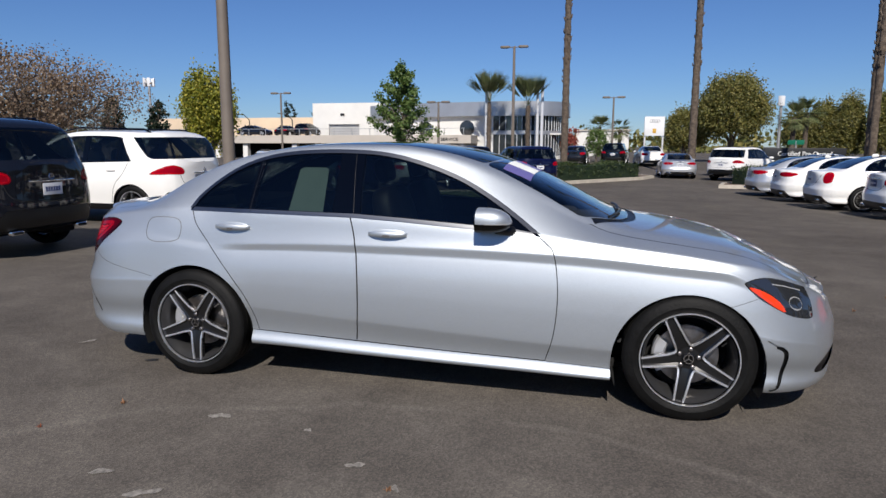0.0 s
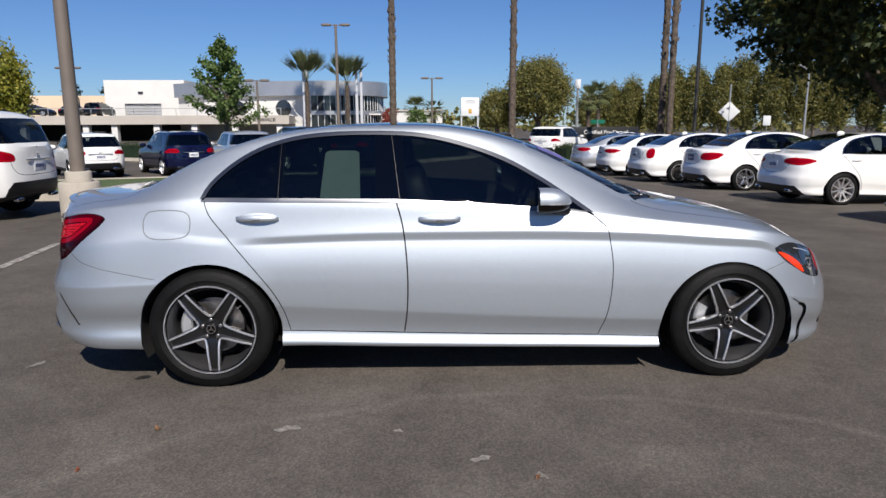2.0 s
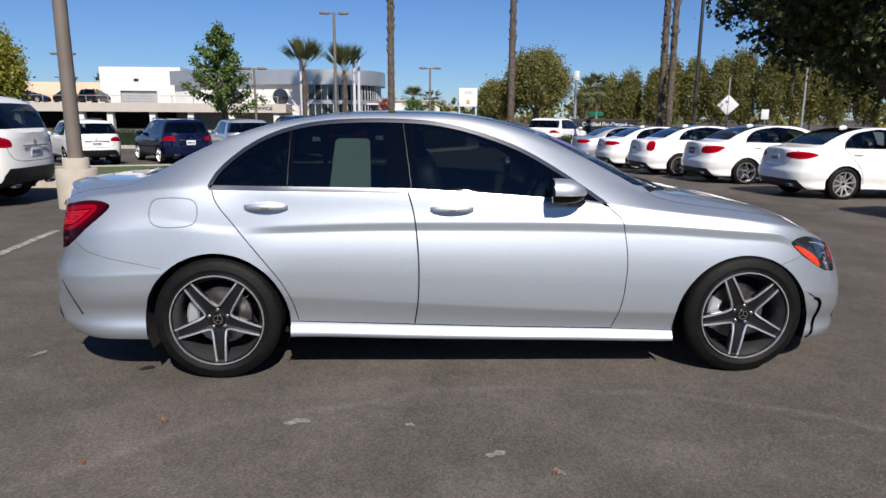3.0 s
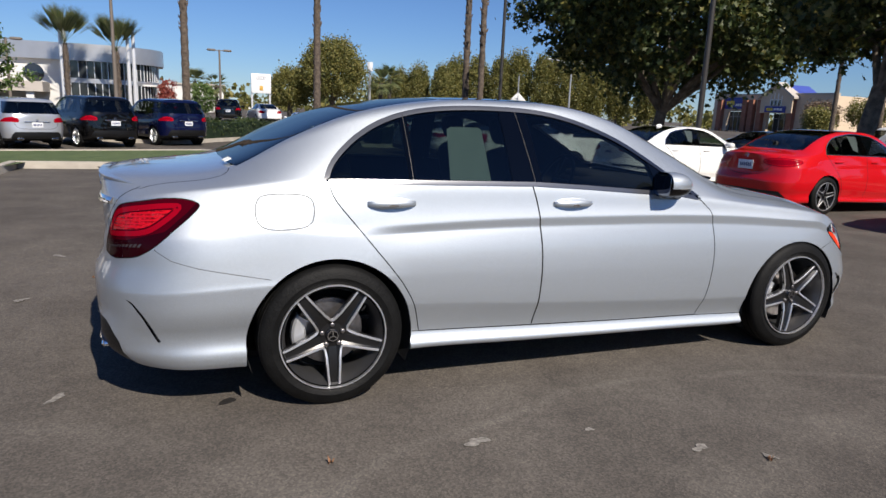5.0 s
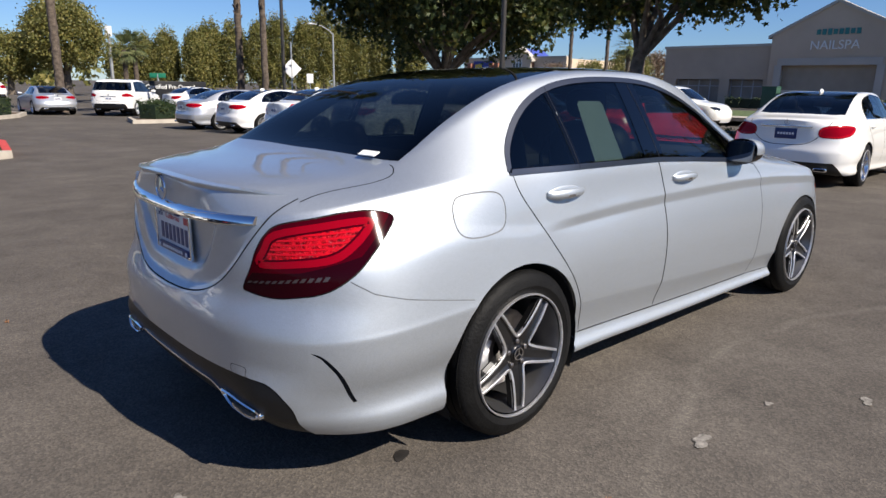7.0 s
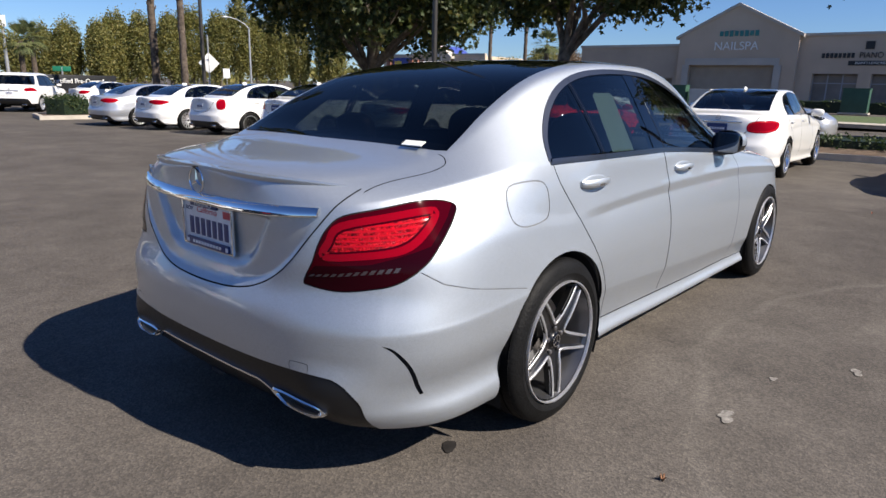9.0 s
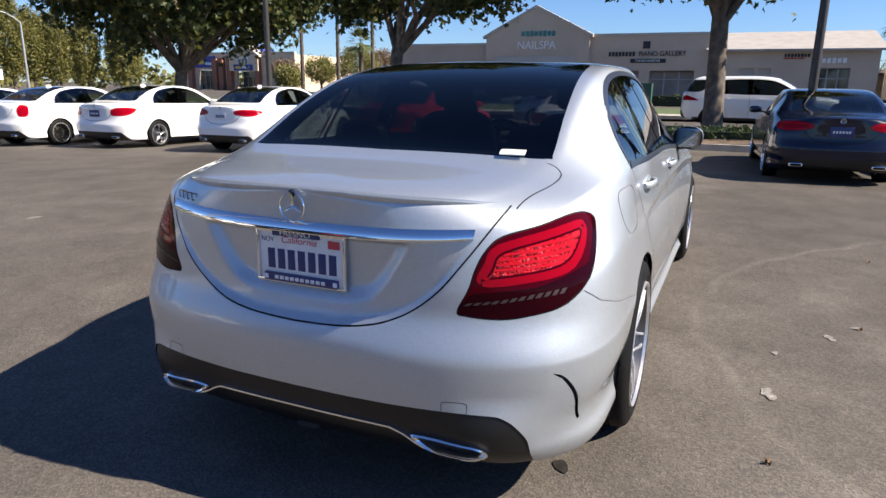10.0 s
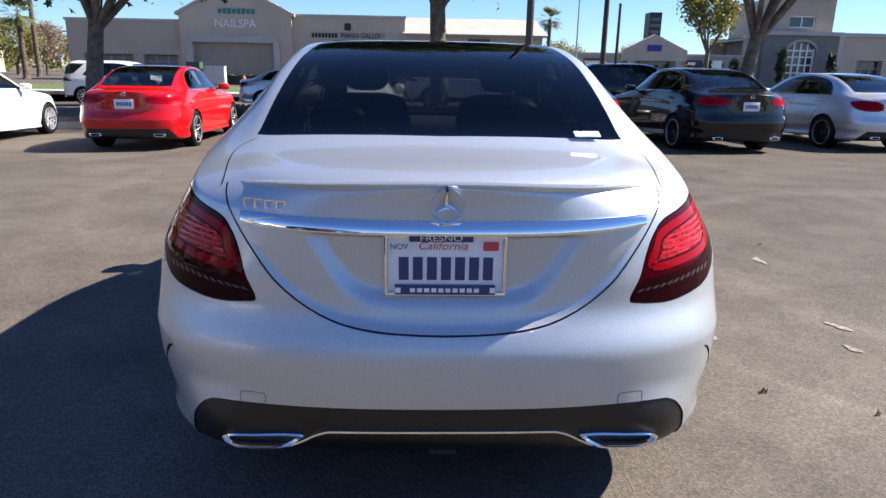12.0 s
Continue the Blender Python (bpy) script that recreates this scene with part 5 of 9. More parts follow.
    # diffuser trim and exhaust ends
    bm = bmesh.new()
    pts = spline2([(-0.60, 0.284), (-0.54, 0.273), (-0.44, 0.275), (-0.39, 0.290), (-0.33, 0.322), (-0.27, 0.330), (0, 0.332), (0.27, 0.330), (0.33, 0.322), (0.39, 0.290), (0.44, 0.275), (0.54, 0.273), (0.60, 0.284)], 6)
    path = []
    for y, z in pts:
        path.append(((sh.on_tail(y, max(z, 0.305)) + 0.004, y, z), Vector((0, 0, 1)), Vector((-1, 0, 0))))
    sweep(bm, path, [(-0.005, -0.012), (-0.005, 0.004), (-0.002, 0.007), (0.003, 0.006), (0.005, 0.0), (0.005, -0.012)])
    part("bumper_trim", bm, CHROME, car, "chrome strip along the diffuser", angle=30)
    for s in (-1, 1):
        out = spline2([(0.378, 0.312), (0.413, 0.320), (0.50, 0.317), (0.578, 0.312), (0.608, 0.292), (0.572, 0.271), (0.51, 0.267), (0.433, 0.273)], 5, True)
        bm = bmesh.new()
        rings = []
        for grow, back_x in ((1.0, 0.02), (1.0, -0.010), (0.94, -0.014), (0.82, -0.008), (0.78, 0.05)):
            ring = []
            for y, z in out:
                cy, cz = 0.495, 0.293
                x = sh.on_tail(y, max(z, 0.305)) + 0.006
                ring.append(bm.verts.new((x + back_x, s * (cy + (y - cy) * grow), cz + (z - cz) * (grow if grow == 1 else grow - 0.12))))
            rings.append(ring)
        for a, b in zip(rings, rings[1:]):
            for k in range(len(a)):
                bm.faces.new((a[k], a[(k + 1) % len(a)], b[(k + 1) % len(a)], b[k]))
        part("exhaust_end", bm, CHROME, car, "chrome exhaust end", angle=35)
        bm = bmesh.new()
        f = [bm.verts.new((sh.on_tail(y, max(z, 0.305)) + 0.03, s * (0.495 + (y - 0.495) * 0.84), 0.293 + (z - 0.293) * 0.74)) for y, z in out]
        bm.faces.new(f)
        part("exhaust_inside", bm, LINER, car)
    # paper left on the parcel shelf, seen through the glass
    bm = bmesh.new()
    bm_box(bm, -1.832, -0.478, 1.086, 0.032, 0.085, 0.004, rot=Euler((0, radians(-24), 0.1)).to_matrix())
    tagged(part("paper_slip", bm, PAPER, None), "small white paper slip on the rear window", "paper")


def sedan_mirrors(car):
    """Wing mirrors: a silver cap that tapers forward, a black foot and rim, and the glass facing back."""
    for s in (-1, 1):
        m = new("wing_mirror")
        m.parent = car
        turn = Euler((0, 0, s * 0.05)).to_matrix()
        at = lambda x, y, z: Vector((0.412, s * 0.890, 1.010)) + turn @ Vector((x, s * y, z))

        def shell(name, material, x0, x1, z_lo, z_hi, grow, label=""):
            bm = bmesh.new()
            rings = []
            for k in range(13):
                t = k / 12
                x = x0 + (x1 - x0) * t
                f = max(0.03, (1 - max(0.0, (x + 0.055) / 0.152) ** 2.4)) ** 0.5 if x > -0.055 else 1.0
                ring = []
                for j in range(28):
                    a = 2 * math.pi * j / 28
                    c, q = math.cos(a), math.sin(a)
                    y = 0.086 * grow * f * math.copysign(abs(c) ** 0.80, c) - 0.012 * (1 - f)
                    z = 0.068 * grow * f * math.copysign(abs(q) ** 0.82, q) - 0.012 * (1 - f)
                    ring.append(bm.verts.new(at(x, y, min(z_hi, max(z_lo, z)))))
                rings.append(ring)
            for p, q in zip(rings, rings[1:]):
                for j in range(28):
                    bm.faces.new((p[j], p[(j + 1) % 28], q[(j + 1) % 28], q[j]))
            bm.faces.new(rings[0])
            bm.faces.new(rings[-1][::-1])
            return part(name, bm, material, m, label, angle=45)

        shell("mirror_cap", SILVER, -0.080, 0.0965, -0.014, 1.0, 1.0, "silver mirror cap")
        shell("mirror_housing", GLOSS_BLACK, -0.082, 0.092, -1.0, -0.016, 0.975)
        shell("turn_signal", CLEAR_LENS, -0.03, 0.0967, -0.0155, -0.0105, 1.012)
        shell("mirror_surround", GLOSS_BLACK, -0.086, -0.0805, -1.0, 1.0, 0.985)
        bm = bmesh.new()
        bm_super(bm, at(-0.0865, 0.0, 0.0), (0.004, 0.072, 0.056), 0.3, 0.5, 28, 12, turn)
        part("mirror_glass", bm, MIRROR, m, "mirror glass")
        bm = bmesh.new()
        bm_tube(bm, [(0.50, s * 0.805, 0.945), (0.475, s * 0.840, 0.950), (0.425, s * 0.870, 0.962)], [0.030, 0.024, 0.027], 12)
        part("mirror_arm", bm, BLACK_TRIM, m)


def seat(name, x, y, parent, w=0.25, back=0.62, lean=-14):
    s = new(name)
    s.parent = parent
    bm = bmesh.new()
    bm_super(bm, (x, y, 0.50), (0.26, w, 0.10), 0.5, 0.5)
    part("seat_cushion", bm, LEATHER, s)
    r = Euler((0, radians(lean), 0)).to_matrix()
    c = Vector((x - 0.24, y, 0.55)) + r @ Vector((0, 0, back / 2))
    bm = bmesh.new()
    bm_super(bm, c, (0.085, w * 0.96, back / 2), 0.45, 0.5, 24, 16, r)
    part("backrest", bm, LEATHER, s)
    c = Vector((x - 0.24, y, 0.55)) + r @ Vector((0.0, 0, back + 0.10))
    bm = bmesh.new()
    bm_super(bm, c, (0.045, 0.115, 0.075), 0.6, 0.6, 20, 12, r)
    part("headrest", bm, LEATHER, s)


def sedan_cabin(car, sh):
    for y in (-0.36, 0.36):
        seat("seat", 0.05, y, car)
    for y in (-0.40, 0.40):
        seat("seat", -0.85, y, car, 0.26, 0.46, -22)
    bm = bmesh.new()
    bm_super(bm, (0.85, 0, 0.84), (0.28, 0.68, 0.12), 0.5, 0.4, 32, 12)
    bm_super(bm, (0.70, 0.36, 0.93), (0.10, 0.2, 0.05), 0.6, 0.6)
    part("dashboard", bm, CABIN, car)
    bm = bmesh.new()
    m = pose(0.44, 0.36, 0.90, 0, -65, 0)
    pts = [m @ Vector((0.185 * math.cos(a), 0.185 * math.sin(a), 0)) for a in np.linspace(0, 2 * math.pi, 33)]
    bm_tube(bm, pts, 0.015, 8, caps=False)
    for a in (0.1, math.pi - 0.1, math.pi / 2 * 3):
        bm_tube(bm, [m @ Vector((0, 0, 0.01)), m @ Vector((0.18 * math.cos(a), 0.18 * math.sin(a), 0))], 0.016, 8)
    part("steering_wheel", bm, LEATHER, car)
    bm = bmesh.new()
    bm_box(bm, -1.55, 0, 1.02, 0.55, 1.15, 0.02, bevel=0.005)
    part("parcel_shelf", bm, CABIN, car)
    bm = bmesh.new()
    bm_box(bm, -0.2, 0, 0.36, 2.6, 1.45, 0.02)
    bm_box(bm, 0.1, 0, 0.50, 1.1, 0.22, 0.26, bevel=0.03)
    part("cabin_floor", bm, CABIN, car)
    # sales sheet taped inside the rear door window
    bm = bmesh.new()
    q = []
    for x, z in ((-0.832, 0.995), (-0.612, 0.995), (-0.622, 1.255), (-0.640, 1.268), (-0.785, 1.268), (-0.808, 1.255)):
        q.append(bm.verts.new((x, -(sh.on_side(x, z) - 0.06), z)))
    bm.faces.new(q)
    r = bmesh.ops.extrude_face_region(bm, geom=bm.faces[:])
    bmesh.ops.translate(bm, vec=(0, 0.001, 0), verts=[v for v in r["geom"] if isinstance(v, bmesh.types.BMVert)])
    tagged(part("sales_sheet", bm, PAPER, None, smooth=False), "pale printed sales sheet taped inside the car window", "paper")
    # banner film inside the top of the windscreen
    for nm, m, y0, y1 in (("banner", PURPLE, -0.50, -0.30), ("banner", PAPER, -0.297, 0.02), ("banner", PURPLE, 0.023, 0.45)):
        bm = bmesh.new()
        rows = []
        for i in range(4):
            row = []
            for j in range(9):
                x, y = 0.40 + 0.16 * i / 3, y0 + (y1 - y0) * j / 8
                h = sh.bvh().ray_cast(Vector((x, abs(y) + 1e-4, 3)), Vector((0, 0, -1)))
                row.append(bm.verts.new((x, y, h[0].z + 0.003)))
            rows.append(row)
        for p, q in zip(rows, rows[1:]):
            for j in range(8):
                bm.faces.new((p[j], p[j + 1], q[j + 1], q[j]))
        part(nm, bm, m, car, "purple and white banner film on the windscreen")
    # wipers at the foot of the windscreen
    for y0, y1 in ((0.50, -0.08), (0.0, -0.52)):
        bm = bmesh.new()
        pts = []
        for k in range(7):
            y = y0 + (y1 - y0) * k / 6
            x = 1.075 - 0.05 * (y / 0.5) ** 2 - 0.02 * k / 6
            h = sh.bvh().ray_cast(Vector((x, abs(y) + 1e-4, 3)), Vector((0, 0, -1)))
            pts.append((x, y, h[0].z + 0.014))
        bm_tube(bm, pts, 0.008, 6)
        part("wiper", bm, BLACK_TRIM, car)


HEAD_GLASS = mat("headlamp_cover", (0.02, 0.022, 0.026), rough=0.04, coat=1.0, spec=0.7)
tint_front = tinted_glass("front_window_glass", (0.26, 0.30, 0.29), rough=0.01)


# ---- other cars ----
def scaled(spec, sx, sy, sz, lift=0.0):
    """A body spec stretched along, across and up."""
    out = dict(spec)
    for k in ("top", "belt", "sill", "rail_z"):
        out[k] = [(x * sx, z * sz + lift) for x, z in spec[k]]
    out["levels"] = [(g, [(x * sx, z * sz + lift) for x, z in line]) for g, line in spec.get("levels", [])]
    for k in ("wid", "rail_y"):
        out[k] = [(x * sx, y * sy) for x, y in spec[k]]
    for k in ("rear", "front"):
        out[k] = [(z * sz + lift, x * sx) for z, x in spec[k]]
    out["rear_x"], out["front_x"] = spec["rear_x"] * sx, spec["front_x"] * sx
    out["shape"] = None
    return out


SUV = dict(
    rear_x=-2.42, front_x=2.36, corner=(0.5, 3.0, 0.65, 2.6),
    top=[(-2.43, 1.16), (-2.38, 1.20), (-2.25, 1.42), (-2.12, 1.62), (-2.0, 1.70), (-1.5, 1.745), (-0.7, 1.765), (0, 1.75), (0.35, 1.69), (0.7, 1.50), (1.05, 1.26), (1.22, 1.165), (1.4, 1.135), (1.9, 1.06), (2.2, 0.97), (2.36, 0.82)],
    belt=[(-2.42, 1.08), (-2.2, 1.13), (-1.5, 1.13), (0, 1.11), (1.0, 1.06), (1.5, 1.02), (2.0, 0.93), (2.3, 0.78)],
    sill=[(-2.42, 0.40), (-2.2, 0.33), (-1.5, 0.29), (0, 0.28), (1.5, 0.28), (2.3, 0.30)],
    wid=[(-2.42, 0.90), (-2.0, 0.945), (-1.46, 0.96), (0, 0.95), (1.46, 0.96), (2.0, 0.93), (2.36, 0.88)],
    rail_y=[(-2.4, 0.70), (-2.1, 0.68), (-1.0, 0.68), (0.2, 0.68), (0.6, 0.70), (1.0, 0.77), (1.4, 0.75), (2.3, 0.62)],
    rail_z=[(-2.4, 1.15), (-2.28, 1.35), (-2.15, 1.55), (-2.0, 1.64), (-1.5, 1.69), (-0.6, 1.71), (0, 1.69), (0.35, 1.61), (0.7, 1.40), (1.0, 1.16), (1.3, 1.09), (1.9, 1.02), (2.3, 0.88)],
    rear=[(0.3, -2.34), (0.45, -2.41), (0.65, -2.42), (0.85, -2.405), (1.05, -2.40), (1.25, -2.39)],
    front=[(0.3, 2.28), (0.45, 2.35), (0.7, 2.36), (0.9, 2.30)],
    section=[(0.92, 0.0), (0.95, 0.03), (0.96, 0.10), (0.965, 0.18), (0.98, 0.30), (0.995, 0.42), (1.0, 0.55), (1.0, 0.66), (0.99, 0.76), (0.98, 0.83), (0.965, 0.90), (0.935, 1.0)], shape=None)

WHEEL_CACHE = {}


def cached_wheel(car, x, y, side, R, rim, style, face, turn):
    key = (round(R, 3), round(rim, 3), style, face.name)
    if key not in WHEEL_CACHE:
        WHEEL_CACHE[key] = wheel(car, x, y, side, R, rim, 0.22, style, 0.3, face, fine=False)
        return
    w = copy_thing(WHEEL_CACHE[key], pose(x, y, R, 0, 0, 0 if side < 0 else 180) @ pose(0, 0, 0, 0, turn, 0))
    w.parent = car


def parked_car(kind, paint, x, y, heading, label, sx=1.0, sy=1.0, sz=1.0, style="ten", face=None, glass=None, lamp="wedge", plate=True, dark_foot=True, sheet=False, name=None, base=0.0, roof=None, rails=False):
    """A parked car; x, y is the middle of its rear axle."""
    suv = kind == "suv"
    src = SUV if suv else SEDAN
    sp = scaled(src, sx, sy, sz)
    ax = (1.46 if suv else 1.42) * sx
    R = 0.37 * (sz if suv else 1) if suv else 0.33
    rim = R * 0.72
    car = tagged(new(name or ("suv" if suv else "sedan")), label, "car", "cars on the lot")
    car.matrix_basis = pose(x, y, ground_z(x + 1.4 * math.cos(radians(heading)), y + 1.4 * math.sin(radians(heading))) + base, 0, 0, heading) @ Matrix.Translation((ax, 0, 0))
    sh = Shell(sp, 76, 46)
    side = lambda c, n: (n[:, 1] > 0.25)
    up = lambda c, n: (n[:, 2] > 0.3)
    T = lambda pts: np.array([(a * sx, b * sz) for a, b in pts])
    Tp = lambda pts: np.array([(a * sx, b * sy) for a, b in pts])
    Tr = lambda pts: np.array([(a * sy, b * sz) for a, b in pts])
    ra = R + 0.048
    for cx in (-ax, ax):
        a = np.radians(np.linspace(-4, 184, 26))
        sh.cut("hole", np.vstack([np.stack([cx + ra * np.cos(a), R - 0.02 + ra * np.sin(a)], 1), [(cx - ra, 0.0), (cx + ra, 0.0)]]), "side", test=lambda c, n: c[:, 1] > 0.45)
    if suv:
        dlo = np.vstack([spline2([(-1.46, 1.185), (-1.36, 1.32), (-1.22, 1.54), (-1.14, 1.625), (-0.6, 1.655), (0.0, 1.635), (0.3, 1.56), (0.6, 1.40), (0.92, 1.165)], 4), [(0.5, 1.145), (-0.5, 1.155), (-1.42, 1.178)]])
        cuts = [(-2.1, -1.17), (-1.12, -0.50), (-0.38, 1.0)]
        rear = [(-0.1, 1.235), (0.80, 1.235), (0.95, 1.24), (0.90, 1.60), (0.60, 1.625), (-0.1, 1.635)]
        sh.cut("rear_window", Tr(rear), "rear", ["body"], lambda c, n: (n[:, 0] < -0.25) & (c[:, 0] < -1.8 * sx))
        sh.cut("rear_window", T([(-1.42, 1.62), (-1.60, 1.44), (-1.78, 1.27), (-1.90, 1.225), (-2.7, 1.235), (-2.7, 1.60), (-2.05, 1.625)]), "side", ["body"], lambda c, n: (n[:, 1] > 0.2) & (c[:, 0] < -1.3 * sx))
        ws = np.vstack([[(1.20, -0.1), (1.20, 0)], [(1.13, 0.4), (0.98, 0.68)], [(0.55, 0.63), (0.38, 0.60)], [(0.42, 0.3), (0.44, 0), (0.44, -0.1)]])
        lines = [[(-0.44, 1.15), (-0.43, 0.8), (-0.44, 0.42)], [(0.98, 1.12), (1.0, 0.8), (0.95, 0.42)], [(-1.40, 1.17), (-1.30, 0.95), (-1.12, 0.75), (-1.02, 0.42)]]
        py, px = (lambda v: sh.p_at(y=v * sy)), (lambda v: sh.p_at(x=v * sx))
        lampz = [(py(0.58), 0.95), (py(0.60), 1.06), (py(0.76), 1.115), (px(-2.28), 1.115), (px(-2.15), 1.09), (px(-1.86), 0.955), (px(-2.1), 0.945), (py(0.80), 0.95)]
        lid = [(0.0, 0.72), (0.45, 0.73), (0.60, 0.80), (0.66, 0.95), (0.69, 1.10)]
        foot = 0.62
    else:
        dlo = np.vstack([spline2([(-1.447, 1.022), (-1.36, 1.15), (-1.13, 1.293), (-0.73, 1.364), (-0.46, 1.366), (-0.04, 1.306), (0.36, 1.128), (0.575, 0.982)], 4), [(0.2, 0.992), (-0.4, 1.005), (-1.44, 1.020)]])
        cuts = [(-1.6, -1.058), (-1.025, -0.530), (-0.40, 0.8)]
        rw = np.vstack([[(-0.855, -0.1), (-0.855, 0.0)], [(-0.83, 0.46), (-0.9, 0.515), (-1.5, 0.572), (-1.78, 0.598), (-1.83, 0.45), (-1.845, 0.0), (-1.845, -0.1)]])
        sh.cut("rear_window", Tp(rw), "top", ["body"], up)
        ws = np.vstack([[(1.115, -0.1), (1.115, 0.0)], [(1.03, 0.45), (0.86, 0.625)], [(0.55, 0.575), (0.32, 0.52)], [(0.37, 0.0), (0.37, -0.1)]])
        lines = [[(-0.41, 1.01), (-0.37, 0.66), (-0.38, 0.31)], [(0.62, 0.98), (0.77, 0.70), (0.71, 0.30)], [(-1.45, 1.02), (-1.29, 0.85), (-1.085, 0.60), (-0.99, 0.31)]]
        py, px = (lambda v: sh.p_at(y=v * sy)), (lambda v: sh.p_at(x=v * sx))
        if lamp == "tall":
            lampz = [(py(0.66), 0.74), (py(0.68), 0.90), (px(-2.2), 0.985), (px(-2.10), 0.98), (px(-2.12), 0.86), (px(-2.2), 0.73)]
        elif lamp == "slim":
            lampz = [(py(0.40), 0.84), (py(0.44), 0.915), (py(0.70), 0.945), (px(-2.1), 0.93), (px(-1.98), 0.89), (px(-2.1), 0.84), (py(0.7), 0.80)]
        else:
            lampz = [(py(0.47), 0.77), (py(0.50), 0.88), (py(0.66), 0.93), (px(-2.1), 0.935), (px(-1.95), 0.90), (px(-2.08), 0.82), (px(-2.2), 0.775), (py(0.66), 0.75)]
        lid = [(0.0, 0.64), (0.20, 0.645), (0.36, 0.70), (0.485, 0.83), (0.553, 0.965), (0.57, 1.02)]
        foot = 0.40
    sh.cut("window_frame", T(dlo), "side", ["body"], side)
    inner = offset(T(dlo), -0.018)
    for a, b in cuts:
        poly = [tuple(q) for q in inner]
        for bound, keep in ((a * sx, 1), (b * sx, -1)):
            res = []
            for i in range(len(poly)):
                p, q = poly[i], poly[(i + 1) % len(poly)]
                f, g = (p[0] - bound) * keep, (q[0] - bound) * keep
                if f >= 0:
                    res.append(p)
                if f * g < 0:
                    t = f / (f - g)
                    res.append((p[0] + (q[0] - p[0]) * t, p[1] + (q[1] - p[1]) * t))
            poly = res
        sh.cut("glass", poly, "side", ["window_frame"], side)
    sh.cut("windscreen", Tp(ws), "top", ["body"], lambda c, n: (n[:, 2] > 0.2) & (c[:, 2] > 0.85))
    lampz = np.array([(p, z * sz) for p, z in lampz])
    sh.cut("tail_lamp", spline2(lampz, 3, True), "arc", ["body"], lambda c, n: c[:, 0] < -1.6 * sx)
    sh.ring(offset(spline2(lampz, 3, True), -0.022), 0.010, "arc", ["tail_lamp"], None, "lamp_core")
    if not suv:
        sh.ring(offset(T(dlo), -0.003), 0.014, "side", ["body", "window_frame", "glass"], side, "window_chrome")
    rear_face = lambda c, n: (n[:, 0] < -0.3) & (c[:, 0] < -1.8 * sx)
    sh.seam(spline2(Tr(lid), 4), 0.009, "rear", ["body"], rear_face)
    for ln in lines:
        sh.seam(spline2(T(ln), 4), 0.009, "side", ["body"], side)
    if dark_foot:
        sh.cut("foot", Tr([(-0.1, 0.05), (0.85, 0.05), (0.74, foot - 0.10), (0.66, foot), (-0.1, foot + 0.005)]), "rear", ["body"], lambda c, n: (c[:, 0] < -1.8 * sx) & (n[:, 0] < 0.1))
    if suv:
        sh.cut("sill_trim", [(-3, 0.05), (3, 0.05), (3, 0.40 * sz), (-3, 0.40 * sz)], "side", ["body"], lambda c, n: (c[:, 1] > 0.5) & (np.abs(c[:, 0]) < 2.3))
    sh.cut("head_lamp", np.array([(sh.p_at(x=a * sx), b * sz) for a, b in ([(1.72, 0.72), (1.85, 0.75), (2.05, 0.70), (2.1, 0.63), (1.95, 0.60)] if not suv else [(1.9, 0.93), (2.05, 0.95), (2.25, 0.88), (2.25, 0.78), (2.1, 0.80)])]), "arc", ["body"], lambda c, n: c[:, 0] > 1.4)
    if roof:
        sh.cut("roof_panel", Tp([(0.35, -0.1), (0.32, 0.50), (-0.3, 0.54), (-0.80, 0.50), (-0.84, -0.1)]), "top", ["body"], up)
    sh.emit("body", "body", paint, car)
    g = glass or DARK_GLASS
    for s in (1, -1):
        sh.emit("glass", "side_window", g, car, side=s)
        sh.emit("window_frame", "window_pillar", GLOSS_BLACK, car, side=s)
        sh.emit("tail_lamp", "tail_lamp", RED_LENS, car, side=s, push=0.002, label="red tail lamp")
        sh.emit("head_lamp", "head_lamp", HEAD_GLASS, car, side=s)
        m = new("wing_mirror")
        m.parent = car
        bm = bmesh.new()
        zz = (1.20 if suv else 1.03) * sz
        bm_super(bm, ((0.78 if suv else 0.43) * sx, s * (0.99 if suv else 0.95) * sy, zz), (0.08, 0.11, 0.065), 0.7, 0.65, 16, 8)
        part("mirror_cap", bm, paint, m)
        bm = bmesh.new()
        bm_box(bm, (0.75 if suv else 0.42) * sx, s * (0.92 if suv else 0.86) * sy, zz - 0.04, 0.05, 0.14, 0.03, bevel=0.008)
        part("mirror_arm", bm, BLACK_TRIM, m)
        for hx in ((-1.05, -0.12) if suv else (-1.15, -0.19)):
            hz = (1.02 if suv else 0.90) * sz
            yy = sh.on_side(hx * sx, hz)
            bm = bmesh.new()
            bm_super(bm, (hx * sx, s * (yy + 0.014), hz), (0.105, 0.014, 0.015), 0.6, 0.6, 14, 6)
            part("door_handle", bm, paint, car)
        sh.emit("lamp_core", "light_guide", RED_BRIGHT, car, side=s, push=0.004)
        sh.emit("window_chrome", "window_trim", SATIN, car, side=s, push=0.003)
    tagged(sh.emit("shut_line", "panel_gap", SEAM, car, push=-0.003), kind="stuff")
    sh.emit("windscreen", "windscreen", WINDSCREEN, car)
    sh.emit("rear_window", "rear_window", g, car)
    sh.emit("foot", "rear_apron", BLACK_TRIM, car, push=-0.003)
    sh.emit("sill_trim", "sill_trim", BLACK_TRIM, car, push=-0.001)
    sh.emit("roof_panel", "roof_panel", ROOF_GLASS, car, push=0.001)
    sh.emit(["body", "window_frame", "shut_line"], "lining", CABIN, car, push=-0.022)
    bm = bmesh.new()
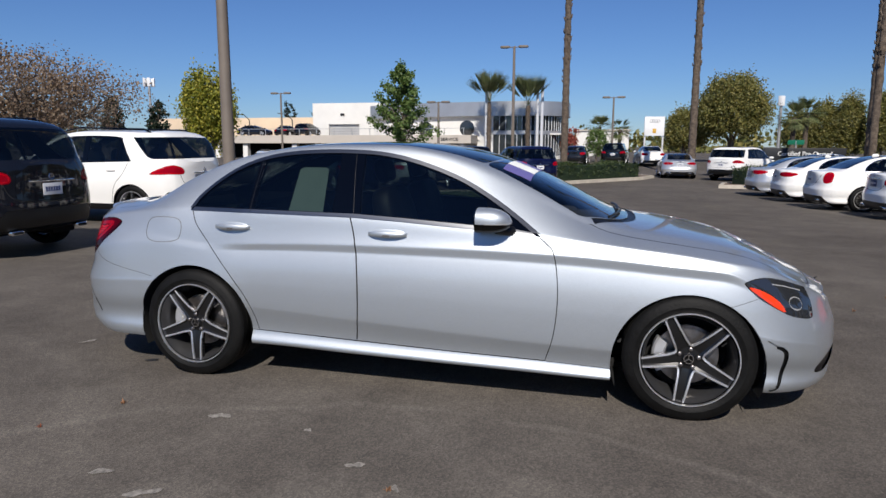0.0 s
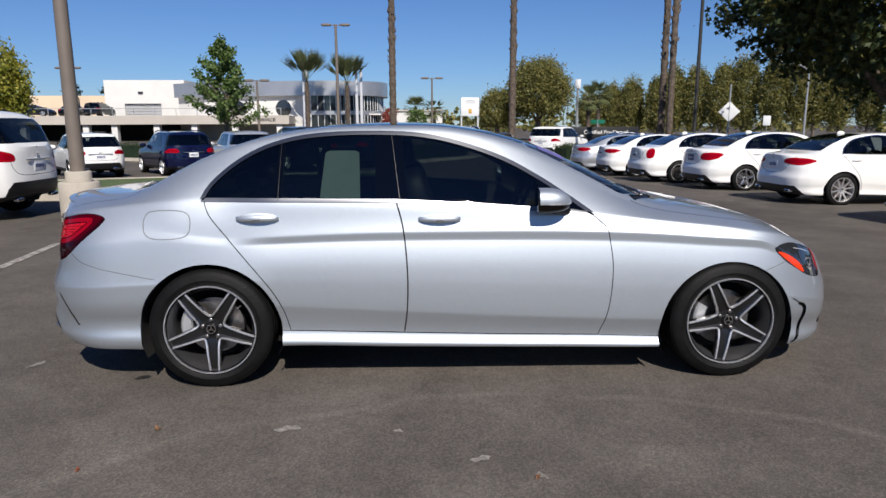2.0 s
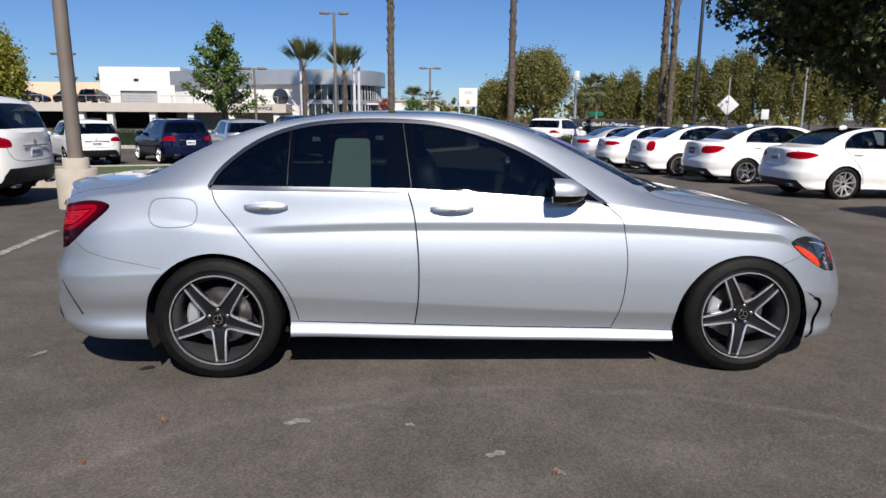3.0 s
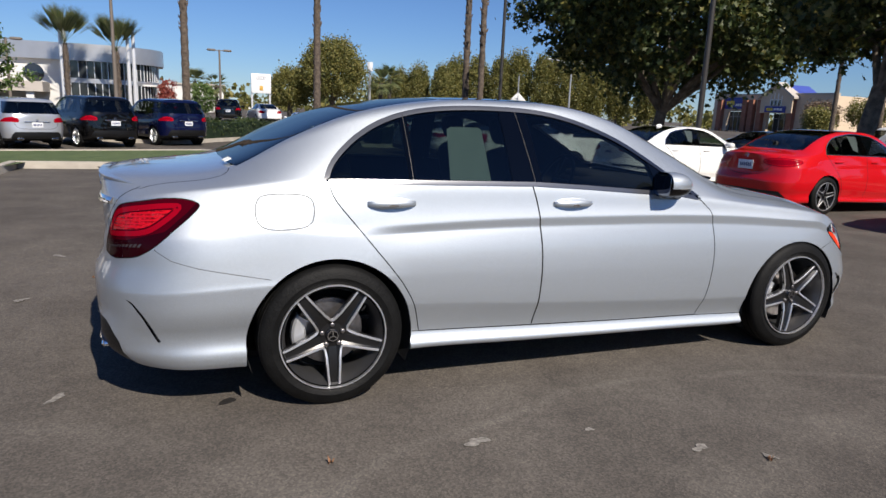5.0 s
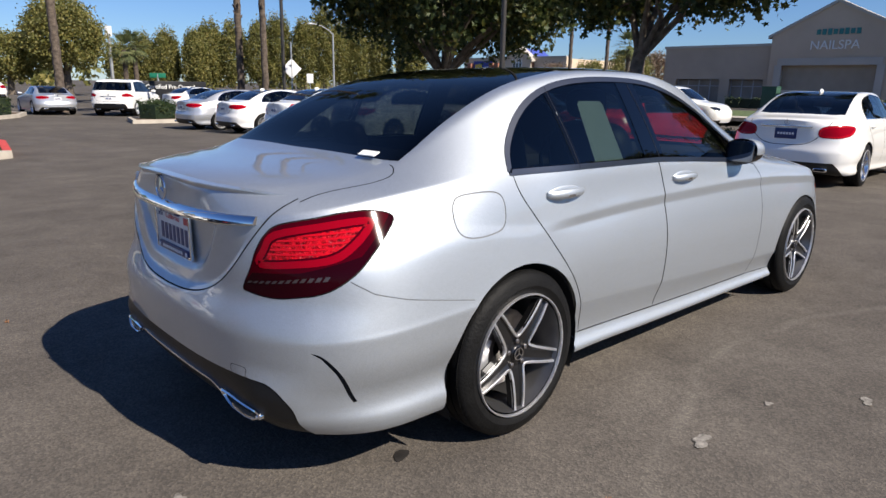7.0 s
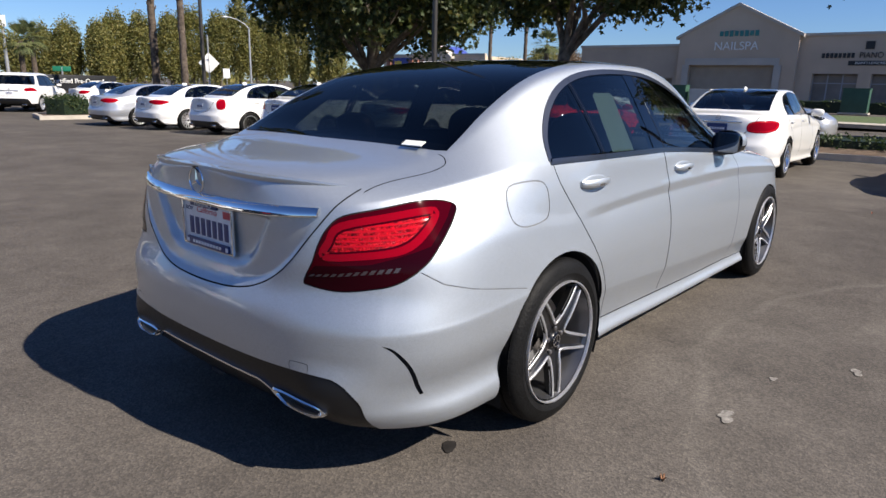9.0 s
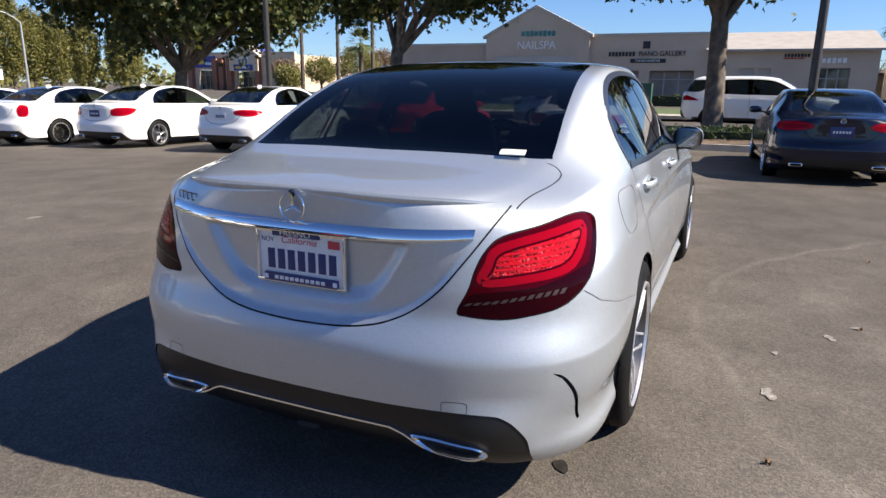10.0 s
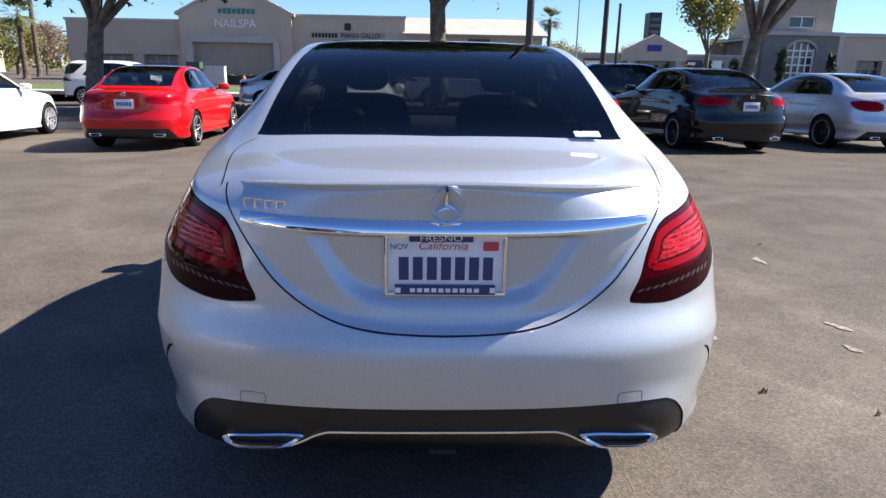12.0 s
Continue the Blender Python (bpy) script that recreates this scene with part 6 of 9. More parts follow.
    bm_box(bm, 0, 0, 0.30, 4.1 * sx, 1.2, 0.03)
    part("underbody", bm, LINER, car)
    bm = bmesh.new()
    k = 0.25 if suv else 0.0
    for yy in (-0.37, 0.37):
        for xs, hh in ((0.0, 0.66), (-0.9, 0.58)):
            bm_super(bm, ((xs - 0.22) * sx, yy, 0.80 + k), (0.09, 0.24, 0.36), 0.5, 0.5, 12, 8)
            bm_super(bm, ((xs - 0.30) * sx, yy, 1.20 + k), (0.05, 0.12, 0.08), 0.6, 0.6, 12, 6)
    bm_box(bm, 0.85 * sx, 0, 0.84 + k, 0.5, 1.3, 0.2, bevel=0.05)
    tagged(part("seats", bm, CABIN, car), kind="stuff")
    for cx in (-ax, ax):
        for s in (1, -1):
            wheel_well(car, cx, R - 0.02, ra, 0.50, (0.90 if suv else 0.855) * sy, s)
            cached_wheel(car, cx, s * (0.825 if suv else 0.775) * sy, s, R, rim, style, face or SATIN, 37 * (1 if s > 0 else 2) + 50 * cx)
    for s in (-1, 1):
        ye, ze = 0.52 * sy, (0.34 if suv else 0.30)
        bm = bmesh.new()
        xt = sh.on_tail(ye, ze + 0.04)
        bm_super(bm, (xt + 0.02, s * ye, ze), (0.05, 0.10, 0.032), 0.5, 0.45, 20, 8)
        ex = part("exhaust_end", bm, CHROME, car)
        bm = bmesh.new()
        bm_super(bm, (xt + 0.012, s * ye, ze), (0.05, 0.082, 0.020), 0.5, 0.45, 20, 8)
        part("exhaust_inside", bm, LINER, ex)
    if plate:
        zc = (0.86 if suv else 0.80) * sz
        xp = sh.on_tail(0, zc) - 0.008
        p = new("number_plate")
        p.parent = car
        box_part("plate", (xp, 0, zc), (0.006, 0.305, 0.152), PLATE_WHITE if plate == 1 else PLATE_BLUE, p, bevel=0.003)
        bm = bmesh.new()
        for q in range(6):
            bm_box(bm, xp - 0.004, 0.10 - 0.04 * q, zc, 0.002, 0.026, 0.06 if plate == 1 else 0.035)
        tagged(part("lettering", bm, PLATE_BLUE if plate == 1 else PLATE_WHITE, p, smooth=False), kind="stuff")
        if lamp == "wedge" or suv:
            bm = bmesh.new()
            bm_box(bm, xp + 0.0, 0, zc + 0.105 * sz, 0.016, 0.72, 0.022, bevel=0.005)
            part("chrome_strip", bm, CHROME if paint is not WHITE_PAINT else SATIN, car)
        bm = bmesh.new()
        xe = sh.on_tail(0, zc + 0.16 * sz)
        bm_revolve(bm, [(0.030, -0.003), (0.036, -0.006), (0.040, 0.0)], 20, "Z")
        bm_tube(bm, [(0, 0, 0), (0, 0.034, -0.003)], 0.004, 6)
        bm_tube(bm, [(0, 0, 0), (0.03, -0.017, -0.003)], 0.004, 6)
        bm_tube(bm, [(0, 0, 0), (-0.03, -0.017, -0.003)], 0.004, 6)
        bmesh.ops.transform(bm, matrix=Matrix.Translation((xe - 0.004, 0, zc + 0.16 * sz)) @ Matrix(((0, 0, 1, 0), (-1, 0, 0, 0), (0, 1, 0, 0), (0, 0, 0, 1))), verts=bm.verts)
        part("emblem", bm, CHROME, car)
    if paint is WHITE_PAINT and not suv:
        bm = bmesh.new()
        bm_super(bm, (-0.93 * sx, 0, 1.405 * sz), (0.085, 0.022, 0.045), 0.8, 0.8, 14, 8)
        part("roof_antenna", bm, paint, car)
    if rails:
        for s in (-1, 1):
            bm = bmesh.new()
            bm_tube(bm, [(-1.75 * sx, s * 0.63 * sy, 1.70 * sz), (-1.6 * sx, s * 0.64 * sy, 1.77 * sz), (-0.2 * sx, s * 0.64 * sy, 1.80 * sz), (0.2 * sx, s * 0.63 * sy, 1.73 * sz)], 0.018, 8)
            part("roof_rail", bm, GLOSS_BLACK, car)
    if sheet:
        bm = bmesh.new()
        q = []
        for xx, zz in ((-0.72, 1.10), (-0.60, 1.07), (-0.50, 1.32), (-0.74, 1.335)):
            q.append(bm.verts.new((xx * sx, -(sh.on_side(xx * sx, zz * sz) - 0.012), zz * sz)))
        bm.faces.new(q)
        r = bmesh.ops.extrude_face_region(bm, geom=bm.faces[:])
        bmesh.ops.translate(bm, vec=(0, 0.002, 0), verts=[v for v in r["geom"] if isinstance(v, bmesh.types.BMVert)])
        part("window_sheet", bm, PAPER, car, "pale sheet taped in the window", smooth=False)
    return car


# ---- plants ----
def leaf_material(name, colours, rough=0.55):
    m = bpy.data.materials.new(name)
    m.use_nodes = True
    n, l = m.node_tree.nodes, m.node_tree.links
    b = n["Principled BSDF"]
    geo = n.new("ShaderNodeNewGeometry")
    r = n.new("ShaderNodeValToRGB")
    r.color_ramp.elements[0].color, r.color_ramp.elements[1].color = (*colours[0], 1), (*colours[-1], 1)
    for i, c in enumerate(colours[1:-1]):
        e = r.color_ramp.elements.new((i + 1) / (len(colours) - 1))
        e.color = (*c, 1)
    l.new(geo.outputs["Random Per Island"], r.inputs["Fac"])
    l.new(r.outputs["Color"], b.inputs["Base Color"])
    b.inputs["Roughness"].default_value = rough
    tr = n.new("ShaderNodeBsdfTranslucent")
    l.new(r.outputs["Color"], tr.inputs["Color"])
    mx = n.new("ShaderNodeMixShader")
    mx.inputs[0].default_value = 0.36
    l.new(b.outputs[0], mx.inputs[1])
    l.new(tr.outputs[0], mx.inputs[2])
    l.new(mx.outputs[0], n["Material Output"].inputs["Surface"])
    return m


BARK = mat("bark", (0.16, 0.13, 0.10), rough=0.9, second=(0.08, 0.065, 0.05), scale=9, bump=0.9, bump_scale=30, fine=0.3, fine_scale=60)
PLANE_BARK = mat("mottled_bark", (0.17, 0.14, 0.11), rough=0.85, second=(0.065, 0.052, 0.04), scale=5, bump=0.7, bump_scale=22, fine=0.25, fine_scale=50)
PALM_BARK = mat("palm_bark", (0.135, 0.105, 0.08), rough=0.95, second=(0.05, 0.038, 0.03), scale=7, bump=1.0, bump_scale=18, fine=0.35, fine_scale=40)
LEAF_DARK = leaf_material("plane_leaves", [(0.020, 0.036, 0.012), (0.036, 0.058, 0.017), (0.058, 0.082, 0.022), (0.085, 0.105, 0.028), (0.17, 0.15, 0.035)])
LEAF_MID = leaf_material("green_leaves", [(0.05, 0.10, 0.025), (0.10, 0.17, 0.04), (0.19, 0.25, 0.07)])
LEAF_YELLOW = leaf_material("yellow_green_leaves", [(0.14, 0.17, 0.02), (0.26, 0.27, 0.035), (0.42, 0.36, 0.05)])
LEAF_OLIVE = leaf_material("olive_leaves", [(0.105, 0.120, 0.032), (0.180, 0.178, 0.048), (0.300, 0.252, 0.075)])
LEAF_BROWN = leaf_material("brown_autumn_leaves", [(0.14, 0.10, 0.065), (0.24, 0.165, 0.11), (0.33, 0.25, 0.17)])
LEAF_RED = leaf_material("red_autumn_leaves", [(0.20, 0.035, 0.03), (0.34, 0.07, 0.055), (0.42, 0.13, 0.09)])
LEAF_CONIFER = leaf_material("conifer_needles", [(0.012, 0.024, 0.014), (0.025, 0.045, 0.022)])
LEAF_HEDGE = leaf_material("hedge_leaves", [(0.02, 0.042, 0.012), (0.04, 0.07, 0.02), (0.08, 0.10, 0.03)])
FROND = leaf_material("palm_fronds", [(0.06, 0.09, 0.03), (0.13, 0.16, 0.06), (0.22, 0.22, 0.10)])
GRASS = mat("lawn_grass", (0.10, 0.135, 0.045), rough=0.9, second=(0.055, 0.085, 0.025), scale=3, fine=0.4, fine_scale=70, bump=0.8, bump_scale=90)
MULCH = mat("mulch", (0.16, 0.11, 0.075), rough=0.95, second=(0.07, 0.05, 0.035), scale=6, fine=0.4, fine_scale=60, bump=0.8, bump_scale=50)


def leaves(name, centres, count, size, spread, material, parent, seed, flat=0.0, lobed=False):
    """Many folded leaves round clump centres, as one mesh; lobed ones have five points."""
    rng = np.random.default_rng(seed)
    c = np.asarray(centres)[rng.integers(0, len(centres), count)]
    p = c + rng.normal(0, 1, (count, 3)) * np.asarray(spread)
    u = rng.normal(0, 1, (count, 3))
    u[:, 2] *= 1 - flat
    u /= np.linalg.norm(u, axis=1)[:, None]
    w = np.cross(u, rng.normal(0, 1, (count, 3)))
    w /= np.linalg.norm(w, axis=1)[:, None] + 1e-9
    nn = np.cross(u, w)
    s = size * rng.uniform(0.6, 1.3, (count, 1))
    if lobed:
        half = ((0.05, 0.14), (-0.42, 0.30), (-0.10, 0.24), (0.10, 0.56), (0.22, 0.20))
        pts = [p - u * s * 0.30, p + u * s * 0.58]
        for sgn in (1, -1):
            pts += [p + u * s * a + w * s * b * sgn + nn * s * b * 0.35 for a, b in half[1:]]
        V = np.stack(pts, 1).reshape(-1, 3)
        me = bpy.data.meshes.new(name)
        me.vertices.add(10 * count)
        me.vertices.foreach_set("co", V.astype(np.float32).ravel())
        k = np.arange(count)[:, None] * 10
        idx = np.concatenate([k + q for q in (0, 2, 3, 4, 5, 1, 1, 9, 8, 7, 6, 0)], 1).ravel()
        me.loops.add(12 * count)
        me.loops.foreach_set("vertex_index", idx.astype(np.int32))
        me.polygons.add(2 * count)
        me.polygons.foreach_set("loop_start", (np.arange(2 * count) * 6).astype(np.int32))
        me.update(calc_edges=True)
        ob = mesh_object(name, me, material, parent)
        ob["kind"] = "stuff"
        return ob
    V = np.stack([p - u * s * 0.5, p + w * s * 0.42 + nn * s * 0.12, p + u * s * 0.5, p - w * s * 0.42 + nn * s * 0.12], 1).reshape(-1, 3)
    me = bpy.data.meshes.new(name)
    n = count
    me.vertices.add(4 * n)
    me.vertices.foreach_set("co", V.astype(np.float32).ravel())
    me.loops.add(6 * n)
    k = np.arange(n)[:, None] * 4
    idx = np.concatenate([k, k + 1, k + 2, k, k + 2, k + 3], 1).ravel()
    me.loops.foreach_set("vertex_index", idx.astype(np.int32))
    me.polygons.add(2 * n)
    me.polygons.foreach_set("loop_start", (np.arange(2 * n) * 3).astype(np.int32))
    me.update(calc_edges=True)
    ob = mesh_object(name, me, material, parent)
    ob["kind"] = "stuff"
    return ob


def crown_points(rng, centre, radii, n, hollow=0.45, low=-0.9):
    """Clump centres through an uneven crown, denser towards its skin."""
    out = []
    lobes = [(rng.normal(0, 1, 3), rng.uniform(0.7, 1.15)) for _ in range(9)]
    lobes = [(d / np.linalg.norm(d), s) for d, s in lobes]
    while len(out) < n:
        d = rng.normal(0, 1, 3)
        d /= np.linalg.norm(d)
        if d[2] < low:
            continue
        f = 0.78 + 0.22 * max(0.0, max(float(d @ q) ** 3 * s for q, s in lobes))
        f *= rng.uniform(0.88, 1.08)
        r = rng.uniform(hollow, 1.0) ** 0.6
        out.append(np.asarray(centre) + d * np.asarray(radii) * r * f)
    return np.array(out)


def tree(name, x, y, label, height, crown, leaf, bark, trunk_r, seed, count, size, spread, lean=(0, 0), fork=2.6, limbs=6, hollow=0.45, tiers=0, lobed=False, clump=45):
    """A tree: tapered trunk that forks into limbs, and a crown of many leaves. crown: (cx, cy, cz, rx, ry, rz) from its foot."""
    rng = np.random.default_rng(seed)
    t = tagged(new(name), label, "tree")
    t.location = (x, y, ground_z(x, y))
    cx, cy, cz, rx, ry, rz = crown
    pts = crown_points(rng, (cx, cy, cz), (rx, ry, rz), max(30, count // clump), hollow)
    if tiers:
        # an open pyramid: clumps along rising boughs, with gaps between them
        out = []
        for k in range(tiers):
            f = (k + rng.uniform(0, 0.8)) / tiers
            z = cz - rz + 2 * rz * f
            reach = rx * (1 - f) ** 0.75 * rng.uniform(0.72, 1.12) + 0.12
            a = 2.4 * k + rng.uniform(-0.4, 0.4)
            for q in np.linspace(0.25, 1.0, 5):
                out.append((cx + reach * q * math.cos(a), cy + reach * q * math.sin(a), z + 0.35 * reach * q * q))
        pts = np.array(out)
    bm = bmesh.new()
    top = Vector((lean[0], lean[1], fork))
    bm_tube(bm, [(0, 0, -0.1), (0.02, 0, 0.15), (lean[0] * 0.35, lean[1] * 0.35, fork * 0.4), top], [trunk_r * 1.45, trunk_r * 1.1, trunk_r, trunk_r * 0.85], 12)
    part("trunk", bm, bark, t, angle=60)
    bm = bmesh.new()
    for k in range(limbs):
        q = Vector(pts[(k * 7) % len(pts)])
        q = Vector((cx, cy, cz)) + (q - Vector((cx, cy, cz))) * 0.8
        a = top + (q - top) * 0.35 + Vector((rng.normal() * 0.25, rng.normal() * 0.25, 0.25))
        b = top + (q - top) * 0.7 + Vector((rng.normal() * 0.3, rng.normal() * 0.3, 0.15))
        r = trunk_r * rng.uniform(0.42, 0.62)
        bm_tube(bm, [top - Vector((0, 0, 0.25)), a, b, q], [r, r * 0.75, r * 0.5, r * 0.2], 8)
        for j in range(3):
            e = Vector(pts[(k * 13 + j * 5 + 3) % len(pts)])
            if (e - b).length < max(rx, rz) * 0.9:
                bm_tube(bm, [b, b + (e - b) * 0.5 + Vector((0, 0, 0.1)), e], [r * 0.35, r * 0.25, r * 0.08], 6)
    tagged(part("branchwork", bm, bark, t, angle=60), kind="stuff")
    leaves("crown", pts, count, size, spread, leaf, t, seed + 1, lobed=lobed)
    return t


def fan_palm(name, x, y, height, r, label, crown=True, fronds=26, length=1.5, seed=1, lean=0.0, skirt=False, rise=-0.35, fan=1.7, droop=0.28):
    rng = np.random.default_rng(seed)
    t = tagged(new(name), label, "palm tree")
    t.location = (x, y, ground_z(x, y))
    bm = bmesh.new()
    n = int(height / 0.3)
    pts, rad = [], []
    for k in range(n + 1):
        z = height * k / n
        pts.append((lean * (z / height) ** 2 * height, 0.02 * math.sin(k * 1.7), z))
        rad.append(r * (1.35 if k == 0 else 1.0 - 0.25 * z / height) * (1 + 0.07 * (-1) ** k))
    bm_tube(bm, pts, rad, 12)
    trunk = part("trunk", bm, PALM_BARK, t, angle=70)
    # old leaf bases that stick out of the upper trunk
    bm = bmesh.new()
    for k in range(90 if skirt else 30):
        z = height * rng.uniform(0.35 if skirt else 0.7, 0.99)
        a = rng.uniform(0, 2 * math.pi)
        rr = r * (1 - 0.25 * z / height)
        o = Vector((lean * (z / height) ** 2 * height, 0, 0))
        p = o + Vector((rr * math.cos(a), rr * math.sin(a), z))
        q = o + Vector(((rr + 0.07) * math.cos(a), (rr + 0.07) * math.sin(a), z + 0.16))
        bm_tube(bm, [p, q], [0.05, 0.015], 5)
    tagged(part("bark_skirt", bm, PALM_BARK, trunk), kind="stuff")
    if crown:
        V, F = [], []
        tip = np.array(pts[-1])
        for k in range(fronds):
            a = 2 * math.pi * (k * 0.618)
            e = rng.uniform(rise, 1.25)
            d = np.array([math.cos(a) * math.cos(e), math.sin(a) * math.cos(e), math.sin(e)])
            side = np.array([-math.sin(a), math.cos(a), 0])
            up = np.cross(d, side)
            for j in range(18):
                f = j / 17
                w = (f - 0.5) * fan
                base = tip + d * length * 0.42
                dirn = d * math.cos(w) + side * math.sin(w)
                L = length * (0.72 - 0.18 * abs(w)) * rng.uniform(0.85, 1.1)
                end = base + dirn * L - np.array([0, 0, 1]) * L * droop * (1 - math.sin(e) * 0.5)
                mid = base + dirn * L * 0.5
                s = np.cross(dirn, up) * 0.022
                i = len(V)
                V += [base, mid - s, end, mid + s]
                F += [(i, i + 1, i + 2, i + 3)]
            i = len(V)
            V += [tip, tip + side * 0.02, tip + d * length * 0.42 + side * 0.01, tip + d * length * 0.42 - side * 0.01]
            F += [(i, i + 1, i + 2, i + 3)]
        ob = raw("fronds", V, F, FROND, t)
        ob["kind"] = "stuff"
    return t


def hedge(name, outline_pts, width, height, label, seed, count, base=0.0, size=0.07, material=None):
    """A clipped hedge along a line."""
    rng = np.random.default_rng(seed)
    line = np.array(outline_pts, float)
    seg = np.linalg.norm(np.diff(line, axis=0), axis=1)
    cum = np.concatenate([[0], np.cumsum(seg)])
    h = tagged(new(name), label, "hedge")
    d = rng.uniform(0, cum[-1], count // 4)
    px, py = np.interp(d, cum, line[:, 0]), np.interp(d, cum, line[:, 1])
    k = np.clip(np.searchsorted(cum, d) - 1, 0, len(seg) - 1)
    nrm = np.stack([-(line[k + 1, 1] - line[k, 1]), line[k + 1, 0] - line[k, 0]], 1) / seg[k][:, None]
    off = rng.uniform(-0.5, 0.5, len(d)) * width
    base = base + np.array([ground_z(a, b) for a, b in zip(px, py)])
    z = base + height * (0.10 + 0.86 * rng.uniform(0, 1, len(d)) ** 0.6) * (0.92 + 0.12 * np.sin(d * 1.7 + seed))
    c = np.stack([px + nrm[:, 0] * off, py + nrm[:, 1] * off, z], 1)
    leaves("foliage", c, count, size, 0.05, material or LEAF_HEDGE, h, seed + 5)
    bm = bmesh.new()
    for (ax, ay), (bx, by) in zip(line[:-1], line[1:]):
        L = math.hypot(bx - ax, by - ay)
        bm_box(bm, (ax + bx) / 2, (ay + by) / 2, float(base.mean()) + height * 0.40, L, width * 0.8, height * 0.8, rot=Matrix.Rotation(math.atan2(by - ay, bx - ax), 3, "Z"))
    part("branchwork", bm, LEAF_CONIFER, h)
    return h


# ---- kerbs, ground cover ----
CONCRETE = mat("kerb_concrete", (0.42, 0.38, 0.32), rough=0.9, vary=0.14, scale=3, fine=0.12, fine_scale=90, bump=0.4, bump_scale=70)
RED_KERB = mat("red_kerb_paint", (0.52, 0.06, 0.05), rough=0.75, vary=0.2, scale=6, fine=0.1)


def island(name, outline, label, fill, h=0.15, kerb=0.16, mound=0.0, red=None):
    """A raised bed with a kerb round it, built piece by piece."""
    n = len(outline)
    isl = tagged(new(name), label, "traffic island", kind="structure")
    p = np.array(outline, float)
    inner = offset(p, -kerb)
    for i in range(n):
        j = (i + 1) % n
        bm = bmesh.new()
        a = [p[i], p[j], inner[j], inner[i]]
        lo = [bm.verts.new((q[0], q[1], ground_z(*q) - 0.06)) for q in a]
        hi = [bm.verts.new((q[0] + (0.012 * (inner[i if k in (0, 3) else j][0] - p[i if k in (0, 3) else j][0]) / kerb if k < 2 else 0), q[1] + (0.012 * (inner[i if k in (0, 3) else j][1] - p[i if k in (0, 3) else j][1]) / kerb if k < 2 else 0), h + ground_z(*q))) for k, q in enumerate(a)]
        for k in range(4):
            bm.faces.new((lo[k], lo[(k + 1) % 4], hi[(k + 1) % 4], hi[k]))
        bm.faces.new(hi)
        part("kerb_stone", bm, RED_KERB if red and i in red else CONCRETE, isl, smooth=False)
    bm = bmesh.new()
    c = inner.mean(0)
    vs = [bm.verts.new((q[0], q[1], h - 0.03 + ground_z(*q))) for q in inner]
    mid = [bm.verts.new((*(q + (c - q) * 0.35), h - 0.02 + mound * 0.8 + ground_z(*(q + (c - q) * 0.35)))) for q in inner]
    cv = bm.verts.new((*c, h - 0.02 + mound + ground_z(*c)))
    for i in range(n):
        j = (i + 1) % n
        bm.faces.new((vs[i], vs[j], mid[j], mid[i]))
        bm.faces.new((mid[i], mid[j], cv))
    part("planting_bed", bm, fill, isl, angle=60)
    return isl


def build_ground():
    bm = bmesh.new()
    xs = [-900, -300, -120, -60] + list(np.linspace(-54, 54, 73)) + [60, 120, 300, 900]
    vs = [[bm.verts.new((x, y, ground_z(x, y))) for y in xs] for x in xs]
    for i in range(len(xs) - 1):
        for j in range(len(xs) - 1):
            bm.faces.new((vs[i][j], vs[i + 1][j], vs[i + 1][j + 1], vs[i][j + 1]))
    return tagged(part("ground", bm, ASPHALT, smooth=True), "dark worn asphalt of the car lot", "ground", kind="structure")


# ---- poles, signs ----
POLE_GREY = mat("painted_pole", (0.155, 0.13, 0.108), rough=0.6, vary=0.1, scale=3, fine=0.05)
POLE_DARK = mat("dark_pole_paint", (0.030, 0.028, 0.026), rough=0.5, vary=0.15, scale=3)
GALV = mat("galvanised_steel", (0.42, 0.43, 0.44), rough=0.45, metal=0.6, vary=0.12, scale=6)
SIGN_WHITE = mat("sign_white", (0.72, 0.73, 0.74), rough=0.4, vary=0.04, scale=2)
SIGN_GREY = mat("sign_grey", (0.33, 0.34, 0.36), rough=0.5)
SIGN_GREEN = mat("street_sign_green", (0.01, 0.16, 0.09), rough=0.45)
SIGN_GOLD = mat("sign_gold", (0.55, 0.33, 0.06), rough=0.4)


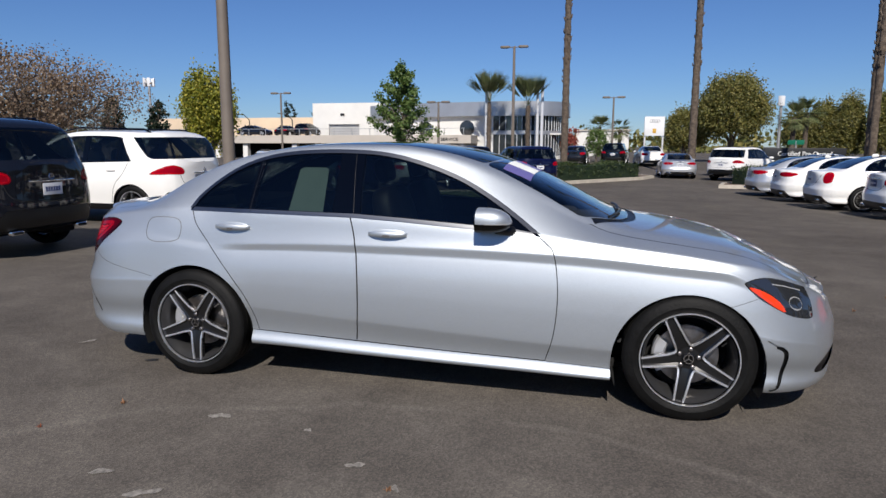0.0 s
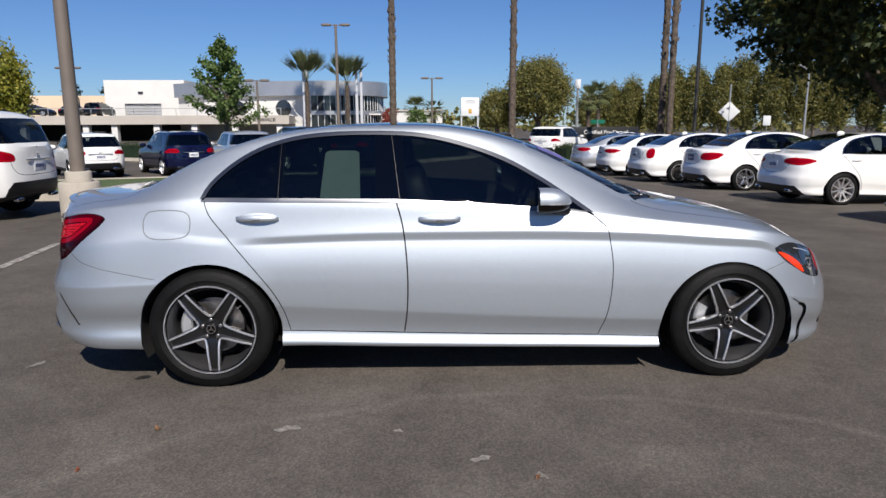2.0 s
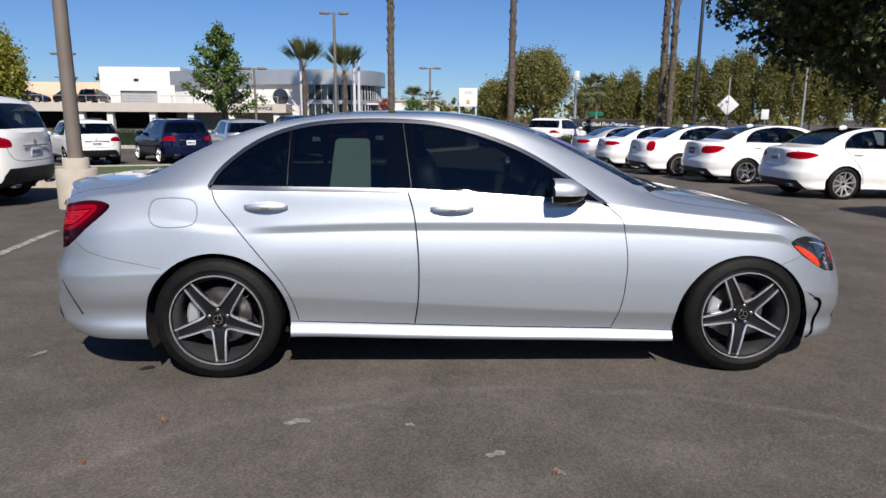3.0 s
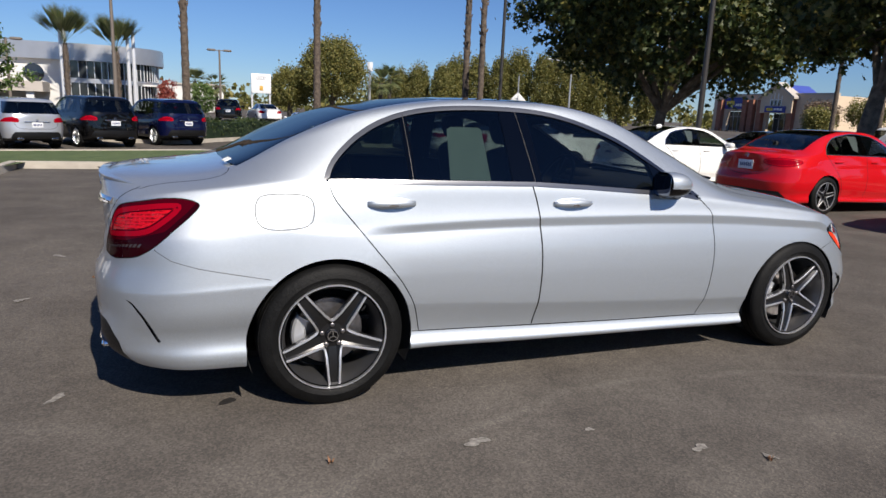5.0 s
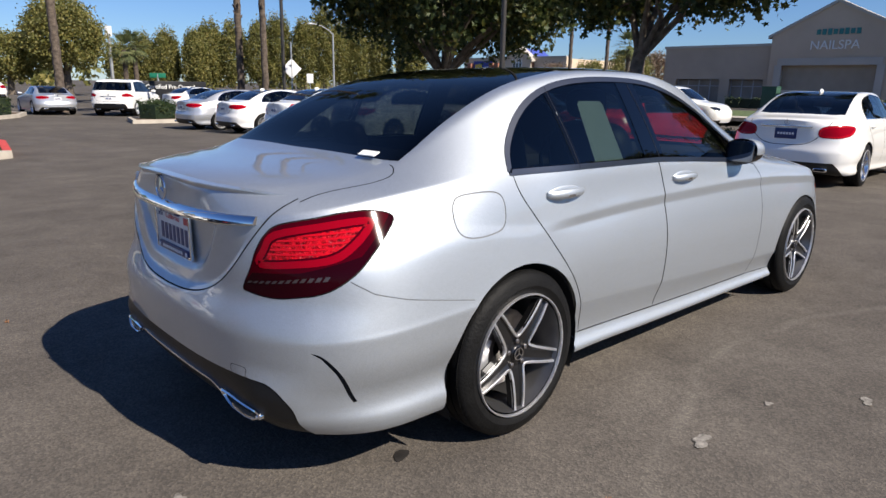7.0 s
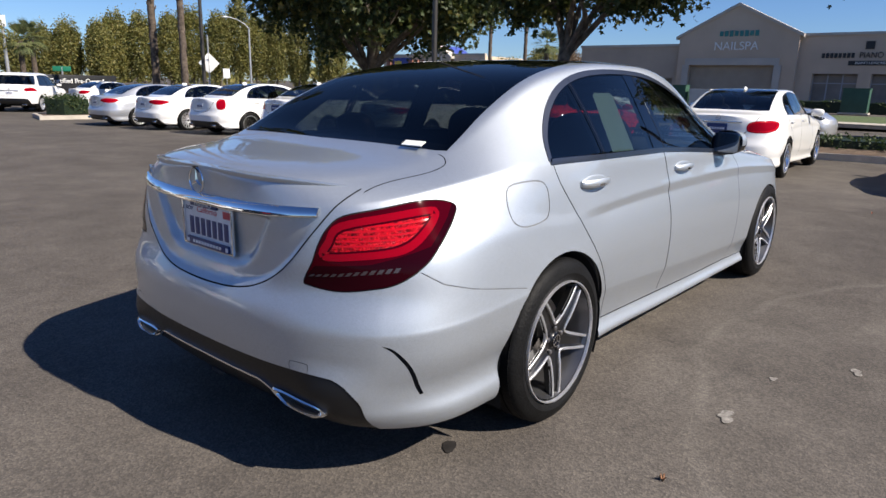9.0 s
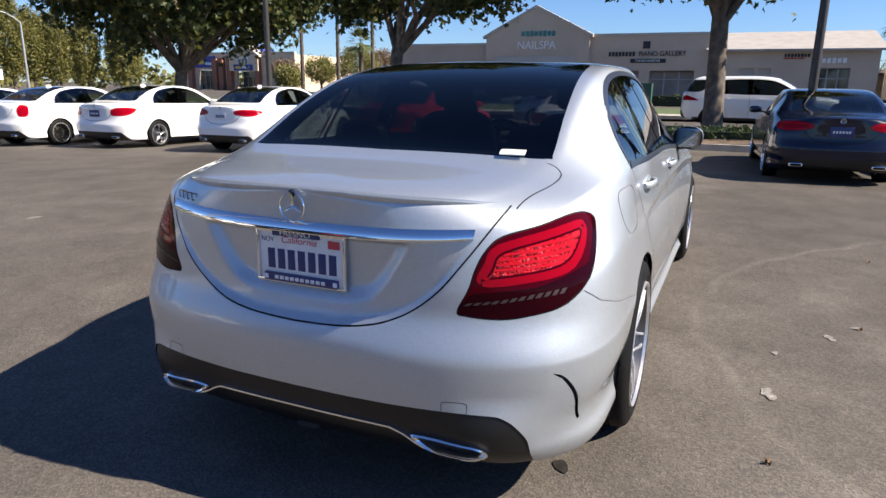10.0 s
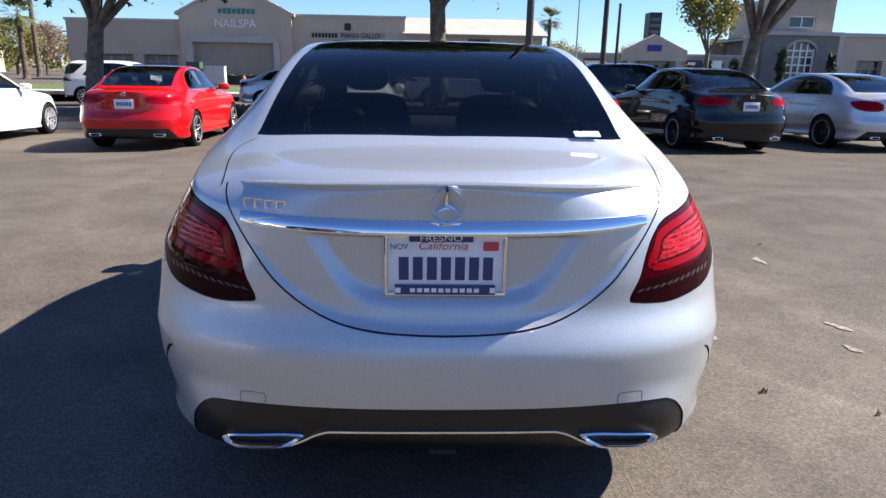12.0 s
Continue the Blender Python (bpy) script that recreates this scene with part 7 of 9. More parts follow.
def lamp_post(x, y, height, r, material, heads=2, base=False, label="tall parking lot lamp post", arm=0.55, turn=0.0, name="lamp_post"):
    lp = tagged(new(name), label, "lamp post")
    lp.matrix_basis = pose(x, y, ground_z(x, y), 0, 0, turn)
    z0 = 0.0
    if base:
        bm = bmesh.new()
        bm_revolve(bm, [(0, 0), (0.30, 0), (0.30, 0.60), (0.285, 0.62), (0, 0.62)], 28, "Z")
        part("concrete_base", bm, CONCRETE, lp, "round concrete footing", angle=40)
        bm = bmesh.new()
        bm_revolve(bm, [(0, 0.60), (0.19, 0.60), (0.19, 0.77), (0.18, 0.785), (0, 0.785)], 28, "Z")
        part("collar", bm, CONCRETE, lp, angle=40)
        z0 = 0.77
    else:
        bm = bmesh.new()
        bm_box(bm, 0, 0, 0.02, r * 4, r * 4, 0.04, bevel=0.01)
        part("base_plate", bm, material, lp)
    bm = bmesh.new()
    bm_tube(bm, [(0, 0, z0), (0, 0, height * 0.5), (0, 0, height)], [r, r * 0.86, r * 0.7], 16)
    part("pole", bm, material, lp)
    if heads:
        bm = bmesh.new()
        bm_box(bm, 0, 0, height - 0.05, 2 * arm, 0.06, 0.06, bevel=0.01)
        part("arm", bm, material, lp)
        for s in (-1, 1):
            bm = bmesh.new()
            bm_super(bm, (s * arm, 0, height - 0.03), (0.34, 0.17, 0.085), 0.5, 0.5, 20, 8)
            part("lamp_head", bm, material, lp)
    return lp


def sign_on_post(name, x, y, height, label, panel, w, h, material, turn=0.0, diamond=False, post=0.03):
    s = tagged(new(name), label, "sign")
    s.matrix_basis = pose(x, y, ground_z(x, y), 0, 0, turn)
    bm = bmesh.new()
    bm_tube(bm, [(0, 0.03, 0), (0, 0.03, height + (0 if not diamond else 1.2))], post, 10)
    part("post", bm, GALV, s)
    bm = bmesh.new()
    bm_box(bm, 0, -0.005, panel, w, 0.012, h, bevel=0.004, rot=Matrix.Rotation(radians(45), 3, "Y") if diamond else None)
    part("panel", bm, material, s)
    return s


# ---- buildings ----
STUCCO_WHITE = mat("white_stucco", (0.66, 0.65, 0.62), rough=0.9, vary=0.04, scale=0.7, fine=0.05, fine_scale=40, bump=0.2, bump_scale=60)
STUCCO_TAN = mat("tan_stucco", (0.52, 0.41, 0.31), rough=0.92, vary=0.07, scale=0.5, fine=0.06, fine_scale=30, bump=0.25, bump_scale=50)
STUCCO_GREY = mat("grey_stucco", (0.44, 0.355, 0.275), rough=0.92, vary=0.07, scale=0.5, fine=0.06, fine_scale=30, bump=0.25, bump_scale=50)
STUCCO_DARKER = mat("darker_stucco", (0.20, 0.185, 0.165), rough=0.92, vary=0.07, scale=0.5, fine=0.06, fine_scale=60)
STUCCO_PALE = mat("pale_stucco_trim", (0.46, 0.42, 0.37), rough=0.9, vary=0.06, scale=0.6, fine=0.05)
BEIGE = mat("beige_wall", (0.62, 0.49, 0.35), rough=0.9, vary=0.06, scale=0.5, fine=0.05)
BRICK_RED = mat("red_brown_masonry", (0.30, 0.13, 0.08), rough=0.9, vary=0.15, scale=2, fine=0.15, fine_scale=20)
METAL_PANEL = mat("brushed_metal_panel", (0.55, 0.56, 0.58), rough=0.38, metal=0.75, vary=0.05, scale=1)
# near-black colour that stands in for the shade under the service canopy
SHADE_DARK = mat("canopy_shade", (0.030, 0.030, 0.032), rough=0.9, vary=0.3, scale=0.6)
ROLLER_TAN = mat("tan_roller_door", (0.34, 0.285, 0.225), rough=0.6, vary=0.08, scale=1)
ROLLER = mat("roller_door", (0.40, 0.40, 0.40), rough=0.6, vary=0.06, scale=1)
SHOP_GLASS = mat("shop_glass", (0.030, 0.036, 0.040), rough=0.05, spec=0.8)
SHOP_TINT = mat("dim_shopfront", (0.22, 0.19, 0.165), rough=0.55, vary=0.2, scale=0.8)
ROOF_TILE = mat("grey_roofing", (0.36, 0.33, 0.30), rough=0.85, vary=0.1, scale=1, bump=0.5, bump_scale=12)
BLUE_SIGN = mat("blue_sign", (0.015, 0.03, 0.25), rough=0.4)
BLUE_ROOF = mat("blue_metal_roof", (0.06, 0.09, 0.36), rough=0.4, vary=0.08, scale=1)
YELLOW_SIGN = mat("yellow_sign", (0.80, 0.58, 0.03), rough=0.4)
TEAL_SIGN = mat("teal_sign", (0.03, 0.20, 0.19), rough=0.5)
LETTER_WHITE = mat("white_letters", (0.80, 0.80, 0.78), rough=0.4)
AWNING = mat("dark_awning", (0.07, 0.075, 0.095), rough=0.9, vary=0.1, scale=2)
LETTER_DARK = mat("dark_letters", (0.02, 0.02, 0.022), rough=0.5)
RED_SIGN = mat("red_sign", (0.45, 0.04, 0.03), rough=0.5)
STEEL_WHITE = mat("white_steel", (0.70, 0.71, 0.73), rough=0.35, metal=0.3)


def wall_with_holes(name, x0, x1, z0, z1, holes, thick, material, parent, m, top=None):
    """A wall in the plane of local x and z, its openings cut through; top(x) gives a sloping head."""
    xs = sorted({x0, x1, *[h[0] for h in holes], *[h[1] for h in holes], *(top or {}).keys()} if top else {x0, x1, *[h[0] for h in holes], *[h[1] for h in holes]})
    zs = sorted({z0, z1, *[h[2] for h in holes], *[h[3] for h in holes]})
    bm = bmesh.new()

    def put(a, b, c, d, ha=None, hb=None):
        lo = [(a, c), (b, c), (b, hb if hb is not None else d), (a, ha if ha is not None else d)]
        f = [bm.verts.new((x, 0, z)) for x, z in lo]
        g = [bm.verts.new((x, thick, z)) for x, z in lo]
        bm.faces.new(f)
        bm.faces.new(g[::-1])
        for i in range(4):
            bm.faces.new((f[i], g[i], g[(i + 1) % 4], f[(i + 1) % 4]))
    for a, b in zip(xs, xs[1:]):
        for c, d in zip(zs, zs[1:]):
            mx, mz = (a + b) / 2, (c + d) / 2
            if not any(h[0] < mx < h[1] and h[2] < mz < h[3] for h in holes):
                put(a, b, c, d)
        if top:
            put(a, b, z1, z1, np.interp(a, list(top), list(top.values())), np.interp(b, list(top), list(top.values())))
    bmesh.ops.remove_doubles(bm, verts=bm.verts, dist=1e-4)
    # faces between joined pieces
    bm.verts.index_update()
    seen = {}
    for f in bm.faces:
        seen.setdefault(tuple(sorted(v.index for v in f.verts)), []).append(f)
    bmesh.ops.delete(bm, geom=[f for fs in seen.values() if len(fs) > 1 for f in fs], context="FACES_ONLY")
    bmesh.ops.transform(bm, matrix=m, verts=bm.verts)
    return part(name, bm, material, parent, smooth=False)


# ---- strip mall across the road ----
def sign_words(name, text, u, z, size, material, m, parent, squeeze=1.0):
    return written(name, text, size, material, m @ Matrix.Translation((u, -0.03, z)) @ Matrix(((1, 0, 0, 0), (0, 0, -1, 0), (0, 1, 0, 0), (0, 0, 0, 1))), parent, 0.03, squeeze=squeeze)


def sign_bars(name, u0, u1, z, h, n, material, m, parent, depth=0.05):
    bm = bmesh.new()
    w = (u1 - u0) / n
    for k in range(n):
        bm_box(bm, u0 + w * (k + 0.5), -0.03, z, w * 0.72, depth, h * (0.8 + 0.2 * ((k * 7) % 3) / 2))
    bmesh.ops.transform(bm, matrix=m, verts=bm.verts)
    return part(name, bm, material, parent, smooth=False)


def boxm(name, u0, u1, d0, d1, z0, z1, material, parent, m, bevel=0.0):
    bm = bmesh.new()
    bm_box(bm, (u0 + u1) / 2, (d0 + d1) / 2, (z0 + z1) / 2, u1 - u0, d1 - d0, z1 - z0, bevel=bevel)
    bmesh.ops.transform(bm, matrix=m, verts=bm.verts)
    return part(name, bm, material, parent, smooth=False)


def shopfront(parent, m, u0, u1, z1, depth, panes, material):
    """A recessed shop front: glass panes in a dark frame."""
    win = new("shop_window")
    win.parent = parent
    w = (u1 - u0) / panes
    for k in range(panes):
        boxm("pane", u0 + w * k + 0.05, u0 + w * (k + 1) - 0.05, depth, depth + 0.05, 0.12, z1 - 0.06, material, win, m)
    for k in range(panes + 1):
        boxm("mullion", u0 + w * k - 0.05, u0 + w * k + 0.05, depth - 0.05, depth + 0.08, 0.0, z1, SIGN_GREY, win, m)
    boxm("transom", u0, u1, depth - 0.04, depth + 0.07, z1 * 0.74 - 0.04, z1 * 0.74 + 0.04, SIGN_GREY, win, m)


def strip_mall():
    m = pose(57.6, 0, 0, 0, 0, -90)
    b = tagged(new("shop_building"), "tan stucco strip mall with gabled front", "building")
    wall_with_holes("wall", -31.4, -21.4, 0, 5.1, [(-30.1, -25.8, 0.0, 2.3), (-24.9, -21.9, 0.0, 2.3)], 0.4, STUCCO_GREY, b, m)
    shopfront(b, m, -30.1, -25.8, 2.3, 0.5, 4, SHOP_TINT)
    shopfront(b, m, -24.9, -21.9, 2.3, 0.5, 3, SHOP_TINT)
    boxm("coping", -31.5, -21.4, -0.12, 0.5, 5.1, 5.32, STUCCO_PALE, b, m)
    boxm("back_wall", -31.4, 11.0, 6.0, 6.4, 0, 5.0, STUCCO_GREY, b, m)
    boxm("side_wall", -31.4, -31.0, 0.4, 6.0, 0, 5.1, STUCCO_GREY, b, m)
    g = pose(57.2, 0, 0, 0, 0, -90)
    wall_with_holes("gable_wall", -21.4, -11.6, 0, 5.55, [(-20.4, -13.2, 0.0, 3.45)], 0.7, STUCCO_TAN, b, g, top={-21.4: 5.9, -16.6: 8.35, -11.6: 5.9})
    boxm("lintel", -20.7, -12.9, -0.10, 0.12, 3.45, 4.02, STUCCO_PALE, b, g)
    boxm("roller_door", -20.4, -13.2, 0.45, 0.55, 0, 3.45, ROLLER_TAN, b, g)
    for k in range(11):
        boxm("door_rib", -20.38, -13.22, 0.42, 0.45, 0.25 + 0.3 * k, 0.28 + 0.3 * k, ROLLER_TAN, b, g)
    boxm("column", -20.9, -20.35, -0.12, 0.10, 0, 3.45, STUCCO_PALE, b, g)
    boxm("column", -13.25, -12.7, -0.12, 0.10, 0, 3.45, STUCCO_PALE, b, g)
    boxm("gable_side", -12.0, -11.6, 0.7, 3.0, 0, 5.9, STUCCO_PALE, b, g)
    for s in (-1, 1):
        bm = bmesh.new()
        u0, u1 = -16.6, (-21.7 if s < 0 else -11.3)
        sweep(bm, [((u0, -0.15, 8.42), (0, 0, 1), (0, 1, 0)), ((u1, -0.15, 5.78), (0, 0, 1), (0, 1, 0))], [(-0.12, 0.0), (0.12, 0.0), (0.12, 1.2), (-0.12, 1.2)])
        bmesh.ops.transform(bm, matrix=g, verts=bm.verts)
        part("roof_edge", bm, STUCCO_PALE, b, smooth=False)
    sign_words("lettering", "NAILSPA", -16.5, 5.0, 0.98, LETTER_WHITE, g, b, 0.98)
    for k in range(8):
        sign_bars("letter", -18.0 + 0.4125 * k, -18.0 + 0.4125 * (k + 1), 6.05, 0.5 + 0.06 * (k % 3), 1, TEAL_SIGN, g, b)
    wall_with_holes("wall", -11.6, -1.6, 0, 5.75, [(-10.4, -7.2, 0, 2.8), (-6.3, -2.6, 0, 2.8)], 0.4, STUCCO_TAN, b, m)
    shopfront(b, m, -10.4, -7.2, 2.8, 0.5, 3, SHOP_TINT)
    shopfront(b, m, -6.3, -2.6, 2.8, 0.5, 3, SHOP_TINT)
    boxm("coping", -11.6, -1.5, -0.12, 0.5, 5.75, 5.95, STUCCO_PALE, b, m)
    for k in range(8):
        u0 = -9.95 + (-7.6 - (-9.95)) / 8 * k
        sign_bars("letter", u0, u0 + (-7.6 - (-9.95)) / 8, 4.2, 0.46, 1, LETTER_DARK, m, b)
    sign_words("lettering", "PIANO GALLERY", -5.35, 4.2, 0.62, LETTER_DARK, m, b, 0.86)
    boxm("sign_emblem", -7.0, -6.4, -0.06, 0.0, 4.65, 5.25, LETTER_DARK, b, m)
    boxm("sign_panel", -8.0, -5.0, -0.06, 0.0, 3.45, 3.80, LETTER_DARK, b, m)
    sign_words("lettering", "PIANO LESSONS", -6.5, 3.62, 0.28, LETTER_WHITE, pose(57.54, 0, 0, 0, 0, -90), b, 1.0)
    # wing with a sloping roof
    wall_with_holes("wall", -1.6, 10.8, 0, 4.5, [(0.9, 2.0, 1.0, 3.0), (2.4, 3.3, 1.0, 3.0), (6.6, 8.9, 0.0, 3.0)], 0.4, STUCCO_TAN, b, m)
    for a, c in ((0.9, 2.0), (2.4, 3.3)):
        boxm("panel", a, c, 0.2, 0.3, 1.0, 3.0, STUCCO_PALE, b, m)
    shopfront(b, m, 6.6, 8.9, 3.0, 0.5, 3, SHOP_GLASS)
    sign_bars("sign_bars", 6.8, 8.6, 3.6, 0.42, 5, LETTER_WHITE, m, b)
    sign_bars("sign_bars", 4.1, 6.0, 4.0, 0.28, 8, LETTER_DARK, m, b)
    boxm("sign_bar", 4.1, 5.6, -0.05, 0, 3.72, 3.82, RED_SIGN, b, m)
    bm = bmesh.new()
    v = [bm.verts.new(q) for q in ((-1.8, -0.5, 4.5), (11.2, -0.5, 4.5), (11.2, 7.0, 6.35), (-1.8, 7.0, 6.35), (-1.8, -0.5, 4.32), (11.2, -0.5, 4.32), (11.2, 7.0, 6.17), (-1.8, 7.0, 6.17))]
    for f in ((0, 1, 2, 3), (7, 6, 5, 4), (0, 4, 5, 1), (1, 5, 6, 2), (2, 6, 7, 3), (3, 7, 4, 0)):
        bm.faces.new([v[i] for i in f])
    bmesh.ops.transform(bm, matrix=m, verts=bm.verts)
    part("roof", bm, ROOF_TILE, b, smooth=False)
    boxm("side_wall", 10.4, 10.8, 0.4, 6.0, 0, 4.4, STUCCO_PALE, b, m)
    boxm("flat_roof", -31.2, -1.6, 0.4, 6.2, 4.4, 4.6, ROOF_TILE, b, m)


def far_shops():
    m = pose(62, 0, 0, 0, 0, -90)
    b = tagged(new("shop_building"), "low grey shops with a small gable and arcade", "building")
    wall_with_holes("wall", 12.0, 31.5, 0, 3.1, [(13.2 + 2.7 * k, 15.0 + 2.7 * k, 0.0, 2.3) for k in range(2)] + [(20.8, 24.4, 0.0, 2.6)] + [(26.0 + 2.0 * k, 27.3 + 2.0 * k, 0, 2.3) for k in range(2)], 0.4, STUCCO_GREY, b, m)
    for a, c, z in ((13.2, 15.0, 2.3), (15.9, 17.7, 2.3), (20.8, 24.4, 2.6), (26.0, 27.3, 2.3), (28.0, 29.3, 2.3)):
        shopfront(b, m, a, c, z, 0.5, 2, SHOP_GLASS)
    wall_with_holes("gable_wall", 19.4, 25.8, 2.6, 3.2, [], 0.4, STUCCO_TAN, b, pose(61.7, 0, 0, 0, 0, -90), top={19.4: 3.6, 22.5: 5.1, 25.8: 3.6})
    for a, c in ((13.0, 15.2), (15.7, 17.9), (25.9, 27.4), (27.9, 29.4)):
        bm = bmesh.new()
        v = [bm.verts.new(q) for q in ((a, -0.02, 2.75), (c, -0.02, 2.75), (c, -0.75, 2.2), (a, -0.75, 2.2), (a, -0.02, 2.15), (c, -0.02, 2.15))]
        for q in ((0, 1, 2, 3), (3, 2, 5, 4), (0, 3, 4), (1, 5, 2), (0, 4, 5, 1)):
            bm.faces.new([v[k] for k in q])
        bmesh.ops.transform(bm, matrix=m, verts=bm.verts)
        part("awning", bm, AWNING, b, "dark fabric awning", smooth=False)
    for u in (20.3, 24.9):
        boxm("column", u - 0.25, u + 0.25, -0.7, -0.2, 0, 2.6, STUCCO_PALE, b, m)
    boxm("sign", 21.8, 23.2, -0.36, -0.3, 3.5, 4.1, BLUE_SIGN, b, m)
    boxm("coping", 12.0, 31.5, -0.15, 0.5, 3.1, 3.3, STUCCO_PALE, b, m)
    boxm("back_wall", 12.0, 31.5, 6.0, 6.3, 0, 3.1, STUCCO_GREY, b, m)
    boxm("flat_roof", 12.0, 31.5, 0.4, 6.0, 2.8, 3.0, ROOF_TILE, b, m)
    b = tagged(new("office_building"), "two-storey grey stucco building with an arched window", "building")
    p = pose(61.2, 0, 0, 0, 0, -90)
    # ground floor front, darker than the storey above
    wall_with_holes("wall", 33.0, 40.4, 0, 5.2, [(35.4, 38.2, 0.9, 4.6)], 0.5, STUCCO_DARKER, b, p)
    arch = lambda w, rise: [(36.8 + w * math.cos(t), 3.7 + rise * math.sin(t)) for t in np.linspace(math.pi, 0, 17)]
    w = new("window")
    w.parent = b
    bm = bmesh.new()
    bm_prism(bm, [(36.8 + 1.4, 0.9), (36.8 - 1.4, 0.9)] + arch(1.4, 0.9), 0.30, 0.36)
    bmesh.ops.transform(bm, matrix=p @ Matrix(((1, 0, 0, 0), (0, 0, 1, 0), (0, 1, 0, 0), (0, 0, 0, 1))), verts=bm.verts)
    bmesh.ops.recalc_face_normals(bm, faces=bm.faces)
    part("pane", bm, SHOP_GLASS, w, smooth=False)
    for k in range(5):
        u = 35.48 + 0.66 * k
        boxm("glazing_bar", u - 0.07, u + 0.07, 0.2, 0.3, 0.9, 3.7 + 0.85 * math.sqrt(max(0.0, 1 - ((u - 36.8) / 1.4) ** 2)), LETTER_WHITE, w, p)
    for z in (0.96, 1.7, 2.45, 3.2, 3.8):
        boxm("glazing_bar", 35.42, 38.18, 0.19, 0.29, z - 0.06, z + 0.06, LETTER_WHITE, w, p)
    for s in (-1, 1):
        bm = bmesh.new()
        half = [(u, z) for u, z in arch(1.4, 0.9) if s * (u - 36.8) > -0.01]
        bm_prism(bm, half + [(36.8 + s * 1.4, 4.6)] if s < 0 else [(38.2, 4.6)] + half[::-1], 0.0, 0.28)
        bmesh.ops.transform(bm, matrix=p @ Matrix(((1, 0, 0, 0), (0, 0, 1, 0), (0, 1, 0, 0), (0, 0, 0, 1))), verts=bm.verts)
        bmesh.ops.recalc_face_normals(bm, faces=bm.faces)
        part("arch_spandrel", bm, STUCCO_DARKER, b, smooth=False)
    bm = bmesh.new()
    sweep(bm, [((u, -0.06, z), (0, 0, 1), (0, 1, 0)) for u, z in arch(1.55, 1.05)], [(-0.12, 0), (0.12, 0), (0.12, 0.12), (-0.12, 0.12)])
    bmesh.ops.transform(bm, matrix=p, verts=bm.verts)
    part("arch_trim", bm, STUCCO_GREY, b, smooth=False)
    boxm("string_course", 32.8, 40.6, -0.25, 0.4, 5.2, 5.55, STUCCO_PALE, b, p)
    boxm("side_wall", 33.0, 33.4, 0.5, 8, 0, 5.2, STUCCO_DARKER, b, p)
    # upper storey, set back, and the lower wings either side
    wall_with_holes("upper_wall", 33.4, 40.0, 5.2, 8.6, [(35.6, 38.2, 5.95, 7.05)], 0.4, STUCCO_GREY, b, m)
    w = new("window")
    w.parent = b
    boxm("pane", 35.6, 38.2, 0.25, 0.31, 5.95, 7.05, SHOP_GLASS, w, m)
    for u in (35.66, 36.9, 38.14):
        boxm("glazing_bar", u - 0.05, u + 0.05, 0.15, 0.25, 5.95, 7.05, LETTER_WHITE, w, m)
    for z in (6.0, 7.0):
        boxm("glazing_bar", 35.6, 38.2, 0.14, 0.24, z - 0.05, z + 0.05, LETTER_WHITE, w, m)
    boxm("cornice", 33.2, 40.2, -0.25, 0.5, 8.6, 8.95, STUCCO_PALE, b, m)
    boxm("upper_side_wall", 33.4, 33.8, 0.4, 8, 5.2, 8.6, STUCCO_GREY, b, m)
    boxm("wing_wall", 31.5, 33.0, -0.1, 0.4, 0, 4.9, STUCCO_GREY, b, m)
    boxm("wing_coping", 31.4, 33.0, -0.25, 0.5, 4.9, 5.2, STUCCO_PALE, b, m)
    wall_with_holes("wing_wall", 40.4, 62.0, 0, 5.2, [(43.0, 45.6, 0.0, 3.0), (48.0, 51.0, 0.8, 3.0), (54.0, 57.0, 0.8, 3.0)], 0.5, STUCCO_TAN, b, m)
    shopfront(b, m, 43.0, 45.6, 3.0, 0.6, 3, SHOP_GLASS)
    shopfront(b, m, 48.0, 51.0, 3.0, 0.6, 3, SHOP_GLASS)
    shopfront(b, m, 54.0, 57.0, 3.0, 0.6, 3, SHOP_GLASS)
    boxm("wing_coping", 40.4, 62.2, -0.25, 0.6, 5.2, 5.55, STUCCO_PALE, b, m)
    # added pale strip: sunlight on the wing's end, given by its colour
    boxm("sunlit_strip", 40.6, 41.2, -0.35, 0.0, 0, 5.2, STUCCO_PALE, b, m)
    boxm("back_wall", 31.5, 62, 8, 8.3, 0, 5.2, STUCCO_GREY, b, m)
    boxm("flat_roof", 31.5, 62, 0.5, 8.0, 4.7, 4.9, ROOF_TILE, b, m)
    t = tagged(new("tower_block"), "dark tower slab far off", "building")
    box_part("wall", (128, -44.5, 6.4), (3, 2.3, 12.8), POLE_DARK, t)
    for k in range(8):
        box_part("window", (126.45, -44.5, 3.5 + 1.15 * k), (0.06, 1.9, 0.6), SHOP_GLASS, t)


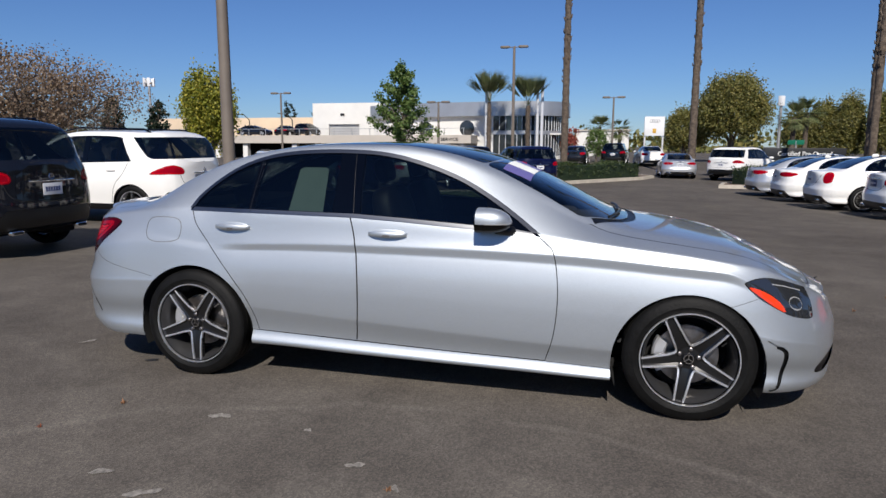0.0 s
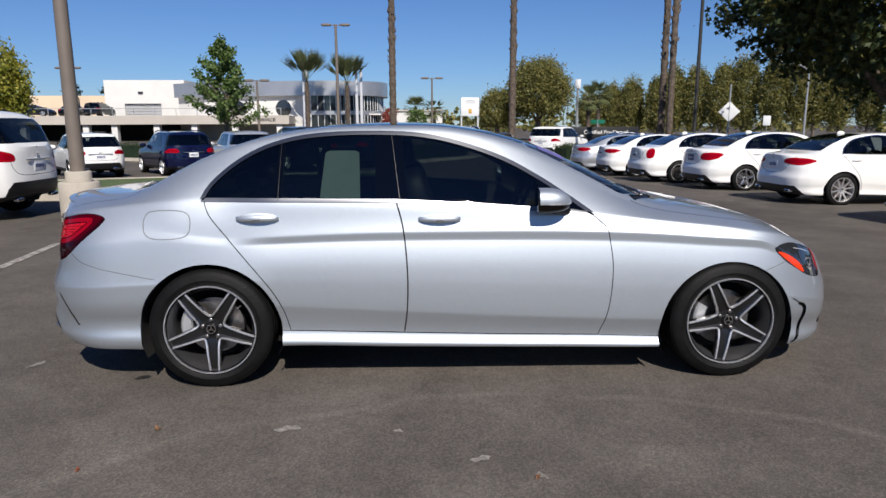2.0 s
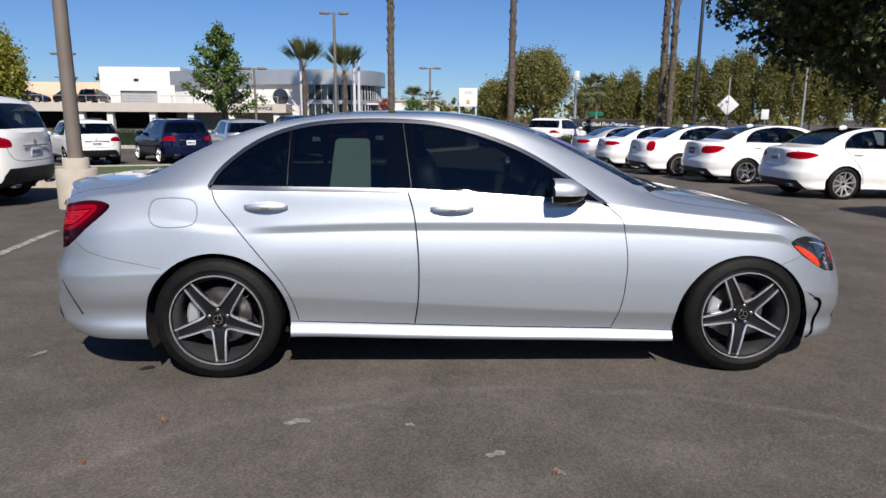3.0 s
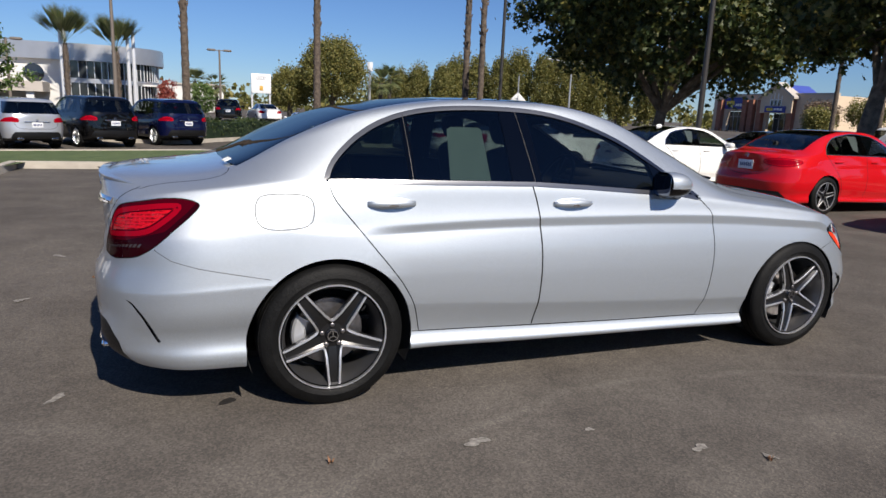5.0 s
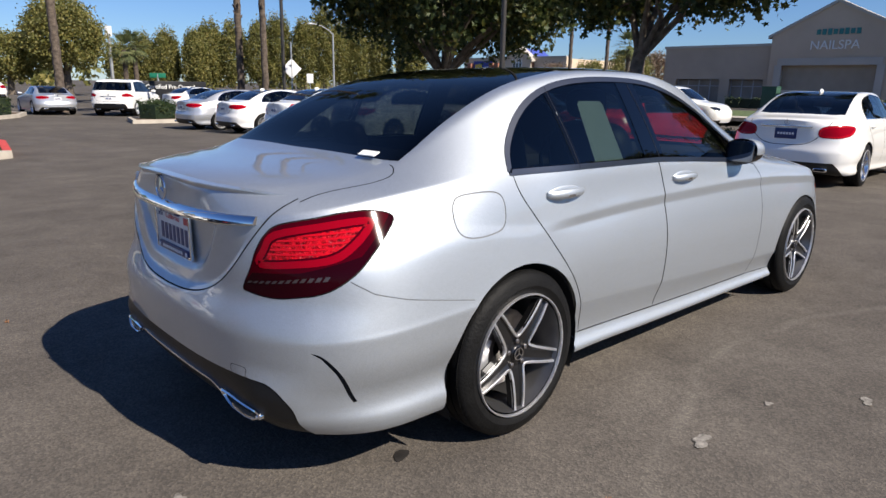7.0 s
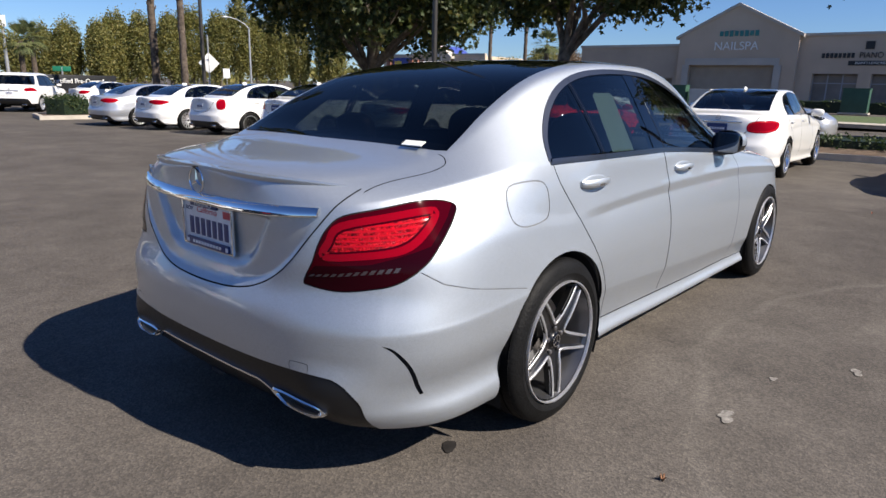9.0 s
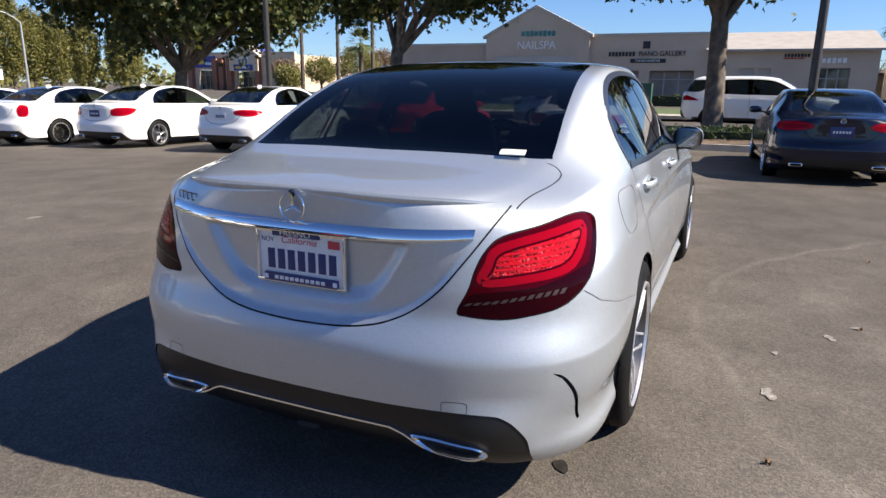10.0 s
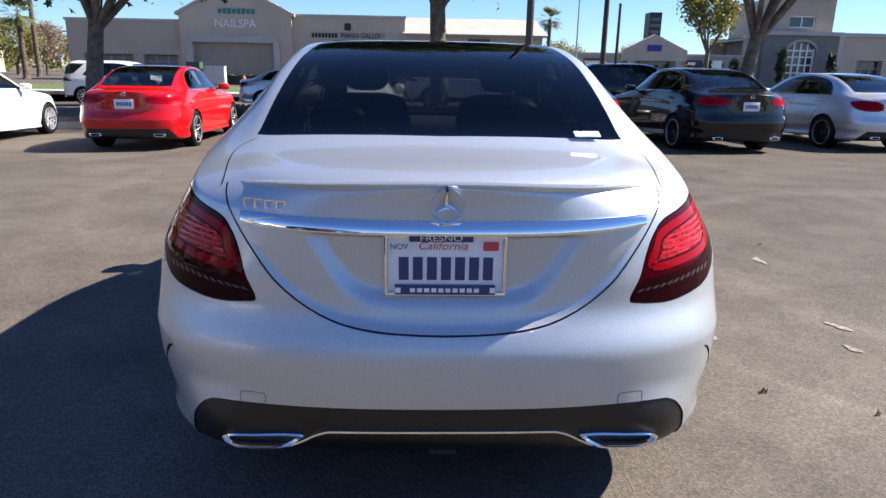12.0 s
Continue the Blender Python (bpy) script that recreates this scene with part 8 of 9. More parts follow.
def blue_store():
    m = pose(92, 0, 0, 0, 0, -90)
    b = tagged(new("store_building"), "beige store with brick columns and blue signs", "building")
    wall_with_holes("wall", -94, -69, 0, 6.4, [(-90.5, -86.5, 0, 3.6), (-86.0, -84.9, 0, 3.4), (-81.6, -77.2, 0, 3.4)], 0.5, BEIGE, b, m)
    shopfront(b, m, -90.5, -86.5, 3.6, 0.6, 4, SHOP_GLASS)
    shopfront(b, m, -86, -84.9, 3.4, 0.6, 1, SHOP_GLASS)
    shopfront(b, m, -81.6, -77.2, 3.4, 1.6, 4, SHOP_GLASS)
    boxm("sign_board", -91.2, -86.4, -0.2, 0.0, 4.0, 6.0, BLUE_SIGN, b, m)
    sign_bars("sign_bars", -90.8, -88.9, 5.0, 0.9, 4, YELLOW_SIGN, pose(91.8, 0, 0, 0, 0, -90), b)
    sign_bars("sign_bars", -88.7, -86.7, 4.7, 0.5, 4, LETTER_WHITE, pose(91.8, 0, 0, 0, 0, -90), b)
    for u in (-91.9, -86.1, -84.7, -82.8, -76.6):
        boxm("brick_column", u - 0.5, u + 0.5, -0.8, 0.0, 0, 5.6, BRICK_RED, b, m)
    f = pose(91, 0, 0, 0, 0, -90)
    wall_with_holes("gable_wall", -82.4, -76.1, 3.4, 5.9, [(-80.4, -78.2, 4.6, 5.6)], 0.5, BEIGE, b, f, top={-82.4: 6.0, -79.25: 8.1, -76.1: 6.0})
    boxm("sign_board", -81.3, -77.2, -0.15, 0.0, 3.5, 4.5, BLUE_SIGN, b, f)
    sign_bars("sign_bars", -80.9, -79.6, 4.0, 0.5, 3, YELLOW_SIGN, pose(90.85, 0, 0, 0, 0, -90), b)
    sign_bars("sign_bars", -79.5, -77.7, 4.0, 0.4, 3, LETTER_WHITE, pose(90.85, 0, 0, 0, 0, -90), b)
    boxm("gable_glass", -80.4, -78.2, 0.1, 0.2, 4.6, 6.6, SHOP_GLASS, b, f)
    for s in (-1, 1):
        bm = bmesh.new()
        sweep(bm, [((-79.25, -0.3, 8.3), (0, 0, 1), (0, 1, 0)), ((-79.25 + s * 3.6, -0.3, 5.9), (0, 0, 1), (0, 1, 0))], [(-0.15, 0), (0.15, 0), (0.15, 2.0), (-0.15, 2.0)])
        bmesh.ops.transform(bm, matrix=f, verts=bm.verts)
        part("roof_edge", bm, STUCCO_PALE, b, smooth=False)
        bm = bmesh.new()
        sweep(bm, [((-79.25, 0, 8.0), (0, 0, 1), (0, 1, 0)), ((-79.25 + s * 3.3, 0, 5.85), (0, 0, 1), (0, 1, 0))], [(-0.1, 0.6), (0.1, 0.6), (0.1, 7.0), (-0.1, 7.0)])
        bmesh.ops.transform(bm, matrix=f, verts=bm.verts)
        part("porch_roof", bm, BLUE_ROOF, b, "blue metal porch roof", smooth=False)
    for u in (-80.4, -79.67, -78.93, -78.2):
        boxm("glazing_bar", u - 0.06, u + 0.06, -0.06, 0.1, 4.6, 6.9 - 0.6 * abs(u + 79.3), LETTER_WHITE, b, f)
    boxm("glazing_bar", -80.4, -78.2, -0.06, 0.1, 5.5, 5.62, LETTER_WHITE, b, f)
    boxm("coping", -94, -69, -0.15, 0.6, 6.4, 6.65, STUCCO_PALE, b, m)
    boxm("back_wall", -94, -69, 18, 18.4, 0, 6.2, BEIGE, b, m)
    boxm("side_wall", -69.4, -69, 0.5, 18, 0, 6.2, BEIGE, b, m)


# ---- white dealership ----
def dealership():
    b = tagged(new("showroom_building"), "white two-storey showroom with curved glass corner and service canopy", "building")
    m = Matrix.Translation((0, 72, 0))
    wall_with_holes("wall", -34.4, -25.6, 0, 6.5, [(-32.3, -28.3, 2.5, 3.95)], 0.4, STUCCO_WHITE, b, m)
    boxm("roller_door", -32.3, -28.3, 0.25, 0.35, 2.5, 3.95, ROLLER, b, m)
    for k in range(4):
        boxm("door_rib", -32.3, -28.3, 0.2, 0.25, 2.8 + 0.3 * k, 2.84 + 0.3 * k, SIGN_GREY, b, m)
    boxm("wall_lamp", -30.7, -30.2, -0.1, 0, 5.0, 5.25, LETTER_DARK, b, m)
    boxm("side_wall", -34.4, -34.0, 0.4, 9, 0, 6.5, STUCCO_WHITE, b, m)
    boxm("side_wall", -26.0, -25.6, 0.4, 9, 0, 6.5, STUCCO_WHITE, b, m)
    boxm("roof", -34, -26, 0.4, 9, 6.0, 6.2, ROOF_TILE, b, m)
    # curved front: white wall, then glass, under a metal band
    plan = spline2([(-25.5, 69.5), (-22, 67.2), (-17, 65.6), (-12, 64.6), (-8, 64.3), (-5.5, 65.0), (-3.9, 66.6), (-3.4, 69.0), (-3.6, 72.0)], 6)

    def curved(name, z0, z1, material, i0, i1, push=0.0, thick=0.25):
        q = plan[i0:i1 + 1]
        t = np.gradient(q, axis=0)
        nn = np.stack([t[:, 1], -t[:, 0]], 1)
        nn /= np.linalg.norm(nn, axis=1)[:, None]
        bm = bmesh.new()
        sweep(bm, [((p[0] + n[0] * push, p[1] + n[1] * push, 0), (0, 0, 1), (-n[0], -n[1], 0)) for p, n in zip(q, nn)], [(z0, 0), (z1, 0), (z1, thick), (z0, thick)])
        return part(name, bm, material, b, angle=30)
    n = len(plan) - 1
    curved("fascia", 4.45, 5.9, METAL_PANEL, 0, n, 0.5, 0.6)
    curved("wall", 0, 4.45, STUCCO_WHITE, 0, 20)
    curved("plinth", 0, 0.35, STUCCO_WHITE, 20, n)
    curved("spandrel", 2.55, 2.95, METAL_PANEL, 20, n, 0.05)
    for i in range(20, n):
        for z0, z1 in ((0.35, 2.55), (2.95, 4.45)):
            curved("glass_pane", z0, z1, SHOP_GLASS, i, i + 1, 0, 0.04)
        p = plan[i]
        bm = bmesh.new()
        bm_box(bm, p[0], p[1], 2.4, 0.06, 0.06, 4.3)
        part("mullion", bm, STEEL_WHITE, b, smooth=False)
    for (x, y, z) in ((-13.4, 64.85, 3.2), (-18.2, 65.85, 3.1)):
        bm = bmesh.new()
        bm_revolve(bm, [(0, -0.06), (0.78, -0.06), (0.84, -0.03), (0.84, 0.1)], 28)
        bmesh.ops.transform(bm, matrix=pose(x, y, z, 0, 0, -11), verts=bm.verts)
        part("round_window", bm, SHOP_GLASS, b)
    bm = bmesh.new()
    bm_prism(bm, [tuple(p) for p in plan] + [(-25.5, 74)], 5.2, 5.3)
    part("roof", bm, ROOF_TILE, b, smooth=False)
    # display ledge with a red car's colour behind the glass
    box_part("display_floor", (-8, 67.5, 2.6), (9, 4, 0.15), STUCCO_WHITE, b)
    # canopy of the service drive
    m = Matrix.Translation((0, 61, 0))
    boxm("canopy", -48, -12.2, 0, 9.0, 1.62, 2.45, STUCCO_PALE, b, m)
    for k, u in enumerate((-45, -41, -37.6, -31.7, -29, -25, -21.4, -17.5, -13.2)):
        boxm("post", u - 0.28, u + 0.28, 0.3, 0.9, 0, 1.62, STUCCO_WHITE, b, m)
    # the deep shade at the back of the drive is in this wall's colour
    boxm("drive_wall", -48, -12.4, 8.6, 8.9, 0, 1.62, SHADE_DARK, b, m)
    for k in range(18):
        boxm("railing_post", -47 + 2 * k, -46.95 + 2 * k, 0.1, 0.15, 2.45, 3.15, GALV, b, m)
    boxm("railing", -47, -12.9, 0.1, 0.14, 3.1, 3.15, GALV, b, m)
    sign_words("lettering", "SERVICE", -13.6, 2.02, 0.42, LETTER_DARK, Matrix.Translation((-0.8, 61, 0)), b, 1.2)
    boxm("annexe_wall", -60, -35.0, 15, 15.4, 0, 5.0, BEIGE, b, m)
    boxm("annexe_floor", -48, -34.5, 8.9, 15.0, 2.2, 2.45, STUCCO_PALE, b, m)
    for u in (-44.3, -38.2):
        bm = bmesh.new()
        bm_tube(bm, [(u, 13, 2.4), (u, 13, 4.6), (u - 0.5, 12.6, 5.3), (u - 1.6, 12.2, 5.4)], [0.08, 0.07, 0.06, 0.05], 8)
        bmesh.ops.transform(bm, matrix=m, verts=bm.verts)
        part("vent_pipe", bm, LETTER_DARK, b)
    for x, h in ((-10.65, 7.3), (-10.35, 6.9), (-5.6, 7.0), (-5.15, 7.2)):
        mast = tagged(new("mast"), "white steel mast beside the showroom", "mast")
        bm = bmesh.new()
        bm_tube(bm, [(x, 61, 0), (x, 61, h)], [0.16, 0.14], 14)
        part("tube", bm, STEEL_WHITE, mast)
    far = tagged(new("shop_building"), "low white shop far off with a red front", "building")
    box_part("wall", (0.5, 92, 1.7), (7, 6, 3.4), STUCCO_WHITE, far)
    box_part("pillar", (3.2, 88.6, 1.5), (1.0, 0.5, 3.0), STUCCO_WHITE, far)
    box_part("roof", (0.5, 92, 3.5), (7.4, 6.4, 0.2), STUCCO_PALE, far)


def pylon_sign():
    s = tagged(new("pylon_sign"), "white dealer pylon sign on two posts", "sign")
    s.matrix_basis = pose(5.1, 57.6, 0, 0, 0, 6)
    for x in (-0.78, 0.78):
        bm = bmesh.new()
        bm_box(bm, x, 0, 1.9, 0.14, 0.14, 3.8, bevel=0.02)
        part("post", bm, STEEL_WHITE, s)
    box_part("panel", (0, -0.1, 3.12), (1.72, 0.16, 1.68), SIGN_WHITE, s, bevel=0.02)
    for k in range(4):
        bm = bmesh.new()
        bm_revolve(bm, [(0.11, -0.20), (0.145, -0.20), (0.145, -0.18), (0.11, -0.18)], 20, closed=True)
        bmesh.ops.translate(bm, vec=(-0.30 + 0.2 * k, 0, 3.58), verts=bm.verts)
        part("ring", bm, SIGN_GREY, s)
    box_part("shield", (0, -0.19, 2.72), (0.30, 0.02, 0.40), SIGN_GOLD, s, bevel=0.006)


# ---- place everything ----
build_ground()
build_sedan()

# row facing the planting strip
H = 2.5
parked_car("sedan", RED_PAINT, 8.0, 4.95, H, "glossy red compact sedan in the parking row", 0.985, 0.985, 1.0, style="star", face=GUNMETAL, lamp="slim", sheet=True, roof=True)
parked_car("sedan", WHITE_PAINT, 8.0, 8.9, H, "white compact sedan in the parking row", 0.965, 0.985, 1.0, style="ten", lamp="slim", sheet=True)
parked_car("sedan", WHITE_PAINT, 7.85, 12.4, H, "white mid-size sedan with five-spoke wheels", 1.035, 1.02, 1.03, style="five", plate=2, lamp="wedge")
parked_car("sedan", WHITE_PAINT, 7.3, 15.1, H, "white sedan with upright red tail lamps", 1.04, 1.01, 1.02, style="multi", face=GUNMETAL, lamp="tall")
parked_car("sedan", WHITE_PAINT, 7.1, 18.1, H, "white sporty sedan in the parking row", 0.99, 1.0, 1.0, style="multi", lamp="slim")
parked_car("sedan", PEARL_PAINT, 6.95, 21.0, H, "light silver sedan at the end of the row", 1.04, 1.01, 1.0, style="multi", lamp="slim")
parked_car("sedan", WHITE_PAINT, 8.15, 1.4, H, "white sedan with a dark roof and blue dealer plate", 1.0, 1.0, 1.0, style="five", plate=2, lamp="wedge", roof=True)
parked_car("sedan", NAVY_PAINT, 8.05, -2.5, H, "dark navy sedan with a blue dealer plate", 1.03, 1.02, 0.985, style="multi", plate=2, lamp="slim")
parked_car("sedan", BLACK_PAINT, 8.4, -5.55, H + 4, "black coupe-shaped crossover in the parking row", 1.01, 1.04, 1.06, style="multi", face=GUNMETAL, lamp="slim")
parked_car("sedan", PEARL_PAINT, 9.0, -8.75, H + 4, "light silver sedan with black wheels in the parking row", 1.03, 1.02, 1.03, style="multi", face=GUNMETAL, lamp="wedge")
# facing the other way, behind the tail
parked_car("suv", GREY_PAINT, -6.9, 2.75, 180, "dark grey sport utility vehicle seen from behind", 1.0, 0.98, 1.0, style="multi", rails=True)
parked_car("suv", WHITE_PAINT, -7.5, 7.0, 180, "white sport utility vehicle with dark windows", 1.0, 0.98, 1.0, style="five", rails=True)
# slanted row by the lawn
parked_car("suv", WHITE_PAINT, -10.9, 18.2, 128, "white compact utility vehicle beside the lawn", 0.87, 0.86, 0.84, style="multi", face=GUNMETAL)
parked_car("suv", BLUE_PAINT, -8.3, 19.4, 126, "deep blue sport utility vehicle beside the lawn", 0.90, 0.90, 0.87, style="ten", rails=True, dark_foot=False)
parked_car("suv", PEARL_PAINT, -6.3, 20.3, 118, "silver sport utility vehicle beside the lawn", 0.90, 0.90, 0.88, style="ten")
parked_car("suv", BLACK_PAINT, -4.3, 21.7, 118, "black sport utility vehicle beside the lawn", 0.97, 0.98, 0.97, style="ten")
parked_car("suv", BLUE_PAINT, -2.0, 23.6, 118, "dark blue sport utility vehicle beside the hedge", 0.95, 0.98, 0.97, style="ten")
# across the exit
parked_car("suv", WHITE_PAINT, 7.2, 31.9, 52, "white sport utility vehicle across the exit lane", 1.0, 1.0, 0.98, style="ten")
parked_car("sedan", PEARL_PAINT, 4.85, 33.6, 90, "silver low coupe across the exit lane", 1.0, 1.02, 0.93, style="ten", lamp="slim")
# beyond the hedge and the exit
parked_car("suv", BLACK_PAINT, 1.6, 47.4, 84, "dark utility vehicle parked beyond the hedge", 0.95, 0.95, 0.93, style="ten")
parked_car("sedan", WHITE_PAINT, 4.3, 46.6, 96, "white sedan parked beyond the hedge", 1.0, 1.0, 1.0, style="ten", plate=False)
parked_car("sedan", GREY_PAINT, -1.3, 47.9, 88, "dark sedan parked beyond the hedge", 1.0, 1.0, 1.0, style="ten", plate=False)
parked_car("sedan", WHITE_PAINT, 11.8, 35.6, 12, "white sedan parked before the dark sign", 1.0, 1.0, 0.97, style="ten", plate=False)
# on the road beyond the planting strip
parked_car("suv", WHITE_PAINT, 22.5, -0.3, -90, "long white passenger van on the road", 1.15, 1.0, 1.05, style="ten", plate=False)
parked_car("suv", BLACK_PAINT, 21.0, -6.6, -92, "black sport utility vehicle on the road", 1.0, 0.98, 1.0, plate=False)
parked_car("suv", WHITE_PAINT, 23.6, 13.3, -88, "white sport utility vehicle on the road", 0.98, 0.98, 0.98, plate=False)
parked_car("sedan", PEARL_PAINT, 20.6, 5.6, -92, "light silver sedan on the road", 1.0, 1.0, 1.0, plate=False)
parked_car("sedan", BLACK_PAINT, 22.6, 19.5, -90, "black sedan on the road beside the plane tree", 1.0, 1.0, 1.0, plate=False)
parked_car("sedan", GREY_PAINT, 26.0, -9.0, 88, "dark grey sedan on the far side of the road", 1.0, 1.0, 1.0, plate=False)

# raised beds and lawns
island("grass_island", [(-5.1, 12.15), (-1.2, 12.05), (-0.70, 12.4), (-0.25, 15.6), (-0.5, 17.6), (-1.3, 18.3), (-6.5, 16.4), (-13.0, 13.6), (-13.0, 9.8), (-5.1, 9.8)], "grass island with a concrete kerb, red at its tip", GRASS, red=(2, 3))
island("hedge_island", [(-2.2, 23.6), (2.9, 30.8), (3.6, 33.0), (1.2, 37.0), (-22, 40.0), (-22, 33.0), (-9, 27.5)], "planted island with a clipped hedge", MULCH)
island("row_end_island", [(5.6, 25.0), (9.6, 25.4), (11.0, 26.5), (12.0, 30.0), (9.0, 29.0), (6.1, 27.2)], "kerbed bed at the end of the parking row", MULCH)
island("planting_strip", [(13.0, -16.0), (19.0, -16.0), (18.6, 8.0), (18.2, 32.0), (13.5, 32.0), (11.9, 21.0), (12.3, 6.0), (12.6, -1.0)], "long planting strip with mulch and shrubs", MULCH, mound=0.12)
bm = bmesh.new()
bm_prism(bm, [(28.5, -80), (38, -80), (38, 60), (28.5, 60)], 0.0, 0.14)
tagged(part("roadside_lawn", bm, GRASS, smooth=False), "green lawn along the far side of the road", "lawn", kind="structure")
bm = bmesh.new()
bm_prism(bm, [(26.6, -80), (28.5, -80), (28.5, 60), (26.6, 60)], 0.0, 0.15)
tagged(part("pavement", bm, CONCRETE, smooth=False), "pale concrete pavement beside the road", "pavement", kind="structure")
hedge("hedge", [(-1.9, 25.0), (0.6, 28.6), (2.3, 31.4)], 1.1, 0.85, "clipped green hedge on the island", 11, 9000, 0.12)
hedge("hedge", [(-16, 31.5), (-8, 28.6), (-2.6, 26.0)], 1.1, 0.8, "clipped green hedge on the island", 12, 7000, 0.12)
hedge("shrub", [(6.6, 26.2), (7.8, 26.9)], 1.0, 0.75, "small green shrub at the end of the row", 13, 2600, 0.12)
hedge("shrub_row", [(14.4, -9.0), (14.2, -1.0), (13.8, 7.5)], 1.6, 0.34, "low shrubs along the planting strip", 14, 16000, 0.12)
hedge("hedge", [(49, 21), (49, 10), (49, 2)], 1.0, 0.9, "dark hedge before the shops", 15, 5000, 0.0, 0.12)
hedge("hedge", [(49, -2), (49, -12)], 1.0, 0.9, "dark hedge before the shops", 16, 3500, 0.0, 0.12)

# trees
tree("plane_tree", 20.4, 23.6, "large plane tree with dense dark leaves", 12, (0.6, -0.6, 7.1, 7.9, 7.9, 4.6), LEAF_DARK, PLANE_BARK, 0.30, 21, 46000, 0.27, 0.42, (0.3, -0.2), 2.4, 12, lobed=True, clump=120)
tree("plane_tree", 17.0, 10.2, "plane tree with mottled bark in the planting strip", 9, (0.3, -0.9, 5.9, 4.4, 4.9, 2.7), LEAF_DARK, PLANE_BARK, 0.25, 22, 17000, 0.23, 0.28, (0.25, -0.25), 2.8, 9, lobed=True)
tree("plane_tree", 17.4, -0.5, "plane tree with mottled bark in the planting strip", 9, (0, 0.3, 6.4, 4.4, 4.4, 2.9), LEAF_DARK, PLANE_BARK, 0.28, 23, 20000, 0.23, 0.30, (0.1, 0.1), 3.4, 9, lobed=True)
tree("plane_tree", 17.6, -10.3, "plane tree with mottled bark in the planting strip", 9, (0.4, -1.6, 6.5, 4.4, 4.6, 2.5), LEAF_DARK, PLANE_BARK, 0.22, 24, 13000, 0.23, 0.30, (0.4, -0.5), 2.7, 9, lobed=True)
tree("young_tree", 33.0, -15.6, "young street tree with thin trunk", 6, (0, 0, 4.9, 1.5, 1.5, 1.6), LEAF_OLIVE, BARK, 0.14, 25, 3600, 0.18, 0.24, (0, 0), 2.8, 5)
tree("yellow_tree", -15.4, 20.7, "yellow-green upright tree behind parked cars", 5, (0, 0, 3.15, 1.22, 1.22, 1.8), LEAF_YELLOW, BARK, 0.12, 26, 16000, 0.105, (0.11, 0.11, 0.26), (0, 0), 1.3, 9)
tree("green_tree", -9.75, 30.0, "light open green tree by the canopy", 6, (0, 0, 3.75, 2.0, 2.0, 2.0), LEAF_MID, BARK, 0.09, 27, 7600, 0.15, 0.13, (0, 0), 2.0, 14, tiers=24)
tree("brown_tree", -28.0, 24.0, "broad tree with brown autumn leaves", 7, (0, 0, 3.9, 6.0, 6.0, 2.7), LEAF_BROWN, BARK, 0.25, 28, 26000, 0.12, 0.36, (0, 0), 1.3, 26, 0.2)
tree("oak_tree", 11.6, 58.0, "large olive-green tree beyond the exit", 8, (0, 0, 4.6, 3.1, 3.1, 3.1), LEAF_OLIVE, BARK, 0.3, 29, 30000, 0.17, 0.30, (0, 0), 1.8, 8)
tree("oak_tree", 8.0, 60.0, "olive-green tree beyond the exit", 6, (0, 0, 2.9, 2.1, 2.1, 2.0), LEAF_OLIVE, BARK, 0.25, 30, 14000, 0.17, 0.28, (0, 0), 1.2, 6)
tree("small_tree", 0.2, 55.7, "small round green tree by the exit", 3, (0, 0, 1.6, 1.0, 1.0, 1.3), LEAF_MID, BARK, 0.08, 31, 2200, 0.16, 0.16, (0, 0), 0.7, 4)
for k, (x, y, h) in enumerate(((-37.8, 41.5, 5.4), (-38.7, 48.4, 5.5), (-49, 95, 8.6), (-45, 97, 8.2))):
    tree("conifer", x, y, "dark pointed conifer far off", h, (0, 0, h * 0.52, h * 0.16, h * 0.16, h * 0.5), LEAF_CONIFER, BARK, 0.12, 40 + k, 2600, 0.22, 0.16, (0, 0), h * 0.6, 3)
for k, (x, y, h) in enumerate(((58, -18.5, 2.7), (58, -19.7, 2.7), (58, -24.6, 2.3), (57, -26.2, 2.6), (57, -28.4, 3.0), (57, -29.6, 3.0), (59.4, -34.0, 4.3), (59.4, -38.9, 4.0))):
    tree("cypress", x, y, "dark clipped cypress before the far shops", h, (0, 0, h * 0.5, 0.42, 0.42, h * 0.5), LEAF_CONIFER, BARK, 0.08, 140 + k, 2200, 0.16, 0.12, (0, 0), 0.3, 3)
tree("small_tree", 54, -13.4, "small orange autumn tree before the far shops", 2.2, (0, 0, 1.4, 0.7, 0.7, 0.9), LEAF_BROWN, BARK, 0.06, 150, 1500, 0.14, 0.14, (0, 0), 0.6, 4)
tree("small_tree", -2.6, 66.0, "small red-leaved tree by the exit", 3, (0, 0, 2.0, 0.8, 0.8, 1.4), LEAF_RED, BARK, 0.07, 151, 1800, 0.16, 0.16, (0, 0), 0.8, 4)
rng = random.Random(5)
for k in range(13):
    f = k / 12
    x, y = 22.5 + 27 * f, 79 - 13 * f + rng.uniform(-1, 1)
    h = (5.0 + 4.6 * min(1, f * 2.2)) * rng.uniform(0.9, 1.06)
    tree("poplar", x, y, "tall narrow poplar in a row", h, (0, 0, h * 0.52, 1.7, 1.7, h * 0.52), LEAF_OLIVE, BARK, 0.16, 60 + k, 15000, 0.19, (0.2, 0.2, 0.42), (0, 0), 1.2, 4)
